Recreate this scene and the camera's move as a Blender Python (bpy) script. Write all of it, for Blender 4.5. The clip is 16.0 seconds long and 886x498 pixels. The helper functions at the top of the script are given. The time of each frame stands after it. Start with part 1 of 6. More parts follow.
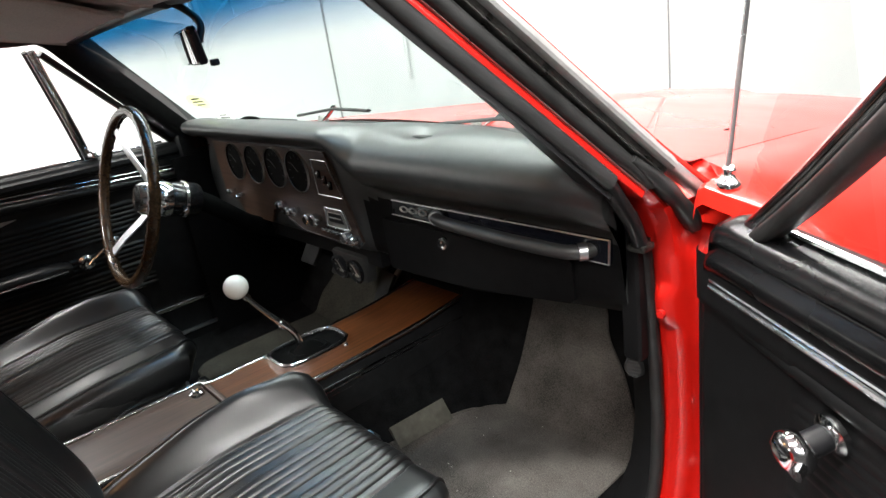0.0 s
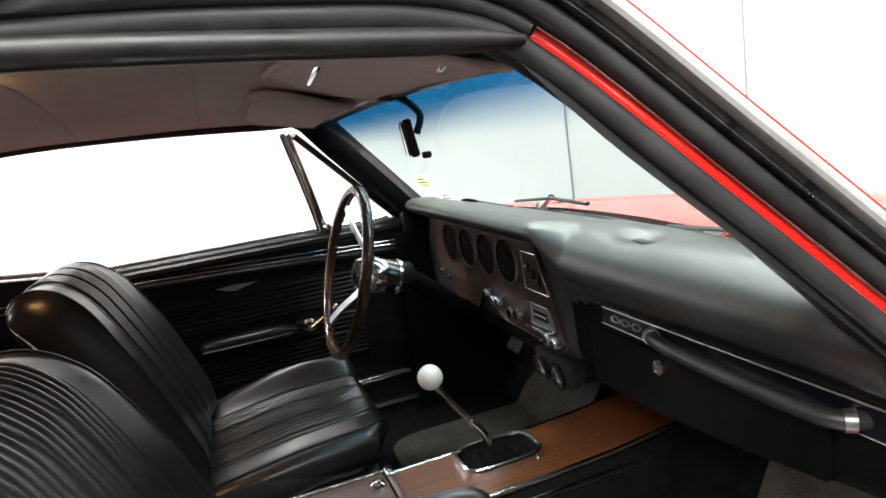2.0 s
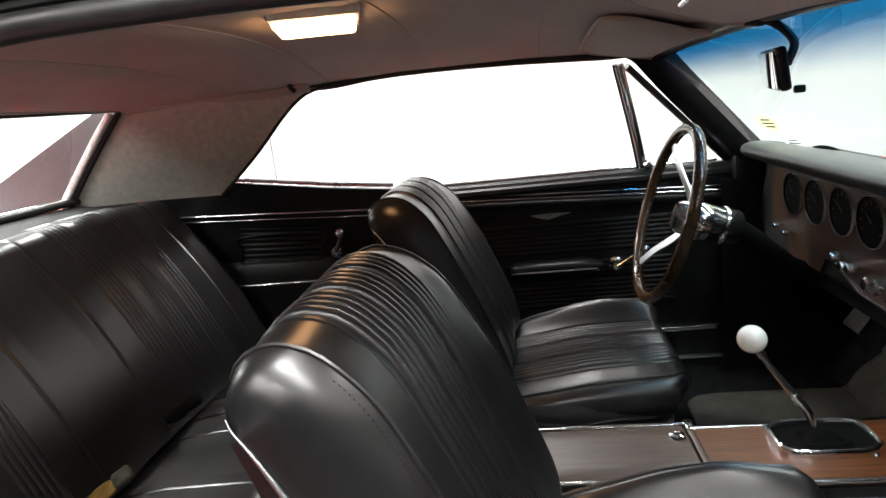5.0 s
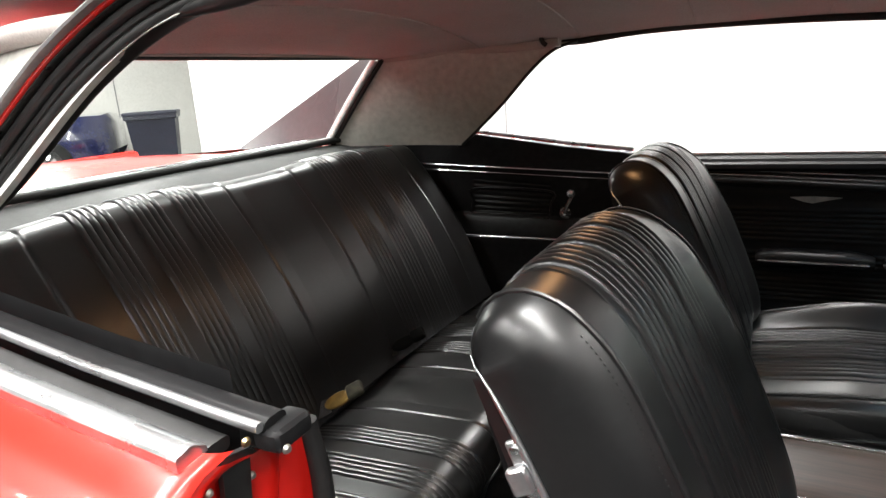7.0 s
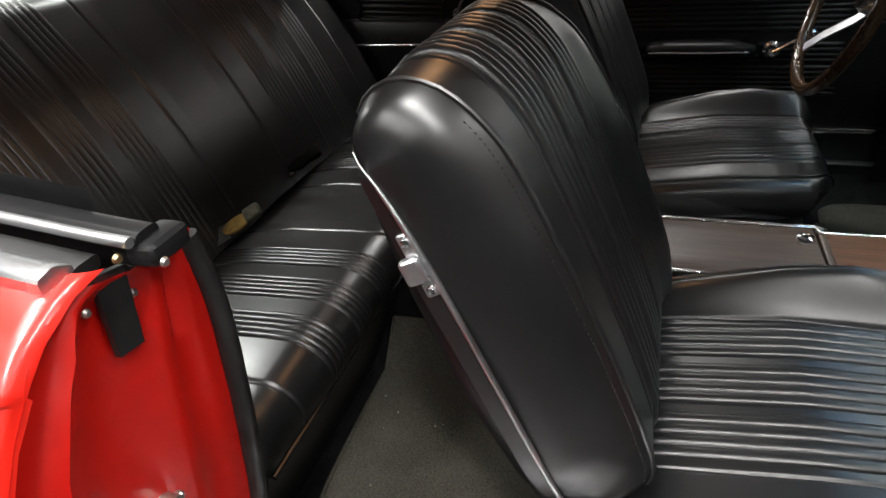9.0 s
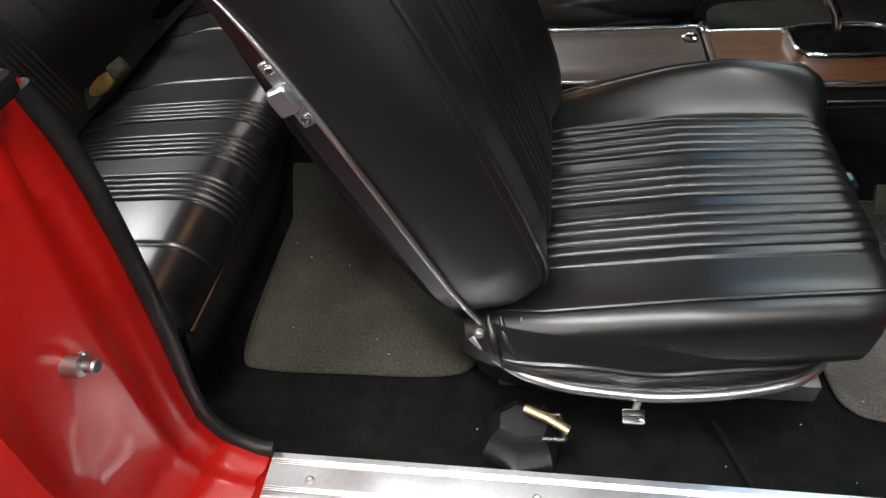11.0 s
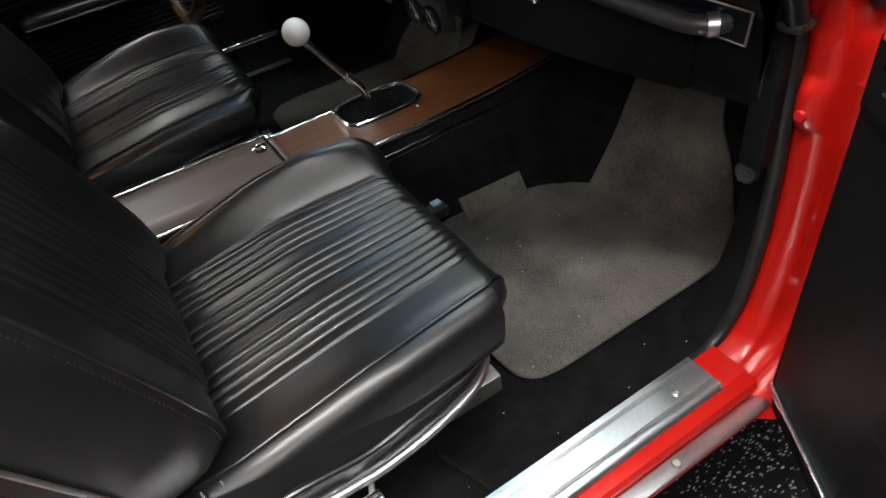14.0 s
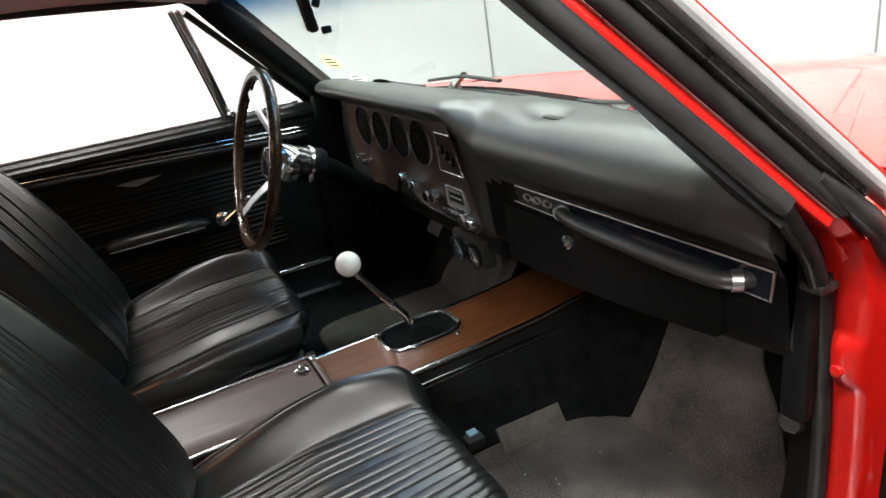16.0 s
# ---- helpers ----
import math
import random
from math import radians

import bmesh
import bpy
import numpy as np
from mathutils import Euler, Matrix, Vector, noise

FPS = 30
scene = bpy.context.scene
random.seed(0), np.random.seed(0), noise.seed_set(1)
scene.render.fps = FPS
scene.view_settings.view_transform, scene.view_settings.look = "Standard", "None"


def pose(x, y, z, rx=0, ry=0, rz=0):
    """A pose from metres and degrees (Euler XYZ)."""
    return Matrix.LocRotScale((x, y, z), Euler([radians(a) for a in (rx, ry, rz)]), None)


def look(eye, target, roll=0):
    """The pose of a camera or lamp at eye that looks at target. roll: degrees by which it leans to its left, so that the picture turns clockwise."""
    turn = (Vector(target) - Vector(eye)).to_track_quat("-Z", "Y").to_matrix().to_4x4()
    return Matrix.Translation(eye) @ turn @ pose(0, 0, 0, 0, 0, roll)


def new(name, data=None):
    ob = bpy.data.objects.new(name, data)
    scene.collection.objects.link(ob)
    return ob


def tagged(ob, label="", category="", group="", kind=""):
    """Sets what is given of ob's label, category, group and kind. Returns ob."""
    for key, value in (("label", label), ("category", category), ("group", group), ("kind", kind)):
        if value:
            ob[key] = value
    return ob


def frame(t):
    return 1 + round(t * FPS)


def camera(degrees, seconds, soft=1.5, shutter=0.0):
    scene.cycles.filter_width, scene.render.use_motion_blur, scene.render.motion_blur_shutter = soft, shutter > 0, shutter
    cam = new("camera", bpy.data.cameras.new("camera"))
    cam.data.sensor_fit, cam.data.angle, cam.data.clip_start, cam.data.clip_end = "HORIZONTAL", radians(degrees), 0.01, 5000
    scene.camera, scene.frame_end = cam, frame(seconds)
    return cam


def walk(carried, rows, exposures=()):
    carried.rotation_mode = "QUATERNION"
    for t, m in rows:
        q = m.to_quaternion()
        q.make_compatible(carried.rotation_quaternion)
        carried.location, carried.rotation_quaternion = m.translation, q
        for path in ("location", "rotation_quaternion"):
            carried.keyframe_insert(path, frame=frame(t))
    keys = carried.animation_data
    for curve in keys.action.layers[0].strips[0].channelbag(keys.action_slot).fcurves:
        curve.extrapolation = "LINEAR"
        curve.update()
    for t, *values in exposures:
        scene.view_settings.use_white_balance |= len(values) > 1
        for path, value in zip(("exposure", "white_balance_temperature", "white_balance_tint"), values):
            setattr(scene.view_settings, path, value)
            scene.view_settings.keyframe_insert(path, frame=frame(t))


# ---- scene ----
cam = camera(69.6, 16.0)
PATH = [
    (0, (1.129, -0.661, 1.112), (-0.343, 0.511, 0.437), -8.6),
    (0.5, (1.094, -0.595, 1.123), (-0.47, 0.509, 0.545), -8.6),
    (1, (1.072, -0.564, 1.128), (-0.615, 0.394, 0.642), -8.5),
    (1.5, (1.057, -0.558, 1.136), (-0.722, 0.256, 0.716), -8.5),
    (2, (1.05, -0.566, 1.136), (-0.809, 0.07, 0.76), -8.2),
    (2.5, (1.047, -0.579, 1.139), (-0.872, -0.138, 0.787), -7.8),
    (3, (1.04, -0.585, 1.138), (-0.908, -0.287, 0.796), -7.6),
    (3.5, (1.037, -0.592, 1.135), (-0.921, -0.423, 0.763), -7.5),
    (3.7, (1.036, -0.596, 1.138), (-0.921, -0.483, 0.743), -7.4),
    (6, (1.034, -0.641, 1.13), (-0.831, -1.228, 0.708), -5.4),
    (6.5, (1.033, -0.651, 1.129), (-0.771, -1.403, 0.701), -4.6),
    (7, (1.034, -0.662, 1.124), (-0.683, -1.555, 0.621), -3.9),
    (7.5, (1.034, -0.668, 1.118), (-0.59, -1.658, 0.501), -3.4),
    (8, (1.028, -0.668, 1.11), (-0.578, -1.585, 0.349), -3.5),
    (8.5, (1.022, -0.658, 1.104), (-0.635, -1.363, 0.235), -4.5),
    (9, (1.018, -0.651, 1.094), (-0.593, -1.235, 0.063), -5.5),
    (9.2, (1.017, -0.65, 1.09), (-0.567, -1.205, 0.001), -5.7),
    (11.3, (1.021, -0.618, 1.073), (-0.317, -0.87, -0.391), -8.6),
    (11.5, (1.02, -0.616, 1.074), (-0.318, -0.799, -0.401), -8.9),
    (12, (1.02, -0.601, 1.074), (-0.307, -0.617, -0.422), -10.3),
    (12.5, (1.022, -0.587, 1.074), (-0.297, -0.422, -0.42), -11.2),
    (13, (1.026, -0.574, 1.077), (-0.304, -0.244, -0.38), -11.7),
    (13.5, (1.031, -0.562, 1.086), (-0.306, -0.074, -0.32), -11.7),
    (14, (1.035, -0.552, 1.091), (-0.333, 0.072, -0.227), -11.3),
    (14.5, (1.039, -0.546, 1.101), (-0.376, 0.193, -0.104), -10.8),
    (15, (1.041, -0.535, 1.11), (-0.426, 0.292, 0.032), -10.3),
    (15.5, (1.04, -0.533, 1.124), (-0.508, 0.321, 0.191), -10.2),
    (16, (1.045, -0.543, 1.125), (-0.649, 0.215, 0.378), -9.3),
]
walk(cam, [(t, look(eye, target, roll)) for t, eye, target, roll in PATH],
     [(0, .40), (1.0, .38), (3.5, .35), (7.0, .38), (8.0, .2), (9.0, -.1), (11.5, -.3), (13.5, -.4), (14.5, -.22), (15.0, 0), (16.0, .28)])

# ---- light ----
world = bpy.data.worlds.new("studio_world")
scene.world = world
world.use_nodes = True
world.node_tree.nodes["Background"].inputs[0].default_value = (0.9, 0.95, 1.0, 1)
world.node_tree.nodes["Background"].inputs[1].default_value = 0.09

# Room axes: A points to the front wall, B to the side wall; the car stands across them.
AX, BX = Vector((-0.70, 0.714, 0)).normalized(), Vector((-0.714, -0.70, 0)).normalized()
CEILING = 3.3


def room(a, b, z=0.0):
    p = AX * a + BX * b
    return Vector((p.x, p.y, z))


def ceiling_lamp(a, b, power, length=2.0, width=0.16):
    data = bpy.data.lights.new("fluorescent_tube", "AREA")
    data.shape, data.size, data.size_y = "RECTANGLE", width, length
    data.energy, data.color = power, (1.0, 0.985, 0.95)
    ob = new("fluorescent_tube", data)
    m = Matrix((AX, BX, Vector((0, 0, 1)))).transposed().to_4x4()
    if m.determinant() < 0:
        m = m @ Matrix.Diagonal((1, -1, 1, 1))
    ob.matrix_world = Matrix.Translation(room(a, b, CEILING - 0.12)) @ m.to_3x3().to_4x4()
    return ob


LAMPS = [(a, b) for a in (-1.6, 0.2, 1.9) for b in (-1.3, 0.7, 3.6)]
NEAR_LAMPS = [(a, b) for a in (-3.2, -2.2, -1.2, -0.2, 0.8) for b in (-2.9, -4.9)]
REAR_LAMPS = [(a, b) for a in (-3.3, -4.4) for b in (-1.2, 0.3)]
for a, b in LAMPS:
    ceiling_lamp(a, b, (100 if b < 0 else 185 if b < 2 else 140 if a > 0 else 220) * (0.65 if a > 1 else 0.75 if a > 0 else 1.0))
for a, b in NEAR_LAMPS:
    ceiling_lamp(a, b, 9 if b > -4 else 18, 1.2, 0.1)
for a, b in REAR_LAMPS:
    ceiling_lamp(a, b, 42, 1.2, 0.1)
ceiling_lamp(-4.0, 6.4, 120)
ceiling_lamp(-4.2, 9.6, 330, 3.0, 0.9)


# ---- materials ----
def material(name, color, rough=0.5, metal=0.0, vary=0.15, scale=6.0, fine=60.0, bump=0.0, bump_scale=300.0,
             coat=0.0, sheen=0.0, specular=0.5, wear=0.1, second=None, kind="noise"):
    m = bpy.data.materials.new(name)
    m.use_nodes = True
    n, l = m.node_tree.nodes, m.node_tree.links
    b = n["Principled BSDF"]
    b.inputs["Metallic"].default_value = metal
    b.inputs["Coat Weight"].default_value = coat
    b.inputs["Coat Roughness"].default_value = 0.04
    b.inputs["Sheen Weight"].default_value = sheen
    b.inputs["Specular IOR Level"].default_value = specular
    co = n.new("ShaderNodeTexCoord")
    big = n.new("ShaderNodeTexNoise")
    big.inputs["Scale"].default_value, big.inputs["Detail"].default_value = scale, 5
    small = n.new("ShaderNodeTexNoise")
    small.inputs["Scale"].default_value, small.inputs["Detail"].default_value = fine, 3
    l.new(co.outputs["Object"], big.inputs["Vector"])
    l.new(co.outputs["Object"], small.inputs["Vector"])
    add = n.new("ShaderNodeMath")
    add.operation = "ADD"
    l.new(big.outputs["Fac"], add.inputs[0])
    l.new(small.outputs["Fac"], add.inputs[1])
    ramp = n.new("ShaderNodeMapRange")
    ramp.inputs["From Min"].default_value, ramp.inputs["From Max"].default_value = 0.7, 1.3
    l.new(add.outputs[0], ramp.inputs["Value"])
    mix = n.new("ShaderNodeMix")
    mix.data_type = "RGBA"
    other = second or tuple(c * (1 + 2 * vary) for c in color)
    mix.inputs[6].default_value = (*[c * (1 - vary) for c in color], 1)
    mix.inputs[7].default_value = (*other, 1)
    l.new(ramp.outputs["Result"], mix.inputs[0])
    l.new(mix.outputs[2], b.inputs["Base Color"])
    r = n.new("ShaderNodeMapRange")
    r.inputs["From Min"].default_value, r.inputs["From Max"].default_value = 0.3, 0.7
    r.inputs["To Min"].default_value, r.inputs["To Max"].default_value = max(rough - wear, 0.02), min(rough + wear, 1)
    l.new(big.outputs["Fac"], r.inputs["Value"])
    l.new(r.outputs["Result"], b.inputs["Roughness"])
    if bump:
        if kind == "leather":
            t = n.new("ShaderNodeTexVoronoi")
            t.feature = "DISTANCE_TO_EDGE"
            t.inputs["Scale"].default_value = bump_scale
            out = t.outputs["Distance"]
        else:
            t = n.new("ShaderNodeTexNoise")
            t.inputs["Scale"].default_value, t.inputs["Detail"].default_value = bump_scale, 4
            out = t.outputs["Fac"]
        l.new(co.outputs["Object"], t.inputs["Vector"])
        bp = n.new("ShaderNodeBump")
        bp.inputs["Strength"].default_value, bp.inputs["Distance"].default_value = bump, 0.002
        l.new(out, bp.inputs["Height"])
        l.new(bp.outputs["Normal"], b.inputs["Normal"])
    return m


def wood_material(name, dark, light, rough, along="y"):
    m = bpy.data.materials.new(name)
    m.use_nodes = True
    n, l = m.node_tree.nodes, m.node_tree.links
    b = n["Principled BSDF"]
    co, mp = n.new("ShaderNodeTexCoord"), n.new("ShaderNodeMapping")
    mp.inputs["Scale"].default_value = (90, 4, 90) if along == "y" else (4, 90, 90)
    no = n.new("ShaderNodeTexNoise")
    no.inputs["Scale"].default_value, no.inputs["Detail"].default_value = 2.0, 6
    no.inputs["Distortion"].default_value = 0.6
    ra = n.new("ShaderNodeValToRGB")
    ra.color_ramp.elements[0].position, ra.color_ramp.elements[1].position = 0.32, 0.7
    ra.color_ramp.elements[0].color, ra.color_ramp.elements[1].color = (*dark, 1), (*light, 1)
    l.new(co.outputs["Object"], mp.inputs["Vector"])
    l.new(mp.outputs["Vector"], no.inputs["Vector"])
    l.new(no.outputs["Fac"], ra.inputs["Fac"])
    l.new(ra.outputs["Color"], b.inputs["Base Color"])
    b.inputs["Roughness"].default_value = rough
    b.inputs["Coat Weight"].default_value, b.inputs["Coat Roughness"].default_value = 0.12, 0.25
    return m


def glass_material(name, tint, gloss=0.06, band=None, film=0.0):
    """Thin glass: clear with a mirror share; band: a colour that fades in towards the top edge (z from, z to)."""
    m = bpy.data.materials.new(name)
    m.use_nodes = True
    n, l = m.node_tree.nodes, m.node_tree.links
    n.remove(n["Principled BSDF"])
    out = n["Material Output"]
    clear, shine, mix = n.new("ShaderNodeBsdfTransparent"), n.new("ShaderNodeBsdfGlossy"), n.new("ShaderNodeMixShader")
    shine.inputs["Roughness"].default_value = 0.01
    fr, pw, sc = n.new("ShaderNodeLayerWeight"), n.new("ShaderNodeMath"), n.new("ShaderNodeMath")
    pw.operation, sc.operation = "POWER", "MULTIPLY_ADD"
    pw.inputs[1].default_value = 4.0
    sc.inputs[1].default_value, sc.inputs[2].default_value = 0.75, gloss
    l.new(fr.outputs["Facing"], pw.inputs[0])
    l.new(pw.outputs[0], sc.inputs[0])
    l.new(sc.outputs[0], mix.inputs[0])
    l.new(clear.outputs[0], mix.inputs[1])
    l.new(shine.outputs[0], mix.inputs[2])
    clear.inputs["Color"].default_value = (*tint, 1)
    if band:
        color, lo, hi = band
        co, sep, mr, mx = n.new("ShaderNodeTexCoord"), n.new("ShaderNodeSeparateXYZ"), n.new("ShaderNodeMapRange"), n.new("ShaderNodeMix")
        mr.interpolation_type = "SMOOTHSTEP"
        mx.data_type = "RGBA"
        mr.inputs["From Min"].default_value, mr.inputs["From Max"].default_value = lo, hi
        mx.inputs[6].default_value, mx.inputs[7].default_value = (*tint, 1), (*color, 1)
        l.new(co.outputs["Object"], sep.inputs[0])
        l.new(sep.outputs["Z"], mr.inputs["Value"])
        l.new(mr.outputs["Result"], mx.inputs[0])
        l.new(mx.outputs[2], clear.inputs["Color"])
    l.new(mix.outputs[0], out.inputs["Surface"])
    return m


def paper_material(name, color):
    """Thin paper on glass: daylight shows through it."""
    m = material(name, color, 0.5)
    n, l = m.node_tree.nodes, m.node_tree.links
    tr, mix = n.new("ShaderNodeBsdfTranslucent"), n.new("ShaderNodeMixShader")
    tr.inputs["Color"].default_value = (*color, 1)
    mix.inputs[0].default_value = 0.6
    l.new(n["Principled BSDF"].outputs[0], mix.inputs[1])
    l.new(tr.outputs[0], mix.inputs[2])
    l.new(mix.outputs[0], n["Material Output"].inputs["Surface"])
    return m


def glow_material(name, color, strength):
    m = bpy.data.materials.new(name)
    m.use_nodes = True
    b = m.node_tree.nodes["Principled BSDF"]
    b.inputs["Base Color"].default_value = (*color, 1)
    b.inputs["Emission Color"].default_value = (*color, 1)
    b.inputs["Emission Strength"].default_value = strength
    return m


VINYL = material("black_vinyl", (0.0068, 0.0068, 0.0071), 0.33, vary=0.2, scale=9, fine=120, bump=0.025, bump_scale=60, wear=0.02, specular=0.62)
PAD_VINYL = material("dash_vinyl", (0.022, 0.0225, 0.0225), 0.40, vary=0.2, scale=7, bump=0.05, bump_scale=500, wear=0.04, specular=0.8)
DOOR_VINYL = material("door_vinyl", (0.010, 0.010, 0.0105), 0.33, vary=0.2, scale=7, bump=0.03, bump_scale=400, wear=0.04, specular=0.14)
DOOR_GRAIN = material("grained_door_vinyl", (0.0055, 0.0055, 0.0058), 0.5, vary=0.2, scale=7, bump=0.06, bump_scale=400, wear=0.05, specular=0.09)
BLACK_PAINT = material("black_gloss_paint", (0.009, 0.009, 0.010), 0.25, vary=0.2, wear=0.08)
MATT_BLACK = material("matt_black", (0.013, 0.013, 0.013), 0.7, vary=0.3, bump=0.2)
RUBBER = material("weatherstrip_rubber", (0.012, 0.012, 0.012), 0.45, vary=0.3, scale=25, bump=0.08, bump_scale=120, wear=0.08, specular=0.4)
WORN_BLACK = material("worn_black_trim", (0.03, 0.029, 0.027), 0.35, 0.6, vary=0.6, scale=40, fine=200, wear=0.15)
CHROME = material("chrome", (0.78, 0.79, 0.80), 0.15, 1.0, vary=0.04, wear=0.06, scale=30)
ALUMINIUM = material("brushed_aluminium", (0.72, 0.73, 0.75), 0.34, 1.0, vary=0.05, scale=14, fine=180, bump=0.04, bump_scale=500, wear=0.05)
SATIN_TRIM = material("satin_bright_trim", (0.50, 0.51, 0.52), 0.30, 0.9, vary=0.06, scale=20, fine=150, wear=0.08)
DULL_BRIGHT = material("dull_bright_moulding", (0.62, 0.62, 0.61), 0.45, 0.35, vary=0.25, scale=40, fine=150, wear=0.1)
DRIP_TRIM = material("satin_drip_rail", (0.30, 0.30, 0.296), 0.42, 0.5, vary=0.08, scale=20, fine=150, wear=0.08)
STEEL = material("worn_steel", (0.42, 0.41, 0.39), 0.38, 0.9, vary=0.2, wear=0.15)
RED = material("red_car_paint", (0.60, 0.014, 0.007), 0.30, vary=0.05, scale=3, coat=0.6, wear=0.05)
VINYL_TOP = material("grey_roof_vinyl", (0.17, 0.168, 0.172), 0.36, vary=0.12, scale=8, fine=200, bump=0.12, bump_scale=350, wear=0.05, specular=0.6)
# shadow on the rear pillar's inner face, put into a dark mauve base colour
SHADE_MAUVE = material("shaded_pillar_mauve", (0.055, 0.046, 0.05), 0.6, vary=0.1, scale=5)
RED_JAMB = material("red_jamb_paint", (0.44, 0.007, 0.004), 0.30, vary=0.05, scale=6, coat=0.5, bump=0.03, bump_scale=40, wear=0.03)
CARPET = material("black_carpet", (0.0075, 0.0075, 0.0078), 0.95, vary=0.5, scale=30, fine=600, bump=1.0, bump_scale=900, specular=0.03)
# the grey mat carpet again, dusty, with cabin shade put into its colour
SHADED_MAT_GREY = material("shaded_dusty_carpet_mat", (0.044, 0.042, 0.035), 0.95, vary=0.45, scale=7, fine=300, bump=1.0, bump_scale=900, specular=0.05)
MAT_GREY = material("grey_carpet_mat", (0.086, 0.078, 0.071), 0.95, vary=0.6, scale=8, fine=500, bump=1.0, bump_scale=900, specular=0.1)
HEADLINER = material("grey_headliner_cloth", (0.44, 0.41, 0.385), 0.9, vary=0.10, scale=4, fine=300, bump=0.3, bump_scale=900, specular=0.1)
SAIL_CLOTH = material("grey_sail_vinyl", (0.54, 0.54, 0.50), 0.6, vary=0.12, scale=6, bump=0.2, bump_scale=500)
WALNUT = wood_material("walnut_dash", (0.026, 0.014, 0.009), (0.070, 0.039, 0.026), 0.38, along="x")
WALNUT_LONG = wood_material("walnut_console", (0.031, 0.017, 0.011), (0.070, 0.038, 0.026), 0.42, along="y")
WALNUT_WARM = wood_material("warm_walnut_plate", (0.065, 0.021, 0.007), (0.165, 0.056, 0.019), 0.32, along="y")
WHEEL_WOOD = wood_material("dark_wheel_wood", (0.022, 0.012, 0.006), (0.06, 0.032, 0.015), 0.2, along="x")
WHITE_BALL = material("white_shift_ball", (0.80, 0.78, 0.72), 0.25, vary=0.03, coat=0.3)
GAUGE_BLACK = material("gauge_face_black", (0.004, 0.004, 0.004), 0.3, vary=0.3)
GAUGE_MARK = material("gauge_marking", (0.05, 0.052, 0.05), 0.5)
AUX_MARK = material("pale_gauge_marking", (0.5, 0.5, 0.47), 0.5)
NAVY_PLATE = material("dark_blue_trim_plate", (0.006, 0.007, 0.011), 0.28, vary=0.3, coat=0.4)
BUCKLE_OLIVE = material("olive_grey_buckle_cover", (0.035, 0.034, 0.024), 0.6, vary=0.4, scale=60, specular=0.2)
BUCKLE_GOLD = material("dull_gold_buckle", (0.24, 0.15, 0.04), 0.45, 0.6, vary=0.2, scale=40)
BRASS = material("brass_buckle", (0.46, 0.35, 0.19), 0.35, 1.0, vary=0.15)
LAMP_LENS = glow_material("dome_lamp_lens", (1.0, 0.52, 0.22), 12.0)
CEILING_PAINT = material("grey_ceiling_paint", (0.15, 0.15, 0.155), 0.8, vary=0.1, scale=2, bump=0.1)
WALL_PAINT = material("white_wall_paint", (0.64, 0.65, 0.645), 0.7, vary=0.02, scale=1.2, fine=20, bump=0.05, bump_scale=120)
GREY_WALL = material("grey_wall_paint", (0.58, 0.57, 0.54), 0.8, vary=0.06, scale=2, fine=30, bump=0.1, bump_scale=90)
DIM_WALL = material("dark_grey_wall_paint", (0.09, 0.09, 0.09), 0.8, vary=0.1, scale=2, bump=0.1)
SEAM = material("wall_joint", (0.22, 0.22, 0.22), 0.8)
BIN_BLUE = material("dark_blue_bin_plastic", (0.012, 0.014, 0.030), 0.5, vary=0.2)
BLUE_PAINT = material("dark_blue_car_paint", (0.010, 0.013, 0.05), 0.2, coat=1.0)
GLASS_SCREEN = glass_material("windscreen_glass", (0.55, 0.63, 0.62), band=((0.008, 0.11, 0.26), 1.10, 1.182))
GLASS_SIDE = glass_material("side_glass", (0.93, 0.96, 0.95))
GLASS_REAR = glass_material("rear_glass", (0.90, 0.94, 0.93))
MIRROR = material("mirror_glass", (0.85, 0.87, 0.87), 0.02, 1.0, vary=0.0, wear=0.0)
STICKER_YELLOW = paper_material("yellow_sticker", (0.92, 0.90, 0.45))
STICKER_WHITE = paper_material("white_sticker", (0.85, 0.85, 0.80))
BELT_WEB = material("seat_belt_webbing", (0.010, 0.010, 0.010), 0.7, bump=0.6, bump_scale=700)
BLUE_BUTTON = material("pale_blue_button", (0.35, 0.55, 0.70), 0.4)
PAD_GREY = material("tan_grey_rubber", (0.085, 0.08, 0.064), 0.6, vary=0.25, scale=20, bump=0.2)
DARK_PLASTIC = material("dark_grey_plastic", (0.032, 0.033, 0.033), 0.4, vary=0.2)
WELL_BLACK = material("deep_black_rubber", (0.004, 0.004, 0.004), 0.8, vary=0.3, specular=0.04)
LEDGE_BLACK = material("glossy_black_ledge_paint", (0.003, 0.003, 0.0033), 0.24, vary=0.2, wear=0.05, specular=0.35)
LINT = material("white_lint", (0.6, 0.58, 0.52), 0.9)


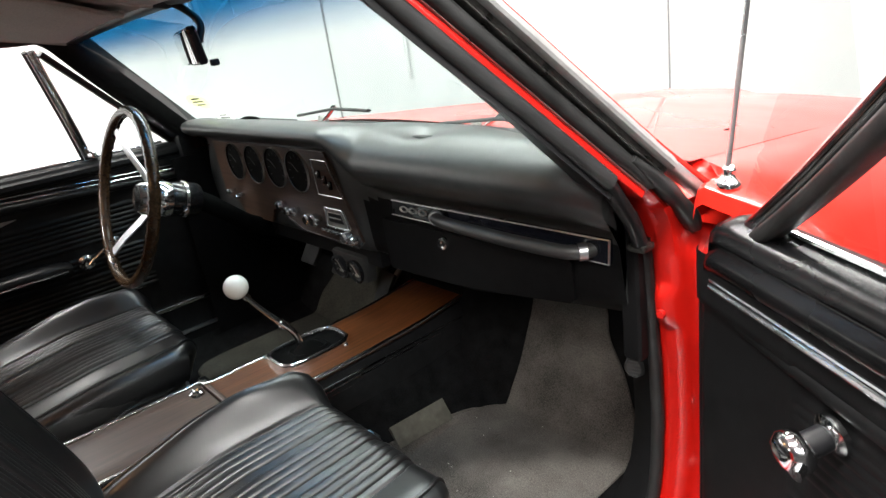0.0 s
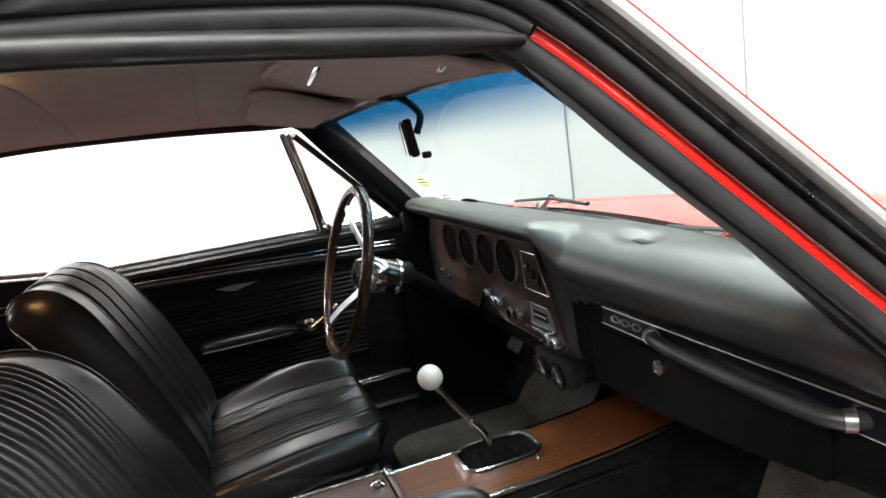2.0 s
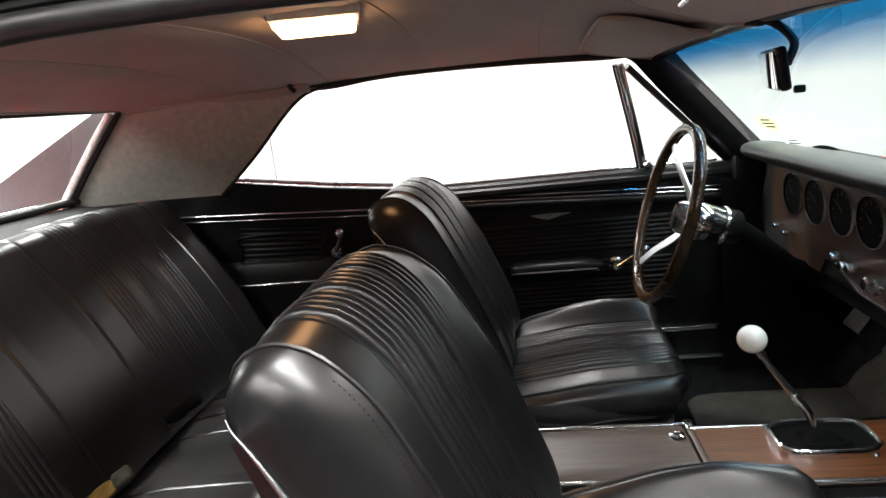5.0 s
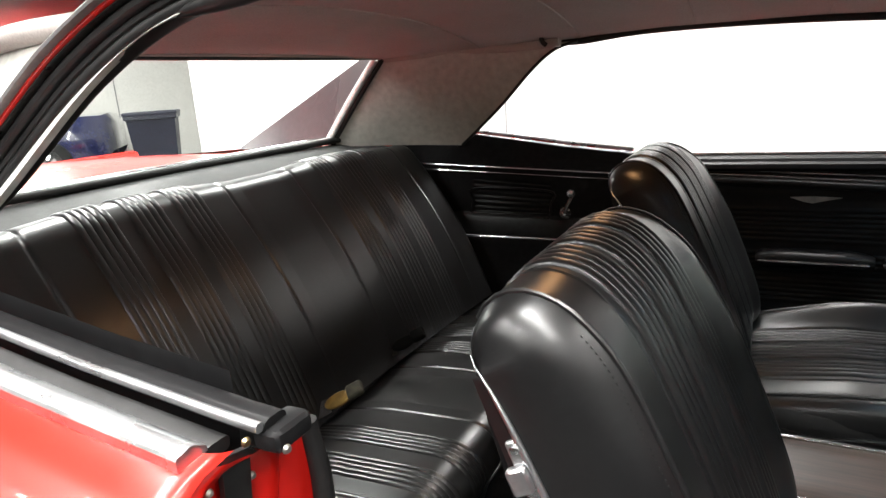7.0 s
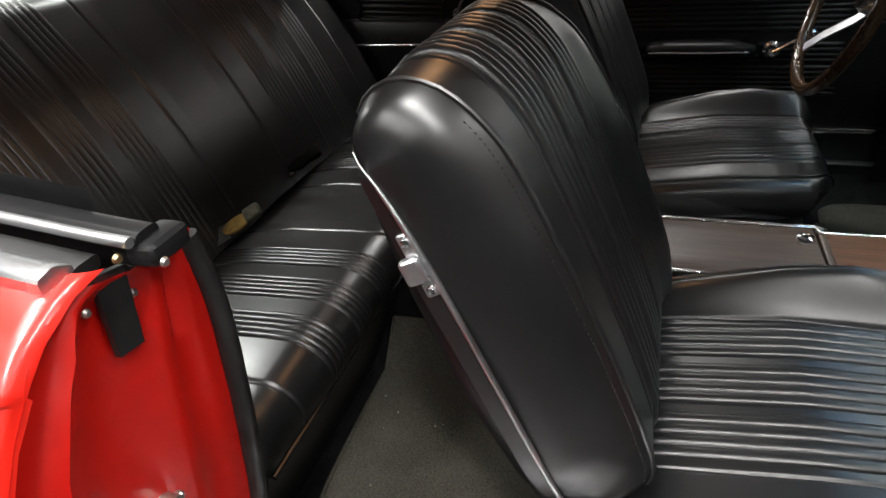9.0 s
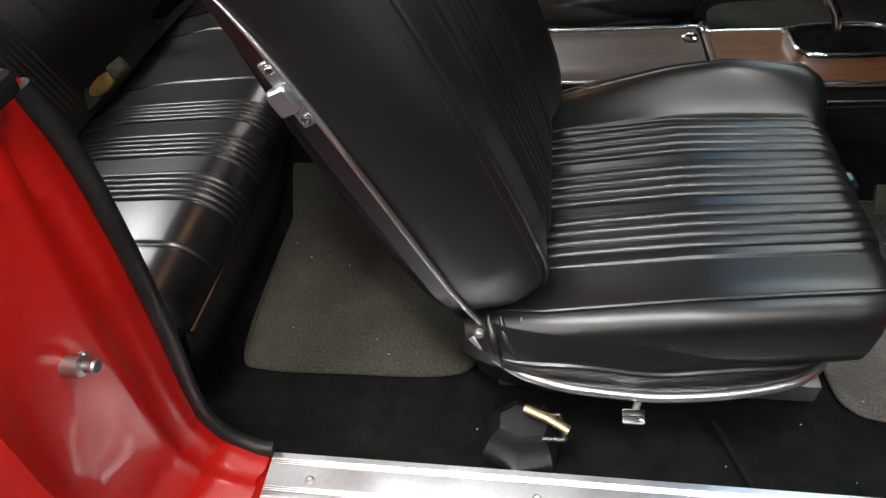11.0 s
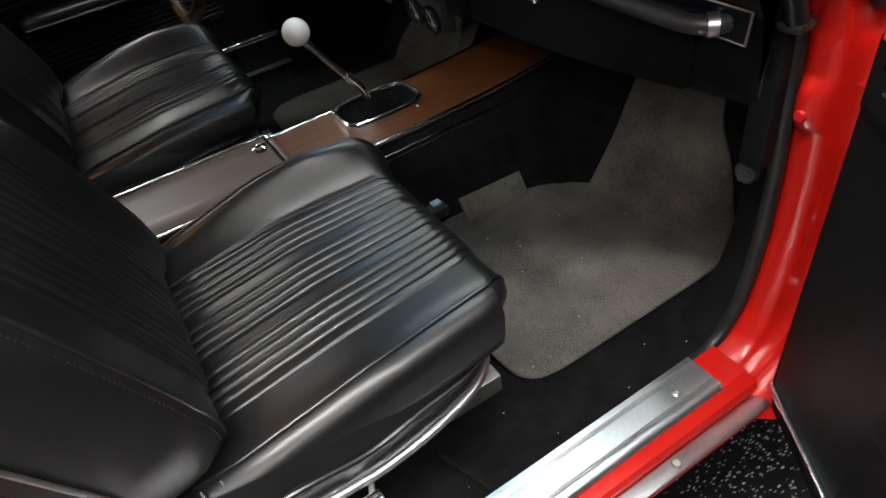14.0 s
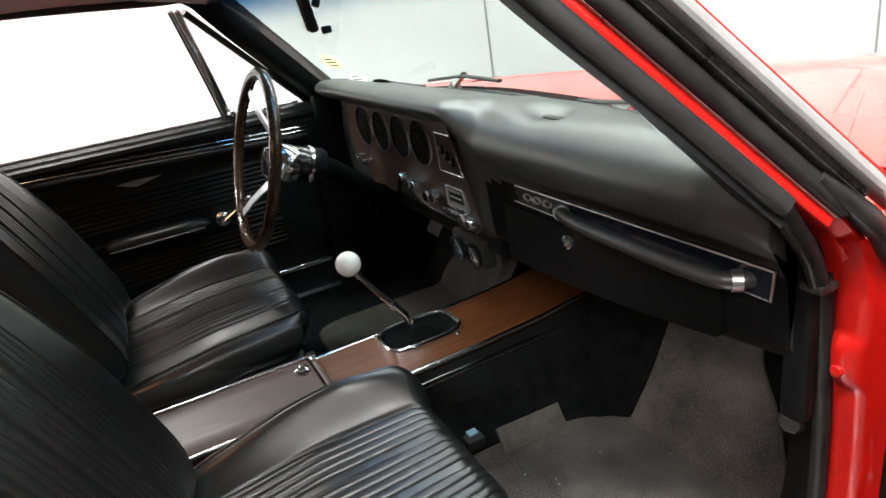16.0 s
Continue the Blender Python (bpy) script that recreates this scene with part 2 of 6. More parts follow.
def speckled_floor():
    m = bpy.data.materials.new("speckled_black_vinyl_tile")
    m.use_nodes = True
    n, l = m.node_tree.nodes, m.node_tree.links
    b = n["Principled BSDF"]
    co = n.new("ShaderNodeTexCoord")
    mp = n.new("ShaderNodeMapping")
    mp.inputs["Scale"].default_value = (230, 95, 100)
    mp.inputs["Rotation"].default_value = (0, 0, 0.6)
    v = n.new("ShaderNodeTexVoronoi")
    v.inputs["Scale"].default_value = 1.0
    no = n.new("ShaderNodeTexNoise")
    no.inputs["Scale"].default_value, no.inputs["Detail"].default_value = 40, 4
    mix = n.new("ShaderNodeMix")
    mix.data_type = "RGBA"
    mix.inputs[6].default_value, mix.inputs[7].default_value = (0.006, 0.006, 0.0065, 1), (0.62, 0.62, 0.59, 1)
    sep = n.new("ShaderNodeSeparateColor")
    l.new(co.outputs["Object"], mp.inputs["Vector"])
    warp, wadd = n.new("ShaderNodeTexNoise"), n.new("ShaderNodeVectorMath")
    warp.inputs["Scale"].default_value, warp.inputs["Detail"].default_value = 1.3, 3
    l.new(mp.outputs["Vector"], warp.inputs["Vector"])
    l.new(warp.outputs["Color"], wadd.inputs[0])
    l.new(mp.outputs["Vector"], wadd.inputs[1])
    l.new(wadd.outputs[0], v.inputs["Vector"])
    l.new(co.outputs["Object"], no.inputs["Vector"])
    l.new(v.outputs["Color"], sep.inputs[0])
    pick = n.new("ShaderNodeMath")
    pick.operation = "GREATER_THAN"
    pick.inputs[1].default_value = 0.56
    l.new(sep.outputs[0], pick.inputs[0])
    near = n.new("ShaderNodeMath")
    near.operation = "LESS_THAN"
    near.inputs[1].default_value = 0.34
    l.new(v.outputs["Distance"], near.inputs[0])
    mul = n.new("ShaderNodeMath")
    mul.operation = "MULTIPLY"
    l.new(pick.outputs[0], mul.inputs[0])
    l.new(near.outputs[0], mul.inputs[1])
    mul2 = n.new("ShaderNodeMath")
    mul2.operation = "MULTIPLY"
    l.new(mul.outputs[0], mul2.inputs[0])
    l.new(no.outputs["Fac"], mul2.inputs[1])
    l.new(mul2.outputs[0], mix.inputs[0])
    l.new(mix.outputs[2], b.inputs["Base Color"])
    b.inputs["Roughness"].default_value = 0.32
    return m


FLOOR_TILE = speckled_floor()


# ---- mesh tools ----
def part(name, bm, mat, parent=None, label="", smooth=True, angle=35):
    me = bpy.data.meshes.new(name)
    bmesh.ops.recalc_face_normals(bm, faces=bm.faces[:])
    bm.to_mesh(me)
    bm.free()
    if smooth:
        me.shade_smooth()
        me.set_sharp_from_angle(angle=radians(angle))
    me.materials.append(mat)
    ob = new(name, me)
    ob.parent = parent
    if label:
        ob["label"] = label
    return ob


def thing(name, label, category, at=(0, 0, 0), group="", kind=""):
    ob = new(name)
    ob.location = at
    ob.empty_display_size = 0.05
    bpy.context.view_layer.update()
    return tagged(ob, label, category, group, kind)


def own(ob, th):
    """Hangs a mesh made in world places under a thing that is not at the origin, or under another part."""
    ob.parent = th
    if th.type == "MESH":
        return ob
    ob.matrix_parent_inverse = th.matrix_world.inverted()
    return ob


def crv(pts, n):
    """A smooth line of n + 1 points through pts."""
    p = np.array(pts, float)
    d = np.r_[0, np.cumsum(np.linalg.norm(np.diff(p, axis=0), axis=1))]
    e = np.vstack([2 * p[0] - p[1], p, 2 * p[-1] - p[-2]])
    out = []
    for s in np.linspace(0, d[-1], n + 1):
        i = min(max(int(np.searchsorted(d, s, side="right")) - 1, 0), len(p) - 2)
        t = (s - d[i]) / max(d[i + 1] - d[i], 1e-9)
        a, b, c, q = e[i], e[i + 1], e[i + 2], e[i + 3]
        out.append(0.5 * (2 * b + (c - a) * t + (2 * a - 5 * b + 4 * c - q) * t * t + (3 * b - a - 3 * c + q) * t ** 3))
    return np.array(out)


def sheet(bm, rows, close=False, loop=False):
    """Faces over a grid of points. close: each row is a ring; loop: the last row joins the first."""
    g = [[bm.verts.new(tuple(map(float, p))) for p in row] for row in rows]
    n = len(g[0])
    for i in range(len(g) - (0 if loop else 1)):
        a, b = g[i], g[(i + 1) % len(g)]
        for j in range(n - (0 if close else 1)):
            bm.faces.new((a[j], a[(j + 1) % n], b[(j + 1) % n], b[j]))
    return g


def solid_sheet(bm, rows, thick):
    """A sheet with thickness; thick is a vector or a function of the point."""
    rows = [[np.array(p, float) for p in row] for row in rows]
    move = thick if callable(thick) else (lambda p: np.array(thick, float))
    a = sheet(bm, rows)
    b = sheet(bm, [[p + move(p) for p in row] for row in rows])
    ra = a[0] + [r[-1] for r in a[1:]] + a[-1][-2::-1] + [r[0] for r in a[-2:0:-1]]
    rb = b[0] + [r[-1] for r in b[1:]] + b[-1][-2::-1] + [r[0] for r in b[-2:0:-1]]
    for i in range(len(ra)):
        j = (i + 1) % len(ra)
        bm.faces.new((ra[i], ra[j], rb[j], rb[i]))


def tube(bm, pts, r, n=10, flat=None, cap=True):
    """A round bar along pts; r: one radius or one for each point."""
    n = max(n, 12) if np.max(r) > .004 else max(n, 8)
    p = np.array(pts, float)
    r = np.full(len(p), r) if np.isscalar(r) else np.array(r, float)
    t = np.gradient(p, axis=0)
    t /= np.linalg.norm(t, axis=1)[:, None] + 1e-12
    u = np.cross(t[0], (0, 0, 1) if abs(t[0][2]) < 0.9 else (1, 0, 0))
    rows = []
    for i in range(len(p)):
        u = u - t[i] * (u @ t[i])
        u /= np.linalg.norm(u)
        v = np.cross(t[i], u)
        rows.append([p[i] + r[i] * (math.cos(a) * u + (flat or 1) * math.sin(a) * v) for a in np.linspace(0, 2 * math.pi, n, endpoint=False)])
    g = sheet(bm, rows, close=True)
    if cap:
        bm.faces.new(g[0][::-1])
        bm.faces.new(g[-1])


def sweep(bm, pts, prof, side, cap=True, closed=True):
    """A profile of (a, b) along pts: a along side, b along tangent x side."""
    p = np.array(pts, float)
    t = np.gradient(p, axis=0)
    t /= np.linalg.norm(t, axis=1)[:, None]
    rows = []
    for i in range(len(p)):
        s = np.array(side(i / (len(p) - 1)) if callable(side) else side, float)
        s = s - t[i] * (s @ t[i])
        s /= np.linalg.norm(s)
        o = np.cross(t[i], s)
        rows.append([p[i] + a * s + b * o for a, b in prof])
    g = sheet(bm, rows, close=closed)
    if cap and closed:
        bm.faces.new(g[0][::-1])
        bm.faces.new(g[-1])


def rbox(bm, c, s, bevel=0.004, m=None, seg=2):
    """A box with rounded edges: centre, sizes."""
    mat = (m or Matrix()) @ Matrix.Translation(c) @ Matrix.Diagonal((*s, 1))
    geo = bmesh.ops.create_cube(bm, size=1, matrix=mat)
    if bevel:
        edges = list({e for v in geo["verts"] for e in v.link_edges})
        bmesh.ops.bevel(bm, geom=edges, offset=bevel, segments=seg, affect="EDGES", profile=0.6)


def turned(bm, prof, m, n=28, flat=(1, 1)):
    """A turned shape: prof of (radius, height), its axis the z of m."""
    rows = [[tuple(m @ Vector((max(r, 1e-5) * math.cos(a) * flat[0], max(r, 1e-5) * math.sin(a) * flat[1], h)))
             for a in np.linspace(0, 2 * math.pi, n, endpoint=False)] for r, h in prof]
    sheet(bm, rows, close=True)


def plate(bm, poly, thick):
    """A flat plate from an outline of 3D points and a thickness vector."""
    a = [bm.verts.new(tuple(map(float, p))) for p in poly]
    b = [bm.verts.new(tuple(float(x) + y for x, y in zip(p, thick))) for p in poly]
    bm.faces.new(a)
    bm.faces.new(b[::-1])
    for i in range(len(a)):
        j = (i + 1) % len(a)
        bm.faces.new((a[i], b[i], b[j], a[j]))


def aim(origin, axis, up=(0, 0, 1)):
    """A pose at origin whose z looks along axis."""
    z = Vector(axis).normalized()
    x = Vector(up).cross(z)
    x = x.normalized() if x.length > 1e-4 else Vector((1, 0, 0))
    y = z.cross(x)
    return Matrix.Translation(origin) @ Matrix((x, y, z)).transposed().to_4x4()


def ribs(x, centres, count=4, pitch=0.0172, height=0.0055):
    """Sewn pleats: groups of round ridges with sharp valleys between."""
    out = np.zeros_like(x)
    for c in centres:
        half = count * pitch / 2
        u = (x - c + half) / pitch
        out = np.where((u > 0) & (u < count), np.maximum(out, height * np.abs(np.sin(np.pi * u)) ** 0.45), out)
    return out


def pad(bm, path, core, half, xs, offset, place, roll=0.03, wide=None, boxed=False):
    """An upholstered pad. path: its middle line (s, h); core: the inner line; xs: stations across; offset(x, i); place(x, s, h)."""
    p, c = np.array(path, float), np.array(core, float)
    t = np.gradient(p, axis=0)
    t /= np.linalg.norm(t, axis=1)[:, None] + 1e-12
    nor = np.stack([-t[:, 1], t[:, 0]], 1)
    rows = []
    arc = np.linspace(0, math.pi / 2, 6)
    if boxed:
        # a sewn edge, then a bulging side that slopes outward to the back
        slope = ((.10, .03), (.42, .13), (.72, .28), (.88, .48), (.93, .70), (.90, 1.0))
        for i in range(len(p)):
            e = half * (wide[i] if wide is not None else 1.0) - roll
            off = offset(xs, i)
            x = xs * e / np.max(np.abs(xs))
            left, right = p[i] + nor[i] * off[0], p[i] + nor[i] * off[-1]
            row = [place(-e - roll * a, *(left + (c[i] - left) * b)) for a, b in slope[::-1]]
            row += [place(xx, *(p[i] + nor[i] * o)) for xx, o in zip(x, off)]
            row += [place(e + roll * a, *(right + (c[i] - right) * b)) for a, b in slope]
            rows.append(row)
        g = sheet(bm, rows)
        bm.faces.new(g[0][::-1])
        bm.faces.new(g[-1])
        return rows
    for i in range(len(p)):
        w = wide[i] if wide is not None else 1.0
        e = half * w - roll
        x = xs * e / np.max(np.abs(xs))
        off = offset(xs, i)
        row = []
        for k, a in enumerate(arc[::-1]):
            q = p[i] + nor[i] * (offset(np.array([xs[0]]), i)[0] - roll * (1 - math.cos(a)))
            row.append(place(-e - roll * math.sin(a), *q))
        k0, k1 = np.array(p[i]) * .55 + c[i] * .45 - nor[i] * roll * .5, np.array(p[i]) * .2 + c[i] * .8
        side = [(.004, k0), (.005, k1), (-.004, c[i])]
        row = [place(-e - roll - d, *q) for d, q in side[::-1]] + row
        for xx, o in zip(x[1:-1], off[1:-1]):
            row.append(place(xx, *(p[i] + nor[i] * o)))
        for a in arc:
            q = p[i] + nor[i] * (offset(np.array([xs[-1]]), i)[0] - roll * (1 - math.cos(a)))
            row.append(place(e + roll * math.sin(a), *q))
        row += [place(e + roll + d, *q) for d, q in side]
        rows.append(row)
    g = sheet(bm, rows)
    bm.faces.new(g[0][::-1])
    bm.faces.new(g[-1])
    return rows


# ---- the studio ----
def room_slab(name, a0, a1, b0, b1, z0, z1, mat, label, category, bevel=0):
    bm = bmesh.new()
    pts = [room(a, b, z0) for a, b in ((a0, b0), (a1, b0), (a1, b1), (a0, b1))]
    plate(bm, pts, (0, 0, z1 - z0))
    return tagged(part(name, bm, mat, None, smooth=False), label, category, kind="structure")


room_slab("floor", -9, 4.2, -7, 14, -0.1, 0.0, FLOOR_TILE, "black vinyl tile floor with white specks", "floor")
room_slab("ceiling", -9, 4.2, -7, 14, CEILING, CEILING + 0.1, CEILING_PAINT, "grey painted studio ceiling", "ceiling")
room_slab("wall_front", 3.68, 3.88, -7, 4.85, 0, CEILING, WALL_PAINT, "bright white panelled studio wall", "wall")
room_slab("wall_side", -1.45, 3.68, 4.65, 4.85, 0, CEILING, WALL_PAINT, "bright white panelled studio wall", "wall")
room_slab("wall_rear", -9, -8.8, -7, 14, 0, CEILING, DIM_WALL, "plain dark grey wall", "wall")
room_slab("wall_near", -8.8, 3.68, -7, -6.8, 0, CEILING, DIM_WALL, "plain dark grey wall", "wall")
room_slab("wall_far", -8.8, -1.1, 13.0, 13.2, 0, CEILING, GREY_WALL, "grey painted wall of the back room", "wall")
room_slab("wall_return", -1.45, -1.25, 4.85, 13.0, 0, CEILING, GREY_WALL, "grey painted return wall", "wall")


def joint(p, n, top, width=0.012):
    """A dark upright joint strip set on a wall that faces along n."""
    bm = bmesh.new()
    along = Vector((0, 0, 1)).cross(n)
    c = Vector((p[0], p[1], 0)) + n * 0.004
    pts = [c + along * width / 2, c - along * width / 2]
    plate(bm, [(*pts[0].xy, 0.0), (*pts[1].xy, 0.0), (*pts[1].xy, top), (*pts[0].xy, top)], tuple(n * 0.006))
    return tagged(part("wall_joint", bm, SEAM, None, smooth=False), "dark upright joint between wall panels", "wall trim", kind="structure")


def on_front(b):
    return room(3.68, b)


for p in ((-3.163, 1.956), (-2.30, 2.83), (-1.388, 3.677)):
    q = Vector((*p, 0))
    joint(on_front(q.dot(BX)), -AX, CEILING, 0.013)
q = Vector((-3.94, -2.575, 0))
joint(room(q.dot(AX), 4.65), -BX, CEILING, 0.014)
joint(room(-3.2, 13.0), -BX, CEILING, 0.02)
bm = bmesh.new()
q = on_front(Vector((-2.75, 2.36, 0)).dot(BX)) - AX * 0.02
tube(bm, [(q.x, q.y, 0.72), (q.x, q.y, 0.8), (q.x, q.y, 3.2)], 0.012, 8)
tagged(part("wall_conduit", bm, WALL_PAINT), "thin white conduit running up the wall", "conduit", kind="structure")

for a, b in LAMPS + NEAR_LAMPS + REAR_LAMPS + [(-4.0, 6.4), (-4.2, 9.6)]:
    th = thing("ceiling_light", "long white fluorescent ceiling light fixture", "ceiling light", room(a, b, CEILING - 0.06), "ceiling lights")
    bm = bmesh.new()
    m = Matrix.Translation(room(a, b, CEILING - 0.055)) @ Matrix.Rotation(math.atan2(BX.y, BX.x), 4, "Z")
    rbox(bm, (0, 0, 0), (1.3 if b < -2 or a < -3 and b < 1 else 2.1, 0.22, 0.09), 0.01, m)
    own(part("housing", bm, WALL_PAINT), th)


def wheelie_bin(a, b, turn):
    p = room(a, b)
    th = thing("waste_bin", "dark blue plastic waste bin with a rimmed lid", "waste bin", p, "waste bins")
    m = Matrix.Translation(p) @ Matrix.Rotation(turn, 4, "Z")
    bm = bmesh.new()
    rows = [[tuple(m @ Vector((sx * w, sy * w * 0.9, z))) for sx, sy in ((-1, -1), (1, -1), (1, 1), (-1, 1))] for z, w in ((0.03, 0.22), (0.5, 0.25), (0.94, 0.285), (0.95, 0.31), (0.99, 0.31))]
    g = sheet(bm, rows, close=True)
    bm.faces.new(g[0][::-1])
    own(part("body", bm, BIN_BLUE, angle=20), th)
    bm = bmesh.new()
    rbox(bm, (0, 0, 1.01), (0.64, 0.58, 0.04), 0.015, m)
    own(part("lid", bm, BIN_BLUE), th)


wheelie_bin(-2.10, 8.0, 0.78)


def far_car():
    p = room(-5.44, 11.55)
    th = thing("parked_car", "dark blue saloon car parked in the back room", "car", p)
    m = Matrix.Translation(p) @ Matrix.Rotation(math.atan2(AX.y, AX.x), 4, "Z")
    bm = bmesh.new()
    rows = []
    for x, zl, zt, w in ((-2.2, 0.45, 0.72, 0.72), (-2.1, 0.3, 0.80, 0.8), (-1.2, 0.3, 0.88, 0.84), (0.6, 0.3, 0.96, 0.85), (1.6, 0.3, 1.03, 0.84), (2.3, 0.3, 1.02, 0.8), (2.4, 0.45, 0.85, 0.72)):
        rows.append([tuple(m @ Vector((x, y, z))) for y, z in ((-w, zl), (-w - 0.03, 0.6), (-w + 0.05, zt - 0.03), (0, zt), (w - 0.05, zt - 0.03), (w + 0.03, 0.6), (w, zl))])
    g = sheet(bm, rows)
    bm.faces.new(g[0])
    bm.faces.new(g[-1][::-1])
    own(part("body", bm, BLUE_PAINT, angle=50), th)
    bm = bmesh.new()
    rows = []
    for x, z, w in ((-0.9, 0.88, 0.74), (-0.35, 1.34, 0.58), (0.7, 1.38, 0.58), (1.5, 1.02, 0.7)):
        rows.append([tuple(m @ Vector((x, y, zz))) for y, zz in ((-w, 0.86), (-w + 0.06, z), (0, z + 0.03), (w - 0.06, z), (w, 0.86))])
    sheet(bm, rows)
    own(part("roof", bm, BLUE_PAINT, angle=40), th)
    for x, y in ((-1.4, -0.8), (-1.4, 0.8), (1.5, -0.8), (1.5, 0.8)):
        bm = bmesh.new()
        turned(bm, [(0.2, -0.1), (0.32, -0.1), (0.34, -0.06), (0.34, 0.06), (0.32, 0.1), (0.2, 0.1)], m @ pose(x, y, 0.34, 90, 0, 0))
        w = own(part("tyre", bm, RUBBER), th)
        bm = bmesh.new()
        turned(bm, [(0.0, -0.11), (0.06, -0.12), (0.12, -0.08), (0.2, -0.1), (0.2, 0.1), (0.12, 0.08), (0.06, 0.12), (0, 0.11)], m @ pose(x, y, 0.34, 90, 0, 0))
        r = own(part("rim", bm, CHROME), th)


far_car()

def smooth_step(v, a, b):
    u = min(1, max(0, (v - a) / (b - a)))
    return u * u * (3 - 2 * u)


# ---- the car's shell ----
car = thing("coupe", "bright red two-door hardtop coupe with chrome trim, one door open", "car")

OPENING = [(.715, -.045, .86), (.70, -.083, .90), (.65, -.21, 1.035), (.605, -.325, 1.155), (.598, -.39, 1.188), (.60, -.5, 1.198),
           (.60, -.66, 1.203), (.60, -.94, 1.208), (.60, -1.118, 1.192), (.622, -1.236, 1.139), (.655, -1.36, 1.04), (.69, -1.448, .971)]


def rail_strip(name, prof, mat, side=1, first=0.0, last=1.0, label=""):
    """A moulding round the side opening: prof of (outward, sideways)."""
    bm = bmesh.new()
    p = crv(OPENING, 90)
    p = p[int(first * 90):int(last * 90) + 1]
    t = np.gradient(p, axis=0)
    t /= np.linalg.norm(t, axis=1)[:, None]
    o = np.cross(t, (1, 0, 0))
    o /= np.linalg.norm(o, axis=1)[:, None]
    # the mouldings draw together behind the door
    near = [1 - .38 * smooth_step((i + first * 90) / 90, .42, .62) * (side > 0) for i in range(len(p))]
    rows = [[(side * (p[i][0] + b), *(p[i] + a * k * o[i])[1:]) for a, b in prof] for i, k in enumerate(near)]
    g = sheet(bm, rows, close=True)
    bm.faces.new(g[0][::-1])
    bm.faces.new(g[-1])
    return part(name, bm, mat, car, label)


def round_prof(a0, a1, b0, b1, r=0.3, n=4):
    """A rounded bar's profile within the given limits."""
    ca, cb, ha, hb = (a0 + a1) / 2, (b0 + b1) / 2, (a1 - a0) / 2, (b1 - b0) / 2
    out = []
    for k in range(4 * n):
        t = 2 * math.pi * (k + 0.5) / (4 * n)
        c, s = math.cos(t), math.sin(t)
        out.append((ca + ha * math.copysign(abs(c) ** r, c), cb + hb * math.copysign(abs(s) ** r, s)))
    return out


rail_strip("inner_weatherstrip", round_prof(.009, .0305, -.02, .010, .6), RUBBER, first=.035, label="black rubber weatherstrip")
rail_strip("door_flange", round_prof(.0285, .040, -.034, .003, .3), RED_JAMB, first=0.0, last=.27, label="red painted door flange")
rail_strip("rear_seal", round_prof(.028, .044, -.034, .008, .5), RUBBER, first=.27, label="black rubber quarter window seal")
rail_strip("flange_lip", round_prof(.0393, .0412, -.02, .006, .6), STEEL, last=.27, label="thin bare metal lip")
rail_strip("outer_weatherstrip", round_prof(.0410, .061, -.02, .014, .6), RUBBER, label="black rubber roof rail seal")
rail_strip("seal_ridge", round_prof(.0605, .065, -.01, .019, .7), WORN_BLACK, label="worn dark lip of the seal retainer")
rail_strip("seal_channel", round_prof(.064, .074, -.02, .018, .35), WORN_BLACK, last=.66, label="black seal retainer with a worn lip")
rail_strip("drip_moulding", [(.071, .024), (.073, .029), (.077, .030), (.085, .024), (.093, .014), (.095, .009), (.093, .004), (.080, .002), (.072, .008)], DRIP_TRIM, label="satin bright drip moulding")
rail_strip("pillar_red_edge", round_prof(.064, .079, -.02, .021, .5), RED, first=.64, label="red painted edge of the rear pillar")
rail_strip("roof_edge", round_prof(.093, .099, -.03, .010, .5), RED, last=.5, label="red roof edge")
rail_strip("vinyl_roof_edge", round_prof(.093, .099, -.03, .010, .5), VINYL_TOP, first=.5, label="grey vinyl roof edge")
rail_strip("inner_weatherstrip", round_prof(.010, .040, .004, .034, .6), RUBBER, -1)
rail_strip("roof_rail_seal", round_prof(.040, .075, .012, .045, .4), RUBBER, -1)

# Front pillars, dressed in black inside.
for s in (1, -1):
    bm = bmesh.new()
    inner = crv([(.635, -.035, .925), (.62, -.12, 1.02), (.60, -.215, 1.125), (.588, -.27, 1.188)], 16)
    outer = crv([(.705, -.07, .89), (.675, -.16, .985), (.63, -.27, 1.10), (.603, -.345, 1.188)], 16)
    rows = []
    for a, b in zip(inner, outer):
        mid = (a + b) / 2 + np.array((-.012, -.018, 0.0))
        ou = (a + b) / 2 + (np.array((.004, .035, .004)) if s > 0 else np.array((.03, .03, .02)))
        rows.append([(s * q[0], q[1], q[2]) for q in (a, a * .6 + mid * .4 + (-.004, -.006, 0), mid, b * .6 + mid * .4, b, ou + (b - a) * (.30 if s > 0 else .4), ou - (b - a) * .35)])
    g = sheet(bm, rows, close=True)
    part("pillar_trim", bm, DOOR_VINYL, car, "black grained pillar trim", angle=50)


def screen_point(x, v):
    """The windscreen: x from -1 to 1 across, v from 0 (base) to 1 (top)."""
    xx = x * (.640 + (.588 - .640) * v)
    yb, yt = .105 - .34 * xx ** 2, -.25 - .06 * xx ** 2
    zb, zt = .925, 1.194 - .016 * (xx / .588) ** 2
    bow = .012 * math.sin(math.pi * v)
    return (xx, yb + (yt - yb) * v + bow, zb + (zt - zb) * v + bow)


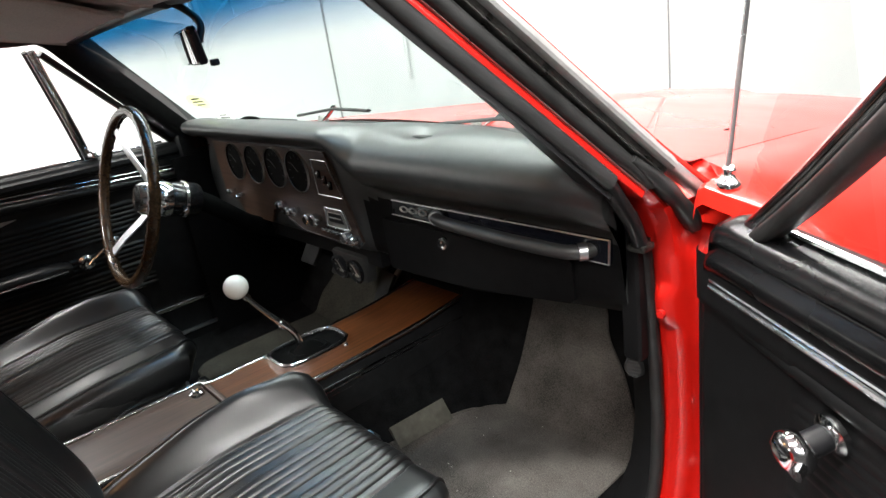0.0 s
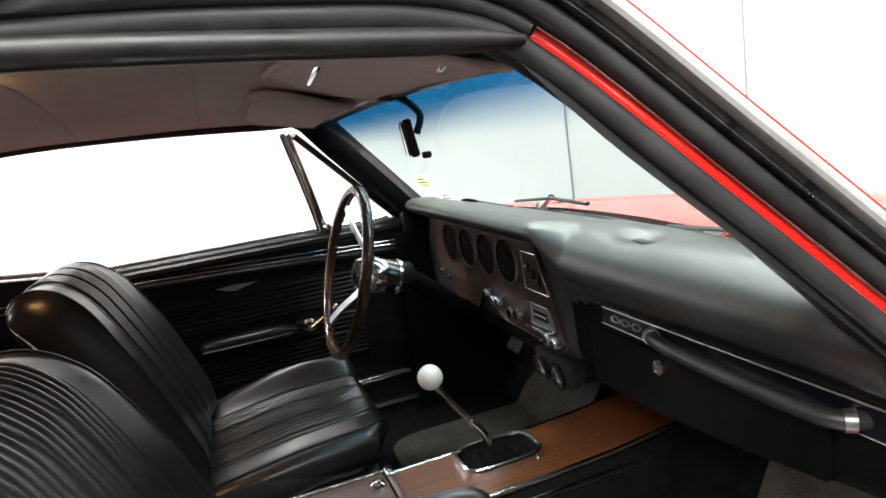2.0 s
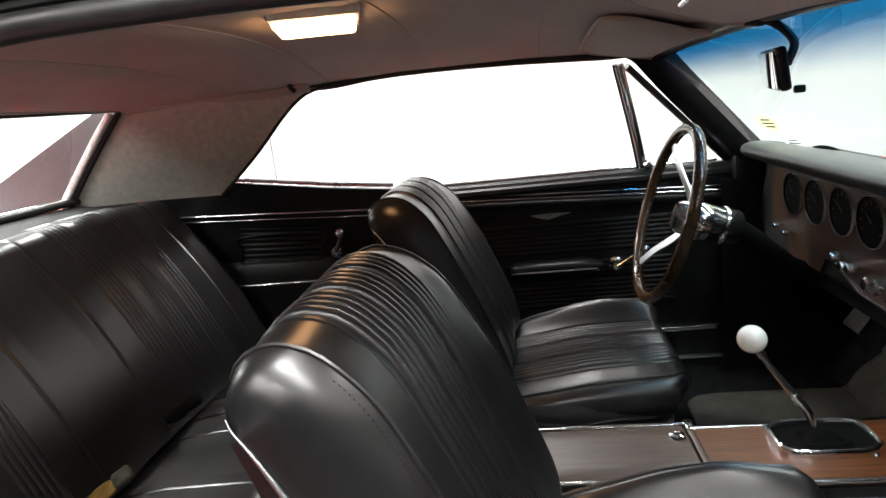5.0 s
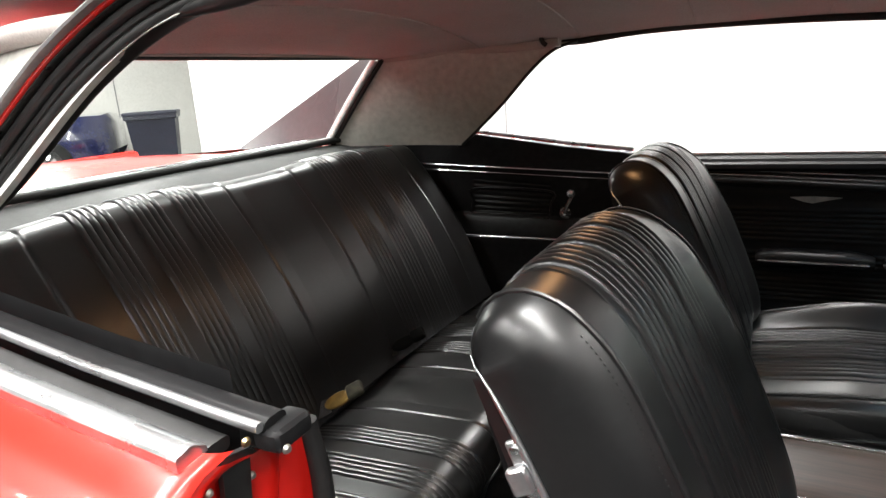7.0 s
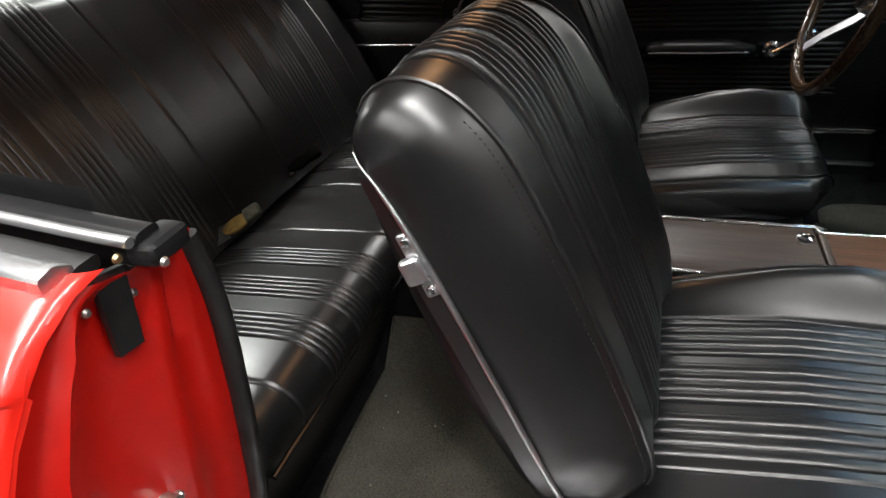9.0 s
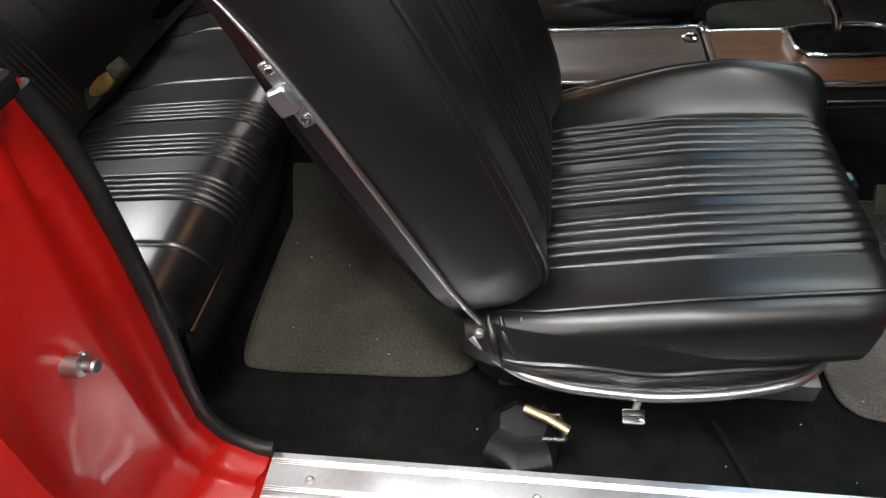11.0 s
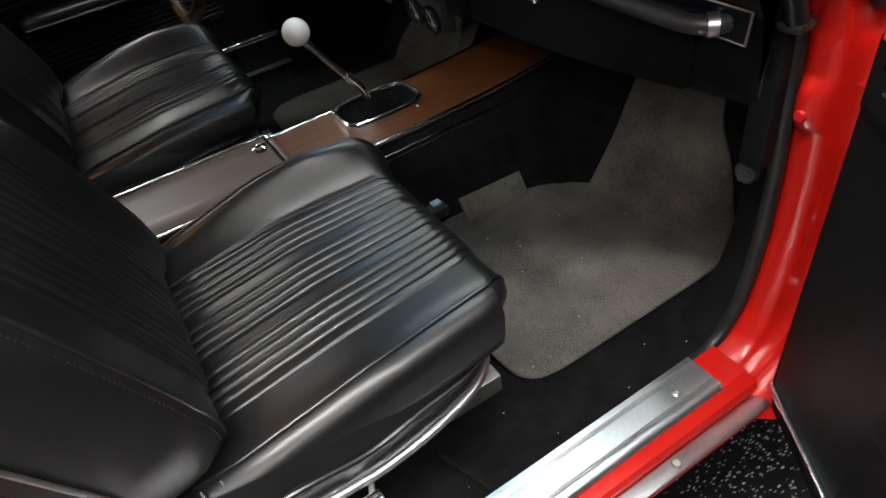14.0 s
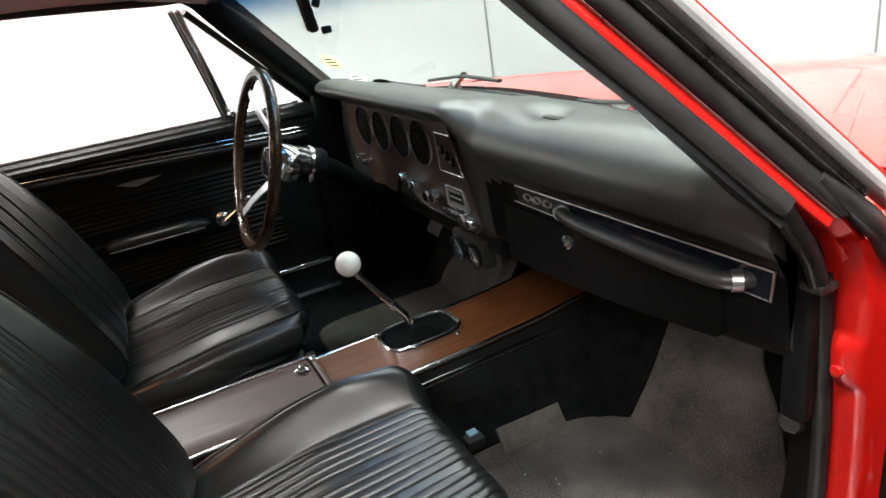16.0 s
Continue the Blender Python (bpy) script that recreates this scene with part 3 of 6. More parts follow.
bm = bmesh.new()
sheet(bm, [[screen_point(x, v) for x in np.linspace(-1, 1, 41)] for v in np.linspace(-.03, 1.02, 17)])
part("windscreen", bm, GLASS_SCREEN, car, "curved windscreen with a blue shade band")
bm = bmesh.new()
tube(bm, [screen_point(x, -.02) for x in np.linspace(-1, 1, 41)], .009, 8)
part("windscreen_seal", bm, RUBBER, car)
bm = bmesh.new()
sweep(bm, [np.array(screen_point(x, 1.0)) + (0, -.012, .012) for x in np.linspace(-1, 1, 41)], round_prof(-.016, .016, -.02, .02, .5), (0, 0, 1))
part("windscreen_header", bm, DOOR_VINYL, car, "black header trim above the windscreen")


# Roof lining with its bows, and the side panels beside the rear window.
def lining(x, y, lift=0.0):
    ys = [-1.62, -1.5, -1.3, -.9, -.6, -.45, -.36, -.27]
    zc = np.interp(y, ys, [1.203, 1.240, 1.270, 1.290, 1.275, 1.25, 1.225, 1.197])
    ze = np.interp(y, ys, [1.196, 1.202, 1.204, 1.214, 1.210, 1.203, 1.196, 1.182])
    half = np.interp(y, ys, [.51, .545, .595, .612, .612, .612, .605, .590])
    sag = 0.006 * min(1, abs(math.sin((y + .30) / .262 * math.pi)) * 2.2)
    e = abs(x) ** 2.2
    return (x * half, y, zc + (ze - zc) * e - sag * (1 - e) + lift)


bm = bmesh.new()
sheet(bm, [[lining(x, y) for x in np.linspace(-1, 1, 33)] for y in np.linspace(-1.62, -.27, 110)])
part("headliner", bm, HEADLINER, car, "sagging grey-brown cloth headliner with sewn bows")
for k in range(1, 6):
    bm = bmesh.new()
    tube(bm, [np.array(lining(x, -.30 - .262 * k)) + (0, 0, -.0005) for x in np.linspace(-.97, .97, 40)], .0022, 8)
    part("lining_seam", bm, HEADLINER, car)
bm = bmesh.new()
solid_sheet(bm, [[lining(x * 1.02, y, .045) for x in np.linspace(-1, 1, 21)] for y in np.linspace(-1.66, -.30, 40)], (0, 0, .012))
part("roof_panel", bm, VINYL_TOP, car, "grey vinyl-covered steel roof")
for s in (1, -1):
    bm = bmesh.new()
    rail = crv([(s * .612, -.33, 1.190), (s * .612, -.66, 1.210), (s * .612, -.94, 1.214), (s * .605, -1.13, 1.198)], 30)
    tube(bm, rail, [.004, .007, .009] + [.010] * (len(rail) - 6) + [.009, .007, .004], 14)
    part("headliner_welt", bm, RUBBER, car)
for s in (1, -1):
    fore = .014 if s < 0 else 0
    front = crv([(s * .598, -1.10, 1.203), (s * .605, -1.172 + fore * .7, 1.182 + fore * .3), (s * .623, -1.245 + fore, 1.136 + fore * .3), (s * .655, -1.349 + fore, 1.046 + fore * .2), (s * .688, -1.448, .962), (s * .694, -1.475, .942)], 24)
    back = crv([(s * .512, -1.605, 1.198), (s * .518, -1.69, 1.108), (s * .526, -1.79, .995), (s * .530, -1.815, .962)], 24)
    bm = bmesh.new()
    solid_sheet(bm, [[a + (b - a) * u + np.array((s * .02 * math.sin(math.pi * u), 0, 0)) for u in np.linspace(0, 1, 20)] for a, b in zip(front, back)], (s * .01, 0, 0))
    part("sail_panel", bm, SAIL_CLOTH, car, "grey padded side panel beside the rear window")
    if s < 0:
        bm = bmesh.new()
        tube(bm, front + np.array((0, .003, .001)), .0045, 8)
        part("quarter_window_welt", bm, RUBBER, car)
    bm = bmesh.new()
    tube(bm, back + np.array((-s * .006, -.004, 0)), .008, 8)
    part("rear_window_seal", bm, RUBBER, car)
    bm = bmesh.new()
    tube(bm, back + np.array((-s * .016, -.020, 0)), .010, 12)
    part("rear_window_moulding", bm, DULL_BRIGHT, car, "chrome rear window moulding")
    bm = bmesh.new()
    tube(bm, crv([(s * .590, -1.14, 1.206), (s * .592, -1.25, 1.203), (s * .575, -1.42, 1.205), (s * .515, -1.61, 1.201)], 24), .014, 12)
    part("headliner_rear_welt", bm, HEADLINER, car)
    # roof pillar skin outside
    bm = bmesh.new()
    top = crv([(s * .655, -1.44, 1.24), (s * .60, -1.54, 1.235), (s * .54, -1.67, 1.215)], 16)
    bot = crv([(s * .745, -1.62, .965), (s * .74, -1.75, .955), (s * .70, -2.35, .945)], 16)
    sheet(bm, [[a + (b - a) * u + np.array((s * .03 * math.sin(math.pi * u), 0, 0)) for u in np.linspace(0, 1, 9)] for a, b in zip(top, bot)])
    edge = [a + (b - a) * u for a, b in [(top[-1], bot[-1])] for u in np.linspace(0, 1, 9)]
    inn = crv([(s * .515, -1.64, 1.212), (s * .545, -1.84, .985), (s * .60, -2.2, .945)], 8)
    inner = bmesh.new()
    sheet(inner, [[(q[0] - s * .004, q[1] - .004, q[2]) for q in edge], list(inn)])
    part("roof_pillar_inner_face", inner, SHADE_MAUVE, car, "inner face of the rear pillar, coloured dull mauve for shade")
    part("roof_pillar_skin", bm, VINYL_TOP, car, "grey vinyl-covered rear roof pillar")
bm = bmesh.new()
sheet(bm, [[(x * (.505 + .02 * v), -1.615 - .19 * v - .02 * (1 - x * x) * (1 - v), 1.205 - .217 * v) for x in np.linspace(-1, 1, 21)] for v in np.linspace(0, 1, 9)])
part("rear_window", bm, GLASS_REAR, car, "clear rear window")
bm = bmesh.new()
tube(bm, [(x * .505, -1.612 - .02 * (1 - x * x), 1.205) for x in np.linspace(-1, 1, 21)], .01, 8)
part("rear_header", bm, RUBBER, car)
bm = bmesh.new()
tube(bm, [(x * .545, -1.800, .982) for x in np.linspace(-1, 1, 21)], .009, 12)
part("rear_window_base_seal", bm, RUBBER, car)
bm = bmesh.new()
tube(bm, [(x * .545, -1.818, .987) for x in np.linspace(-1, 1, 21)], .007, 12)
part("rear_window_base_moulding", bm, CHROME, car)
bm = bmesh.new()
sheet(bm, [[(x, y, z - .012 * (x / .6) ** 2) for x in np.linspace(-.69, .69, 25)] for y, z in ((-1.665, .90), (-1.672, .938), (-1.68, .945), (-1.80, .977), (-1.815, .977))])
part("parcel_shelf", bm, MATT_BLACK, car, "black felt parcel shelf")


def kick(y, s=-1):
    """Height of the belt line along the car."""
    return (-.010 if s > 0 else 0) + float(np.interp(y, [-3.2, -2.3, -1.45, -1.16, -.98, -.3, .1], [.90, .945, .966, .925, .905, .896, .898]))


REAR_AXLE, FRONT_AXLE = -2.12, .76


def arch(y, axle):
    """Lower edge of the wing, raised over the wheel."""
    d = abs(y - axle)
    return .33 + math.sqrt(max(0, .37 ** 2 - d * d)) if d < .37 else 0.0


# Rear wings, deck, bonnet, front wings: one skin each.
def wing_rows(s, ys):
    rows = []
    for y in ys:
        k = kick(y, s)
        low = arch(y, REAR_AXLE)
        tuck = float(np.interp(y, [-3.2, -2.9, -1.0], [.05, .0, 0]))
        rows.append([(s * (x - tuck), y, max(k + z, low)) for x, z in WING])
    return rows


WING = [(.772, -.004), (.800, -.008), (.830, -.022), (.848, -.037), (.853, -.042), (.851, -.046), (.872, -.068), (.905, -.12), (.925, -.19), (.931, -.26), (.926, -.36), (.915, -.45), (.895, -.53), (.86, -.65)]


def jamb_y(z):
    """The lock post leans back, then sweeps forward into the sill."""
    return float(np.interp(z, [.36, .37, .395, .44, .50, .60, .70, .87], [-.950, -.965, -.998, -1.012, -1.006, -.993, -.986, -.985]))


def wing_lip(s):
    """The wing's front edge rolls over into the post."""
    k = kick(-.997, s)
    return [[(s * (x - dx), jamb_y(k + z) + dy, k + z - dz) for x, z in WING] for dx, dy, dz in ((0, -.012, 0), (.003, -.004, .001), (.009, .001, .003), (.018, .003, .006))]


for s in (1, -1):
    bm = bmesh.new()
    sheet(bm, wing_rows(s, np.r_[np.linspace(-3.1, -2.52, 5), np.linspace(-2.489, -1.751, 26), np.linspace(-1.7, -1.55, 3), np.linspace(-1.5, -1.032, 16)]) + wing_lip(s))
    part("rear_wing", bm, RED, car, "glossy red rear wing", angle=40)
    bm = bmesh.new()
    tube(bm, [(s * (.8535 - float(np.interp(y, [-3.2, -2.9], [.05, 0]))), y, kick(y, s) - .0445) for y in np.linspace(-3.0, -.998, 40)], .0016, 8)
    part("pinstripe", bm, MATT_BLACK, car, "thin black line along the body crease")
bm = bmesh.new()
sheet(bm, [[(x, y, .978 - .062 * (x / .74) ** 2 - .04 * max(0, -2.4 - y)) for x in np.linspace(-.76, .76, 21)] for y in np.linspace(-3.1, -1.825, 16)])
part("boot_lid", bm, RED, car, "red boot lid and deck")
bm = bmesh.new()
rbox(bm, (0, -3.1, .6), (1.7, .04, .66), .02)
part("rear_panel", bm, RED, car)


def bonnet(x, y):
    z = .928 - .11 * (y - .12) - .035 * max(0, y - .5) ** 2 - .055 * (x / .75) ** 2
    b = max(0, 1 - (abs(x) / .17) ** 4) * max(0, min(1, (y - .35) / .35)) * .014
    return (x, y, z + b)


bm = bmesh.new()
sheet(bm, [[bonnet(x, y) for x in np.linspace(-.683, .683, 61)] for y in np.linspace(.15, 1.5, 40)])
part("bonnet", bm, RED, car, "glossy red bonnet with a raised centre scoop")
for s in (1, -1):
    bm = bmesh.new()
    tube(bm, [(s * x, y, bonnet(x, y)[2] - .0012) for x, y in zip(np.linspace(.60, .26, 24), np.linspace(.18, .80, 24))], .0022, 8)
    part("bonnet_crease", bm, RED_JAMB, car)
    bm = bmesh.new()
    solid_sheet(bm, [[(s * x, y, bonnet(.684, y)[2] - .014) for x in (.672, .700)] for y in np.linspace(.15, 1.5, 24)], (0, 0, -.004))
    part("bonnet_gutter", bm, RED_JAMB, car)
bm = bmesh.new()
sheet(bm, [[(x, .08 - .30 * x * x + (.155 - .08 + .30 * x * x) * v, .915 - .02 * v - .05 * (x / .75) ** 2) for x in np.linspace(-.655, .655, 41)] for v in np.linspace(0, 1, 4)])
part("cowl_panel", bm, RED, car, "red cowl panel below the windscreen")
for s in (1, -1):
    bm = bmesh.new()
    sheet(bm, [[(s * x, y, z - .04 * (x - .65)) for x in np.linspace(.640, .775, 7)] for y, z in ((.06, .832), (.10, .846), (.15, .866), (.20, .872), (.27, .866))])
    part("cowl_side", bm, RED, car)
for s in (1, -1):
    bm = bmesh.new()
    rows = []
    for y in np.r_[.022, .026, .035, np.linspace(.06, .24, 8), np.linspace(.28, .37, 3), np.linspace(.391, 1.129, 26), np.linspace(1.17, 1.5, 6)]:
        low = arch(y, FRONT_AXLE)
        d = -.11 * max(0, y - .12) - .035 * max(0, y - .5) ** 2 - .004 * (y < .03) - .02 * (y < .025)
        first = float(np.interp(y, [.10, .16], [.756, .693]))
        rows.append([(s * x, y, max(z + d, low)) for x, z in ((first, .868 if y < .12 else .885), (first + .004, .884), (max(.75, first + .012), .889), (.785, .884), (.83, .872), (.885, .845), (.925, .79), (.937, .72), (.927, .60), (.90, .40), (.87, .26))])
    sheet(bm, rows)
    part("front_wing", bm, RED, car, "glossy red front wing", angle=30)
bm = bmesh.new()
rbox(bm, (0, 1.49, .45), (1.6, .05, .36), .02)
part("front_panel", bm, RED, car)

# Hinge post beside the open door, the sill, and the lock post.
def post_y(z):
    return float(np.interp(z, [.30, .335, .36, .40, .45, .52, .61, .70, .80, .84, .87, .90], [-.06, -.03, .012, .034, .044, .050, .048, .039, .030, .020, .0, -.025]))


bm = bmesh.new()
rows = []
for z in np.r_[np.linspace(.30, .66, 26), np.linspace(.67, .76, 22), np.linspace(.77, .86, 8)]:
    y = post_y(z)
    bulge = .010 * max(0, 1 - abs((z - .712) / .034) ** 3)
    out = [(.686, y + .10), (.687, y + .010), (.692, y + .002), (.700, y - .003 - bulge), (.708, y - .004 - bulge * 1.2), (.718, y - .003 - bulge), (.728, y - .002), (.734, y + .006), (.738, y + .014),
           (.752, y + .018), (.758, y + .010), (.764, y + .004), (.775, y + .010), (.80, y + .04), (.83, y + .08), (.87, y + .11)]
    rows.append([(a, b + max(0, z - .79) * 1.3 * min(1, max(0, (a - .728) / .02)), z if a < .79 else min(z, .79)) for a, b in out])
sheet(bm, rows)
part("hinge_post", bm, RED_JAMB, car, "red painted door hinge post", angle=50)
bm = bmesh.new()
sheet(bm, [[(x, y, z - .02 * (x - .66) / .2) for x in (.69, .72, .76, .80, .83)] for y, z in ((.16, .872), (.12, .850), (.085, .82), (.060, .79), (.050, .75))])
part("hinge_post_cap", bm, RED_JAMB, car)
for z, r in ((.705, .007), (.54, .006), (.44, .006)):
    bm = bmesh.new()
    turned(bm, [(0, .005), (r * .8, .005), (r, .002), (r, -.004)], aim((.709 if z > .6 else .762, post_y(z) - (.014 if z > .6 else -.004), z), (0.1, -1, 0)), 8)
    part("post_bolt", bm, RED_JAMB if z > .6 else STEEL, car)
bm = bmesh.new()
ws = [(.687, post_y(z) - .006, z) for z in np.linspace(.81, .36, 22)]
tube(bm, crv(ws + [(.688, -.02, .340), (.690, -.06, .338)], 60), .0095, 10)
part("post_weatherstrip", bm, RUBBER, car, "black rubber door seal")
bm = bmesh.new()
near = crv([(.646, -.125, .986), (.670, -.062, .919), (.682, -.024, .886), (.687, .006, .852), (.689, .024, .815), (.689, .034, .775)], 24)
out = crv([(.675, -.114, .996), (.702, -.050, .929), (.716, -.016, .893), (.724, .014, .856), (.730, .030, .82), (.732, .038, .775)], 24)
solid_sheet(bm, [[a + (b - a) * u + np.array((0, -.004, 0)) * math.sin(math.pi * u) for u in np.linspace(0, 1, 6)] for a, b in zip(near, out)], (0, .008, .002))
part("pillar_foot", bm, RED_JAMB, car, "red flange running from pillar to post")
bm = bmesh.new()
garnish = crv([(.672, -.125, .975), (.683, -.097, .945), (.695, -.067, .913), (.697, -.042, .880), (.696, -.015, .844), (.695, .002, .810)], 30)
tube(bm, garnish, list(np.r_[np.linspace(.006, .0105, 10), np.full(21, .0105)]), 14)
part("garnish_end", bm, DOOR_VINYL, car, "black garnish moulding curving down to the post")
bm = bmesh.new()
rbox(bm, (.694, .006, .804), (.026, .026, .010), .004)
part("garnish_cap", bm, WORN_BLACK, car, "worn end cap of the garnish moulding")
bm = bmesh.new()
tube(bm, crv([(.712, -.035, .930), (.724, -.004, .898), (.734, .024, .866), (.741, .042, .838), (.744, .049, .822)], 16), list(np.r_[np.linspace(.008, .016, 8), .0165, .015, .014, .0145, .0155, .0165, .016, .0135, .009]), 14, flat=.75)
part("seal_tail", bm, RUBBER, car, "drooping black rubber end of the pillar seal")
bm = bmesh.new()
sweep(bm, crv([(.718, -.003, .933), (.725, .0138, .9155), (.738, .055, .876), (.745, .085, .850)], 16), round_prof(-.011, .011, -.0075, .0075, .5), (1, 0, 0))
part("drip_moulding_foot", bm, DRIP_TRIM, car, "satin bright foot of the drip moulding")
bm = bmesh.new()
sweep(bm, crv([(.702, .003, .940), (.709, .0207, .922), (.727, .062, .883), (.740, .107, .845)], 16), round_prof(-.024, .024, -.004, .004, .4), (1, 0, 0))
part("pillar_edge_foot", bm, RED, car)

bm = bmesh.new()
prof = [(.692, .33), (.694, .352), (.748, .352), (.752, .349), (.764, .344), (.768, .336), (.768, .322), (.789, .319), (.790, .314), (.774, .300), (.74, .24), (.70, .22)]
sheet(bm, [[(x, y, z) for x, z in prof] for y in np.linspace(-1.0, -.02, 12)])
part("rocker", bm, RED_JAMB, car, "red painted door sill", angle=25)
bm = bmesh.new()
rbox(bm, (.780, -.52, .325), (.022, 1.0, .006), .002)
part("rocker_moulding", bm, ALUMINIUM, car, "bright metal rocker moulding")
for y in (-.86, -.35, -.18):
    bm = bmesh.new()
    turned(bm, [(0, .003), (.005, .003), (.007, 0)], pose(.78, y, .328), 10)
    part("moulding_screw", bm, STEEL, car)


bm = bmesh.new()
rows = []
for z in np.r_[np.linspace(.36, .52, 14), np.linspace(.54, .888, 26)]:
    y = jamb_y(z)
    w = float(np.interp(z - kick(-.997, 1), [q for _, q in WING][::-1], [q for q, _ in WING][::-1])) - .017
    f = np.interp(np.array([0, .06, .12, .19, .22, .28, .36, .44, .56, .66, .72, .77, .82, .88, 1.0]), [0, 1], [float(np.interp(z, [.36, .55, .88], [.692, .692, .668])), w])
    fold = 1 - .9 * smooth_step(z, .858, .874)
    d = [q * fold for q in (.0, .001, .0, -.007, -.003, -.005, -.010, -.013, -.014, -.012, -.004, .004, -.003, -.022, .003)]
    rows.append([(x, y + dd, min(z, .870 + .018 * max(0, (x - .73) / .06))) for x, dd in zip(f, d)])
sheet(bm, rows)
part("lock_post", bm, RED_JAMB, car, "red painted door lock post", angle=60)
bm = bmesh.new()
tube(bm, crv([(.674, -.986, .866), (.669, -.981, .80), (.676, -.982, .70), (.682, -.990, .60), (.686, -1.004, .50), (.687, -1.009, .44), (.688, -.996, .397), (.689, -.968, .371), (.689, -.945, .365)], 60), .0095, 12)
part("lock_post_seal", bm, RUBBER, car, "black rubber door seal")
bm = bmesh.new()
plate(bm, [(.760, -.994, .882), (.733, -.994, .876), (.741, -.994, .814), (.764, -.994, .818)], (0, .005, 0))
part("post_rubber_flap", bm, RUBBER, car, "black rubber flap on the post")
for x, y, z in ((.730, -.995, .849), (.770, -.995, .860), (.762, -.994, .668)):
    bm = bmesh.new()
    turned(bm, [(0, .003), (.002, .003), (.0035, .001), (.0035, -.014)], aim((x, y, z), (0, 1, 0)), 10)
    part("post_screw", bm, STEEL, car)
bm = bmesh.new()
turned(bm, [(0, .016), (.005, .016), (.0065, .014), (.004, .011), (.004, .004), (.009, .003), (.009, -.014)], aim((.775, -.988, .672), (0, 1, 0)), 16)
part("door_striker", bm, STEEL, car, "steel door striker bolt")

# Quarter window ledge: black rail, bright moulding, gap and chrome belt moulding.
for s in (1, -1):
    ys = np.linspace(-1.0, -1.50, 24)
    bm = bmesh.new()
    sweep(bm, [(s * .721, y, kick(y, s) - .003) for y in np.r_[-.972, ys]], round_prof(-.012, .012, -.009, .008, .6), (1, 0, 0))
    part("quarter_ledge", bm, DOOR_VINYL, car, "glossy black quarter window ledge")
    bm = bmesh.new()
    sweep(bm, [(s * .737, y, kick(y, s) + .002) for y in np.r_[-.972, ys]], round_prof(-.0038, .0038, -.004, .004, .7), (1, 0, 0))
    part("quarter_bright_strip", bm, SATIN_TRIM, car)
    bm = bmesh.new()
    sweep(bm, [(s * .752, y, kick(y, s) - .014) for y in ys], round_prof(-.012, .012, -.006, .006, .5), (1, 0, 0))
    part("quarter_glass_seal", bm, RUBBER, car)
    bm = bmesh.new()
    sweep(bm, [(s * .780, y, kick(y, s) + .003) for y in np.linspace(-.992, -1.5, 24)], [(-.013, -.005), (-.011, -.003), (-.003, .003), (.0, .004), (.011, .003), (.013, .001), (.013, -.009), (-.013, -.009)], lambda u, s=s: (s * 1, 0, -.12))
    part("belt_moulding", bm, SATIN_TRIM, car, "chrome belt moulding")
bm = bmesh.new()
rbox(bm, (.714, -.972, .8835), (.042, .026, .019), .008, None, 3)
part("ledge_end_cap", bm, DOOR_VINYL, car, "black end cap of the ledge")
for x, y, z in ((.744, -.980, .888), (.728, -.958, .878)):
    bm = bmesh.new()
    turned(bm, [(0, .0025), (.0025, .0025), (.004, 0)], aim((x, y, z), (0.2, 1, 0)), 10)
    part("cap_screw", bm, BRASS if x > .73 else STEEL, car)

# Floor pan, tunnel, bulkhead: closed below, dressed in carpet.
def floor_z(x, y):
    """Carpet height: flat pan, tunnel, heel step before the back seat, steep toe board."""
    rise = max(0, y - .15) * 1.9
    heel = .06 * max(0, min(1, (-1.10 - y) / .06))
    tun = .085 * max(0, min(1, (.20 - abs(x - .015)) / .075)) + .05 * max(0, min(1, (.12 - abs(x - .015)) / .02))
    side = .045 * max(0, min(1, (abs(x) - .555) / .13))
    return .298 + rise + heel + tun * (1 + max(0, y) * .6) + side


floor_rows = [[(x, y, floor_z(x, y) + .0025 * noise.noise((x * 14, y * 14, 0))) for x in np.linspace(-.69, .69, 70)]
              for y in np.r_[np.linspace(-1.30, .11, 36), np.linspace(.13, .32, 12)]]
bm = bmesh.new()
solid_sheet(bm, floor_rows, (0, 0, -.03))
tagged(part("carpet", bm, CARPET), "black loop carpet over the car's floor and tunnel", "carpet", kind="structure")
bm = bmesh.new()
rbox(bm, (0, .45, .50), (1.38, .03, .56), .0)
part("bulkhead", bm, MATT_BLACK, car)
bm = bmesh.new()
tube(bm, crv([(.60, -.415, .345), (.65, -.40, .352), (.69, -.385, .350)], 10), .004, 6)
tagged(part("carpet_seam", bm, CARPET), "raised seam in the carpet", "carpet seam", kind="structure")

for s in (1, -1):
    bm = bmesh.new()
    line = [(.684, .050), (.662, .060), (.638, .078), (.614, .092), (.602, .14), (.596, .25), (.592, .44)] if s > 0 else [(.655, -.12), (.655, .0), (.655, .2), (.655, .44)]
    solid_sheet(bm, [[(s * x, y + (min(0, post_y(z) - .046) if s > 0 and y < .1 else 0), z) for x, y, _ in crv([(a, b, 0) for a, b in line], 14)] for z in np.linspace(.30, .86, 14)], (s * .006, 0.002, 0))
    part("kick_panel", bm, DOOR_GRAIN, car, "black moulded kick panel in the footwell")
th = thing("kick_panel_vent", "round ribbed dark grey vent knob on the kick panel", "air vent", (.640, .071, .577))
bm = bmesh.new()
turned(bm, [(0, .016), (.012, .016), (.0155, .012), (.017, .004), (.017, -.004)], aim((.636, .072, .577), (.25, -1, .15)), 24)
own(part("knob", bm, DARK_PLASTIC), th)
bm = bmesh.new()
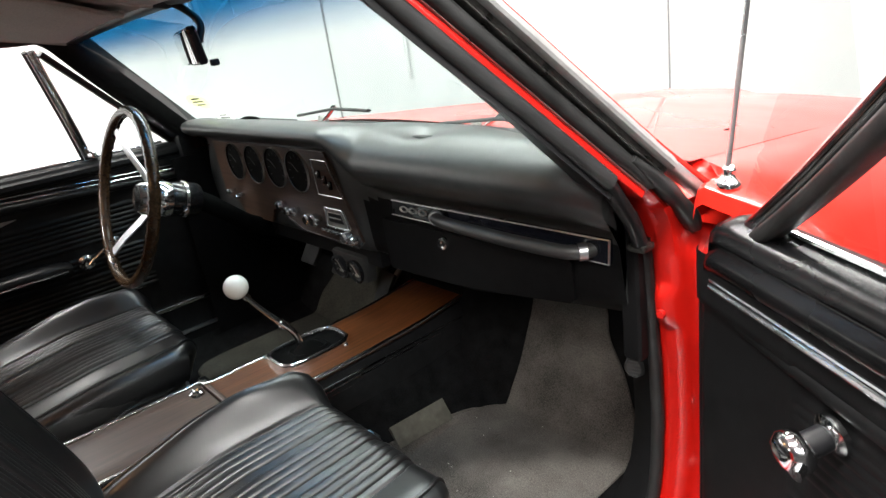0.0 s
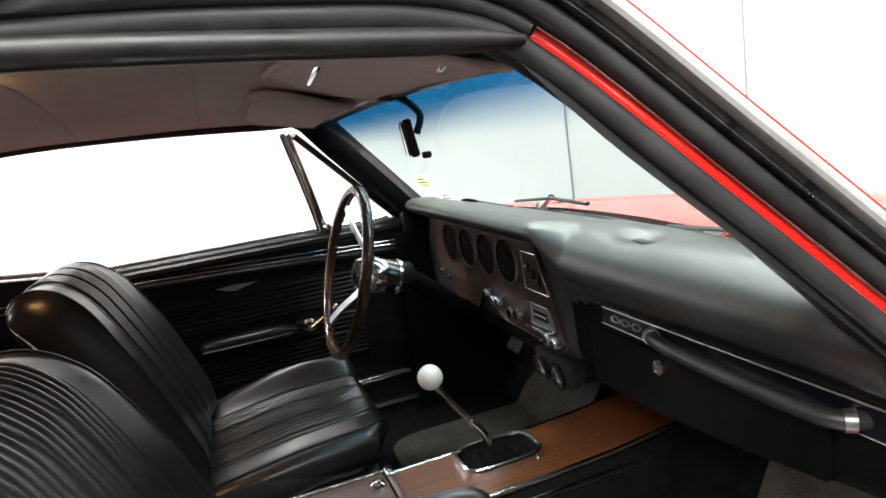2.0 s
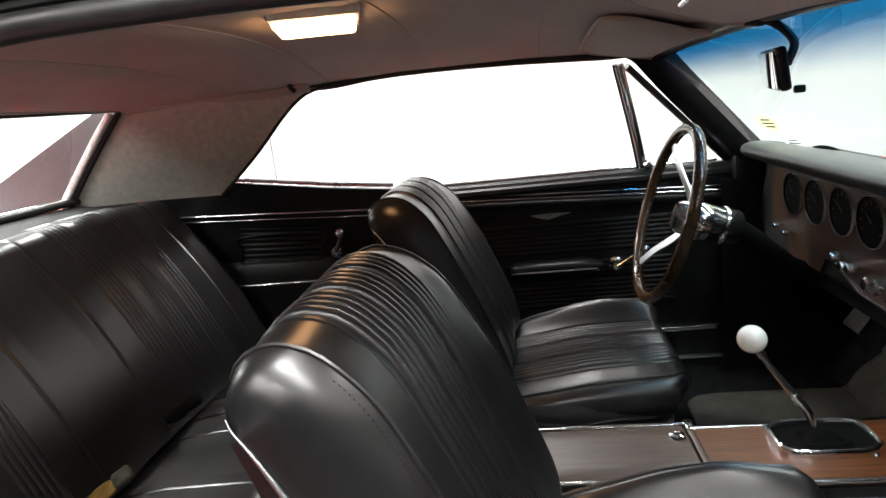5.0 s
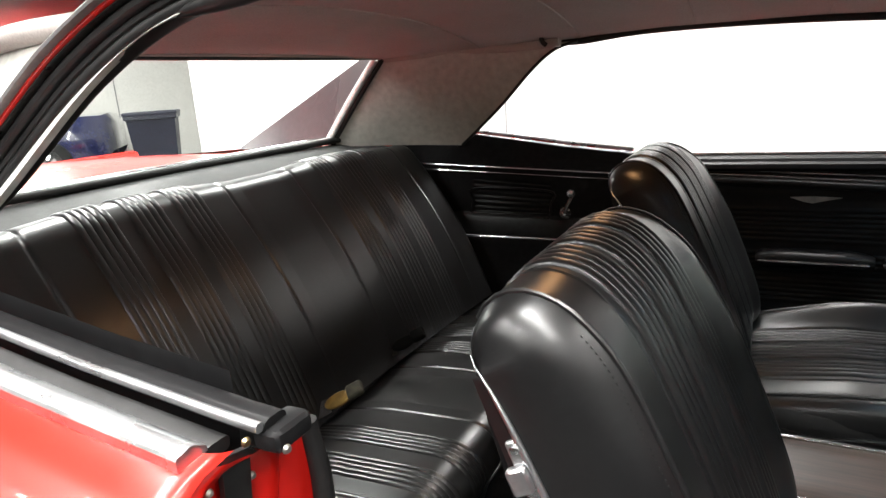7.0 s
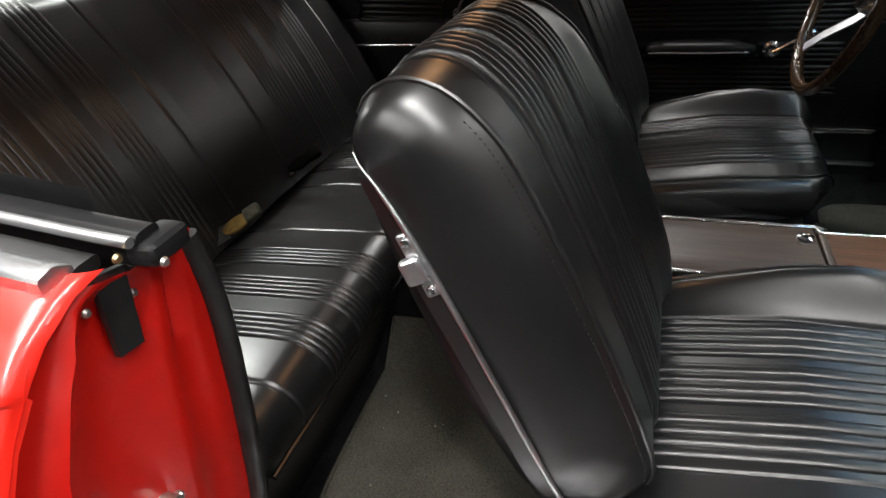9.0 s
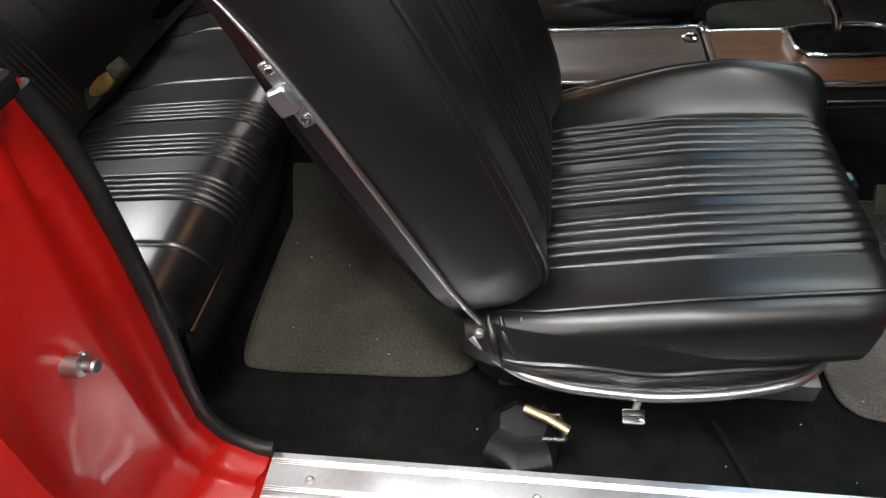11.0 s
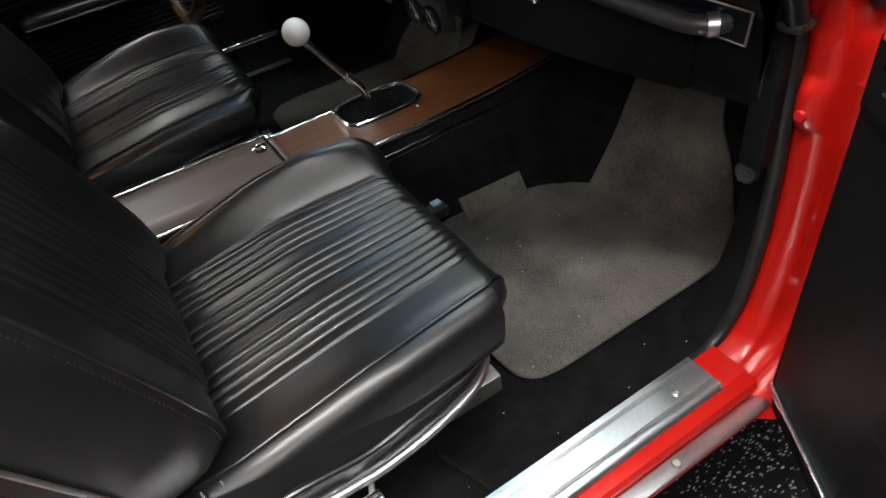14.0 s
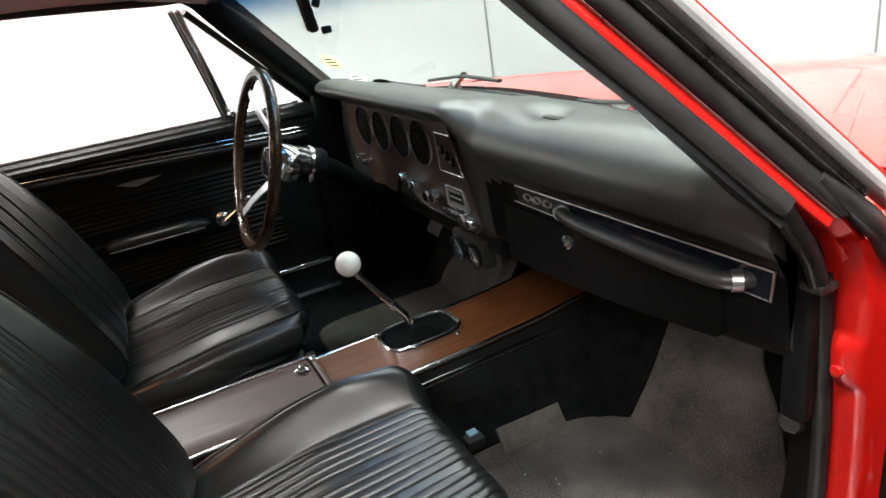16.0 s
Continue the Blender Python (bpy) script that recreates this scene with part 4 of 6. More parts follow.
for k in range(5):
    rbox(bm, (0, (k - 2) * .0055, .0165), (.022 - abs(k - 2) * .004, .0022, .002), 0, aim((.636, .072, .577), (.25, -1, .15)))
own(part("ribs", bm, DARK_PLASTIC, smooth=False), th)

# Far sill: black carpeted box with a thin bright plate.
bm = bmesh.new()
rbox(bm, (-.715, -.48, .315), (.075, 1.06, .10), .012)
part("far_sill", bm, DOOR_VINYL, car, "black sill beside the driver's door")
bm = bmesh.new()
rbox(bm, (-.690, -.46, .367), (.030, .90, .005), .0015)
part("far_sill_plate", bm, ALUMINIUM, car, "thin bright sill plate")
bm = bmesh.new()
rbox(bm, (-.690, -.050, .875), (.06, .07, .10), .012)
part("far_pillar_foot", bm, DOOR_VINYL, car)


def car_wheel(x, y):
    """A road wheel: tyre with its dished steel rim."""
    side = 1 if x > 0 else -1
    m = aim((x, y, .33), (side, 0, 0))
    bm = bmesh.new()
    turned(bm, [(.19, -.09), (.30, -.10), (.325, -.08), (.33, -.04), (.33, .04), (.325, .08), (.30, .10), (.19, .09)], m, 40)
    tyre = part("wheel", bm, RUBBER, car, "black road wheel with a dished steel rim")
    bm = bmesh.new()
    turned(bm, [(.19, -.08), (.195, .085), (.18, .080), (.165, .03), (.10, .045), (.05, .06), (.03, .075), (0, .078)], m, 40)
    own(part("rim", bm, STEEL, None, "dished steel rim"), tyre)


for x in (.765, -.765):
    for y in (REAR_AXLE, FRONT_AXLE):
        car_wheel(x, y)


# ---- doors ----
def door(name, origin, along, inward, label, crank_turn, crank=(.328, .650), dz=0.0, slope=.034, rise=9.0, frame_line=((.02, .895), (.155, 1.03), (.290, 1.165)), pleat=1.0):
    """A door in (l, n, z): l from its hinge edge, n into the cabin."""
    o, al, inn = np.array(origin, float), np.array(along, float), np.array(inward, float)
    al, inn = al / np.linalg.norm(al), inn / np.linalg.norm(inn)

    def P(l, n, z):
        return tuple(o[:2] + al * l + inn * n) + (z + dz,)

    bm = bmesh.new()
    plate(bm, [P(0, .017, .36), P(0, -.06, .36), P(.925, -.06, .36), P(.925, .017, .36)], (0, 0, .49))
    th = part(name, bm, DOOR_GRAIN, car, label, smooth=False)

    def add(nm, bm, mat, parent=None, lab="", **k):
        ob = part(nm, bm, mat, None, lab, **k)
        own(ob, th)
        return ob

    L = 0.925
    # trim panel with raised horizontal pleats
    zs = np.r_[np.linspace(.36, .52, 9), np.linspace(.523, .785, 130), np.linspace(.79, .87, 10)]
    ls = np.r_[0, .01, np.linspace(.02, .17, 7), .175, .18, np.linspace(.20, L - .06, 20), L - .05, L - .045, L - .01, L]
    bm = bmesh.new()
    rows = []
    for z in zs:
        rb = 0.0
        for z0, cnt in ((.535, 6), (.615, 4), (.690, 7)):
            u = (z - z0) / .0125
            if 0 < u < cnt:
                rb = .0045 * pleat * abs(math.sin(math.pi * u)) ** .7
        row = []
        for l in ls:
            inside = .178 < l < L - .048
            edge = .010 * (1 - min(1, min(l, L - l) / .012))
            row.append(P(l, .018 + (rb if inside else .003) - edge + (.006 if z > .80 else 0), z))
        rows.append(row)
    sheet(bm, rows)
    add("trim_panel", bm, DOOR_GRAIN if dz else DOOR_VINYL, lab="black vinyl door panel with sewn horizontal pleats", angle=60)
    bm = bmesh.new()
    sheet(bm, [[P(l, n - .012 * math.sin(math.pi * l / L), z) for l in np.linspace(-.01, L, 9)] for n, z in ((-.045, .88), (-.10, .86), (-.17, .78), (-.185, .73), (-.175, .6), (-.15, .40), (-.10, .36))])
    add("outer_skin", bm, RED, lab="glossy red outer skin")
    # ledge with stepped black mouldings below the glass
    bm = bmesh.new()
    prof = [(.020, .862), (.030, .866), (.036, .874), (.034, .884), (.026, .889), (.022, .896), (.014, .901), (-.018, .901), (-.030, .895), (-.06, .885), (-.06, .85), (.016, .85)]
    if dz:
        prof = [(.020, .850), (.030, .856), (.035, .866), (.032, .877), (.024, .882), (.023, .885), (.028, .891), (.026, .902), (.016, .911), (-.004, .916), (-.022, .915), (-.032, .910), (-.06, .895), (-.06, .85), (.016, .845)]
    ends = [(0, 0, 1)] if not dz else [(.022, -.05, .5), (.027, -.020, .75), (.036, -.006, .92), (.052, 0, 1)]
    g = sheet(bm, [[P(l, n * k, max(z + drop, .845)) for n, z in prof] for l, drop, k in ends + [(l, 0, 1) for l in np.linspace(.07, L, 6)]], close=True)
    bm.faces.new(g[0][::-1])
    bm.faces.new(g[-1])
    add("window_ledge", bm, LEDGE_BLACK if dz else DOOR_VINYL, lab="glossy black window ledge", angle=50 if dz else 25)
    # bright strip below the ledge
    bm = bmesh.new()
    low = .834 if dz else .826
    tube(bm, [P(l, .026, low + slope * min(l, rise) / .75) for l in np.linspace(.04 if dz else .02, L - .02, 12)], .0036 if dz else .0042, 8)
    tube(bm, [P(l, .026, low + (.0075 if dz else .012) + slope * min(l, rise) / .75) for l in np.linspace(.04 if dz else .02, L - .02, 12)], .0022, 6)
    add("bright_strip", bm, CHROME, lab="narrow chrome strip")
    if dz:
        # a soft crease pressed into the panel
        bm = bmesh.new()
        tube(bm, crv([P(.085, .014, .806), P(.20, .015, .800), P(.45, .015, .795), P(.85, .015, .793)], 16), .012, 12)
    else:
        bm = bmesh.new()
        tube(bm, [P(l, .030, .812 + slope * min(l, rise) / .75) for l in np.linspace(.02, L - .02, 12)], .010, 8)
    add("padded_roll", bm, DOOR_GRAIN if dz else DOOR_VINYL)
    # armrest
    bm = bmesh.new()
    rows = []
    for l in np.r_[.365, .372, np.linspace(.385, .60, 8), .610, .616]:
        k = 1 - .35 * max(0, (.40 - l) / .035) - .35 * max(0, (l - .595) / .02)
        rows.append([P(l, .018 + n * k, .640 + (z - .640) * k) for n, z in ((0, .675), (.030, .678), (.046, .672), (.052, .662), (.050, .650), (.038, .640), (.020, .628), (0, .622))])
    g = sheet(bm, rows)
    bm.faces.new(g[0])
    bm.faces.new(g[-1][::-1])
    add("armrest", bm, DOOR_VINYL, lab="black padded armrest", angle=60)
    bm = bmesh.new()
    tube(bm, [P(l, .070, .654) for l in np.linspace(.38, .61, 10)], .0028, 6)
    add("armrest_trim", bm, CHROME)
    # winged emblem plate
    bm = bmesh.new()
    plate(bm, [P(.44, .022, .803), (P(.485, .022, .793)), P(.50, .022, .789), P(.52, .022, .793), P(.548, .022, .803), P(.50, .022, .806)], tuple(np.r_[inn * .005, 0]))
    add("winged_emblem", bm, STEEL, lab="small winged metal emblem", smooth=False)
    # window crank
    c = np.array(P(crank[0], .02, crank[1]))
    into, axis = np.array((*inn, 0)), Vector((*inn, -.25 if dz else 0))
    reach = .045 if dz else .022
    bm = bmesh.new()
    turned(bm, [(.020, 0), (.020, .006), (.015, .010), (.012, .011)] if dz else [(.020, 0), (.020, .006), (.013, .010), (.010, .030), (.0, .032)], aim(c, axis), 24)
    add("crank_boss", bm, CHROME)
    if dz:
        bm = bmesh.new()
        turned(bm, [(.0125, .006), (.0125, .034), (.010, .036)], aim(c, axis), 20)
        add("crank_neck", bm, BLACK_PAINT, lab="black crank neck")
        bm = bmesh.new()
        turned(bm, [(.010, .030), (.019, .033), (.0215, .039), (.021, .047), (.016, .053), (.008, .056), (0, .0565)], aim(c, axis), 28)
        add("crank_cap", bm, CHROME, lab="domed chrome crank cap", angle=50)
    span = .026 if dz else .085
    e = c + np.array((*al, 0)) * math.cos(crank_turn) * span + np.array((0, 0, math.sin(crank_turn) * span)) + into * (reach + .008)
    bm = bmesh.new()
    tube(bm, [c + into * reach, (c + e) / 2 + into * (.006 if dz else .012), e], [.012, .011, .009] if dz else [.010, .008, .007], 12, flat=.6)
    add("crank_arm", bm, CHROME)
    if not dz:
        bm = bmesh.new()
        turned(bm, [(0, -.004), (.009, -.004), (.008, .008), (.013, .022), (.014, .03), (.009, .036), (0, .037)], aim(e, axis), 18)
        add("crank_knob", bm, CHROME)
    bm = bmesh.new()
    sweep(bm, [P(l, .024, .395 if dz else .45) for l in np.linspace(.01, L - .01, 8)], round_prof(-.004, .004, -.006, .006, .5), tuple(np.r_[inn, 0]))
    add("kick_strip", bm, CHROME, lab="bright strip along the door foot")
    # quarter light: frame, post and glass
    far = .06 if dz else 0
    def F(l, z):
        n = -.005 + .115 * max(0, (z - .90)) / .275
        return np.array(P(l, n, z))

    bm = bmesh.new()
    wide = .0092 if dz else .008
    sweep(bm, crv([F(*q) for q in frame_line], 14), round_prof(-.012, .012, -wide, wide, .5), tuple(np.r_[inn, 0]))
    add("vent_frame", bm, RUBBER, lab="black rubber quarter light frame")
    if dz:
        bm = bmesh.new()
        sweep(bm, crv([F(l - .011, z + .0145) - into * .006 for l, z in frame_line], 14), round_prof(-.008, .008, -.0070, .0070, .6), tuple(np.r_[inn, 0]))
        add("vent_frame_trim", bm, CHROME, lab="chrome outer edge of the quarter light")
        bm = bmesh.new()
        rbox(bm, F(.050, .900) + into * .002, (.034, .022, .020), .007, None, 3)
        add("frame_foot", bm, WORN_BLACK, lab="worn black rubber foot of the frame")
    bm = bmesh.new()
    sweep(bm, crv([F(.240 + far, .90), F(.263 + far, 1.0), F(.308 + far, 1.17)], 12), round_prof(-.008, .008, -.011, .011, .5), tuple(np.r_[inn, 0]))
    add("vent_post", bm, CHROME, lab="chrome quarter light post")
    bm = bmesh.new()
    sweep(bm, crv([F(.250 + far, .90), F(.273 + far, 1.0), F(.318 + far, 1.17)], 12), round_prof(-.010, .002, -.006, .006, .5), tuple(np.r_[inn, 0]))
    add("post_seal", bm, RUBBER)
    bm = bmesh.new()
    turned(bm, [(.010, -.012), (.012, 0), (.012, .012), (.007, .020), (0, .021)], aim(F(.232 if dz == 0 else .33, .912) + np.array((*inn, 0)) * .012, axis), 16)
    add("vent_latch", bm, CHROME, lab="chrome quarter light latch")
    bm = bmesh.new()
    g = [F(.04, .903), F(.240, .903), F(.305, 1.165), F(.288, 1.16)]
    bm.faces.new([bm.verts.new(tuple(map(float, p))) for p in g])
    add("vent_glass", bm, GLASS_SIDE, smooth=False)
    bm = bmesh.new()
    tube(bm, [P(l, -.004 if dz else -.012, .919 if dz else .9035) for l in np.linspace(.128 if dz else .05, L - .02, 8)], .0040, 8)
    add("glass_channel_trim", bm, CHROME, lab="bright glass channel trim")
    return th


left_door = door("door", (-.715, -.06), (0, -1), (1, 0), "closed driver's door with black pleated trim and chrome crank", 2.6)
right_door = door("door", (.785, .012), (.848, -.530), (-.530, -.848), "open red passenger door with black inner trim", 5.6, (.230, .768), -.045, .0, .4, ((.035, .858), (.17, .959), (.295, 1.052), (.43, 1.157)), .35)


# ---- quarter trim beside the back seat ----
def quarter_trim(s):
    th = thing("quarter_trim", "black vinyl side panel beside the back seat", "trim panel", (s * .70, -1.25, .5))
    ys = (-.035 if s > 0 else 0) + np.r_[-.996, -.998, np.linspace(-1.002, -1.20, 6), -1.205, -1.21, np.linspace(-1.22, -1.44, 8), -1.445, -1.45, -1.5, -1.62, -1.72]
    bm = bmesh.new()
    rows = []
    for z in np.r_[np.linspace(.31, .72, 6), np.linspace(.728, .81, 44), np.linspace(.815, .91, 8)]:
        u = (z - .735) / .0125
        rb = .0045 * abs(math.sin(math.pi * u)) ** .7 if 0 < u < 6 else .004
        rows.append([(s * (.706 - (rb if -1.445 < y < -1.205 else .004) - .012 * (z < .73) * min(1, (.73 - z) / .01)), y, z + (kick(y) - .905) * max(0, (z - .7) / .2)) for y in ys])
    sheet(bm, rows)
    own(part("panel", bm, DOOR_VINYL, None, angle=60), th)
    bm = bmesh.new()
    tube(bm, [(s * .692, y, .862 - .05 * (y + 1.08)) for y in np.linspace(-1.0, -1.70, 20)], .0030, 8)
    tube(bm, [(s * .693, y, .846 - .05 * (y + 1.08)) for y in np.linspace(-1.0, -1.70, 20)], .0016, 8)
    own(part("bright_strip", bm, CHROME, None, "narrow chrome strip"), th)
    bm = bmesh.new()
    tube(bm, [(s * .690, y, .668) for y in np.linspace(-1.06, -1.50, 12)], .0045, 8)
    own(part("lower_strip", bm, CHROME), th)
    bm = bmesh.new()
    tube(bm, crv([(s * .696, -1.22, .728), (s * .696, -1.21, .732), (s * .696, -1.207, .77), (s * .696, -1.21, .808), (s * .696, -1.44, .812), (s * .696, -1.446, .77), (s * .696, -1.44, .73), (s * .696, -1.23, .727)], 60), .003, 6)
    own(part("pleat_border", bm, DOOR_VINYL), th)
    bm = bmesh.new()
    turned(bm, [(.017, 0), (.017, .006), (.010, .010), (.008, .026), (0, .028)], aim((s * .703, -1.165, .745), (-s, 0, 0)), 16)
    own(part("crank_boss", bm, CHROME), th)
    bm = bmesh.new()
    tube(bm, [(s * .684, -1.165, .745), (s * .676, -1.15, .775), (s * .672, -1.138, .800)], [.008, .006, .006], 10)
    own(part("crank_arm", bm, CHROME), th)
    bm = bmesh.new()
    turned(bm, [(0, -.006), (.009, -.004), (.008, .008), (.013, .020), (.009, .028), (0, .029)], aim((s * .676, -1.137, .804), (-s, 0, 0.2)), 16)
    own(part("crank_knob", bm, CHROME), th)


quarter_trim(-1)
quarter_trim(1)


# ---- seats ----
def bucket_seat(s, xc, label):
    """s: the side of the car; outer fittings face that side."""
    th = thing("bucket_seat", label, "car seat", (xc, -.5, .33), "front bucket seats")

    def add(nm, bm, mat, lab="", parent=None, **k):
        ob = part(nm, bm, mat, None, lab, **k)
        own(ob, th)
        return ob

    GROUPS = (-.090, -.003, .084)
    half = .228
    xs = np.r_[np.linspace(-.198, -.140, 14), np.linspace(-.138, .138, 385), np.linspace(.140, .198, 14)]

    def bolster(x, amount):
        amount = np.where(x > 0, amount * (.10 if s > 0 else -.10), amount)
        u = np.clip((np.abs(x) - .130) / .056, 0, 1)
        v = np.clip((np.abs(x) - .172) / .030, 0, 1)
        seam = .004 * np.exp(-((np.abs(x) - .133) / .0025) ** 2)
        return amount * (.55 * u + .45 * u * u * (3 - 2 * u)) - amount * .30 * v * v - seam

    # cushion: top runs forward and rolls over the front edge
    back_y, front_y = -.695, -.255
    flat = [(y, float(np.interp(y, [back_y, -.60, -.45, -.29], [.505, .522, .543, .548]))) for y in np.linspace(back_y, -.290, 18)]
    arc = [(-.290 + .032 * math.sin(a), .516 + .032 * math.cos(a)) for a in np.linspace(.14, math.pi * .5, 9)]
    path = flat + arc + [(-.258 - .004 * k, .510 - .009 * k) for k in range(7)]
    core = [(min(max(y, -.69), -.30), .470) for y, z in path]
    wide = np.interp(np.linspace(0, 1, 34), [0, .10, .32, .52, .60, .70, .85, 1], [.95, 1.0, .985, .925, .885, .855, .825, .79])
    fade = np.r_[np.linspace(.55, 1, 6), np.ones(13), np.linspace(1, .30, 8), np.full(7, .15)]
    swell = np.interp(np.arange(34), [0, 13, 14, 17, 20, 24, 33], [.22, 1, 1, .86, .60, .35, .15])
    place = lambda x, y, z: (xc + x, y, z)
    bm = bmesh.new()
    rows = pad(bm, path, core, half, xs, lambda x, i: bolster(x, .062 if s > 0 else .054) * fade[i] * swell[i] + ribs(x, GROUPS) * fade[i], place, .03, wide)
    add("cushion", bm, VINYL, "black pleated vinyl cushion", angle=60)
    # piped seams along both sides of the cushion's top and its front edge
    for col in (8, -9):
        bm = bmesh.new()
        tube(bm, crv([np.array(r[col]) + (0, 0, .0012) for r in rows[1:-6]], 60), .0030, 8)
        add("cushion_seam", bm, VINYL)
    # lower skirt, its welt and the bright base trim
    half_line = [(.203, -.705), (.222, -.66), (.230, -.58), (.228, -.46), (.216, -.38), (.200, -.337), (.168, -.308), (.11, -.296)]
    outline = [(-x, y) for x, y in half_line] + [(0, -.293)] + half_line[::-1]
    oc = crv([(x, y, 0) for x, y in outline], 70)
    bm = bmesh.new()
    lower = lambda y: float(np.interp(y, [-.71, -.685, -.65, -.60, -.5, -.3], [.490, .468, .445, .430, .420, .432]))
    rows = [[(xc + p[0] * k, -.48 + (p[1] + .48) * k, (zz if zz else lower(p[1]))) for p in oc] for k, zz in ((.97, .512), (1.015, .490), (1.03, .472), (1.035, .455), (1.01, None), (.97, .40))]
    sheet(bm, rows)
    add("cushion_skirt", bm, VINYL, "black vinyl cushion skirt", angle=60)
    bm = bmesh.new()
    tube(bm, [(xc + p[0] * 1.035, p[1] + .008, .474 + .004 * math.sin(p[1] * 40)) for p in oc], .0040, 8)
    add("cushion_welt", bm, VINYL)
    bm = bmesh.new()
    tube(bm, [(xc + p[0] * 1.02, p[1] + .004, lower(p[1])) for p in oc], .0062, 12)
    add("base_trim", bm, ALUMINIUM, "bright metal base trim")
    bm = bmesh.new()
    rows = [[(xc + p[0] * k, -.48 + (p[1] + .48) * k, z) for p in oc] for k, z in ((.96, .43), (.93, .40), (.80, .345))]
    g = sheet(bm, rows)
    add("seat_base", bm, MATT_BLACK, "black steel seat base")
    for dx in (-.15, .15):
        bm = bmesh.new()
        rbox(bm, (xc + dx, -.48, .333), (.03, .40, .035), .004)
        add("seat_track", bm, STEEL)

    # backrest in its own leaning frame
    lean = math.radians(22)
    c, sn = math.cos(lean), math.sin(lean)

    def back(x, u, h):
        """u up the back, h out of its face."""
        return (xc + x, -.640 - u * sn + h * c, .550 + u * c + h * sn)

    Lb = .400
    line = [(-.020, -.030), (-.022, -.005), (-.012, .014), (.03, .030), (.12, .036), (.25, .036), (.35, .030), (.395, .020), (.428, .003), (.447, -.020), (.453, -.043), (.449, -.064), (.438, -.080)]
    path = [tuple(q[:2]) for q in crv([(u, h, 0) for u, h in line], 40)]
    core = [(min(max(u, .012), Lb), -.082) for u, h in path]
    n = len(path)
    wide = np.interp(np.linspace(0, 1, n), [0, .08, .2, .6, .8, .9, 1], [.84, .92, .97, 1.0, .985, .96, .93])
    fade = np.interp(np.linspace(0, 1, n), [0, .1, .9, 1], [.2, 1, 1, .5])
    puff = np.interp(np.linspace(0, 1, n), [0, .1, .5, .7, .85, 1], [.0, 1, 1, .5, -.35, -.6])
    bm = bmesh.new()
    rows = pad(bm, path, core, half, xs, lambda x, i: bolster(x, .020) * puff[i] + ribs(x, GROUPS) * fade[i], back, .036, wide, True)
    add("backrest", bm, VINYL, "black pleated vinyl backrest", angle=60)
    # sewn welt round the face
    for sx in (-1, 1):
        bm = bmesh.new()
        pts = np.array([r[6 if sx < 0 else -7] for r in rows])
        tube(bm, pts, .0030, 8)
        welt = add("face_welt", bm, VINYL)
        # stitches beside the welt
        bm = bmesh.new()
        line = crv([r[4 if sx < 0 else -5] * np.array(.35) + np.array(r[5 if sx < 0 else -6]) * .65 for r in (np.array(q) for q in rows[4:-8])], 150)
        for k in range(0, 149, 2):
            tube(bm, [line[k], line[k + 1] * .85 + line[k] * .15], .0009, 6)
        own(part("stitching", bm, RUBBER), welt)
    bm = bmesh.new()
    tube(bm, [back(x, .447 - .012 * (x / .2) ** 4, -.066) for x in np.linspace(-.19, .19, 20)], .0036, 6)
    add("top_welt", bm, VINYL)
    # back shell
    bm = bmesh.new()
    rows = []
    for u, h, w in ((-.03, -.105, .88), (.04, -.112, .95), (.16, -.115, .99), (.28, -.110, 1.0), (.36, -.103, .99), (.41, -.094, .96), (.435, -.078, .93)):
        rows.append([back(k * (half - .012) * w, u, h + dh) for k, dh in ((-1, .030), (-1, .022), (-.97, .010), (-.6, 0), (0, -.004), (.6, 0), (.97, .010), (1, .022), (1, .030))])
    sheet(bm, rows)
    add("back_shell", bm, DOOR_VINYL, "moulded black seat back shell", angle=50)
    for sx in (-1, 1):
        bm = bmesh.new()
        pts = [back(sx * (half - .0015) * w, u, h) for u, h, w in ((-.03, -.062, .905), (.04, -.060, .965), (.16, -.058, .997), (.28, -.059, 1.003), (.345, -.063, .999), (.385, -.069, .988), (.408, -.076, .970), (.418, -.079, .945))]
        tube(bm, crv(pts, 40), [.0030] * 34 + [.0027, .0023, .0019, .0015, .0010, .0006, .0003], 12)
        add("side_moulding", bm, ALUMINIUM, "chrome side moulding")
    # release latch on the outer side
    m = Matrix.Translation(Vector(back(s * (half - .005), .314, -.066))) @ Matrix.Rotation(lean, 4, "X") @ Matrix.Rotation(math.radians(8) * s, 4, "Z")
    bm = bmesh.new()
    rbox(bm, (s * .002, -.002, 0), (.006, .014, .062), .0028, m, 3)
    add("latch_plate", bm, SATIN_TRIM, "bright metal latch plate")
    bm = bmesh.new()
    rbox(bm, (s * .008, -.007, -.001), (.011, .018, .024), .0045, m, 3)
    add("latch_button", bm, ALUMINIUM, "chrome seat latch button")
    for dz in (.028, -.028):
        bm = bmesh.new()
        turned(bm, [(0, .004), (.003, .0035), (.0045, .001), (.0045, -.001)], m @ aim((s * .005, -.002, dz * .85), (s, 0, 0)), 12)
        add("latch_screw", bm, CHROME)
    # folding hinge
    bm = bmesh.new()
    hp = back(s * (half - .022), -.030, -.072)
    rbox(bm, hp, (.010, .026, .030), .004)
    add("hinge", bm, WORN_BLACK, "worn dark folding hinge")
    bm = bmesh.new()
    turned(bm, [(0, .008), (.004, .008), (.006, .006), (.006, 0)], aim((hp[0] + s * .004, hp[1] + .004, hp[2] + .004), (s, 0, 0)), 12)
    add("hinge_pin", bm, STEEL, "bare steel hinge pin")
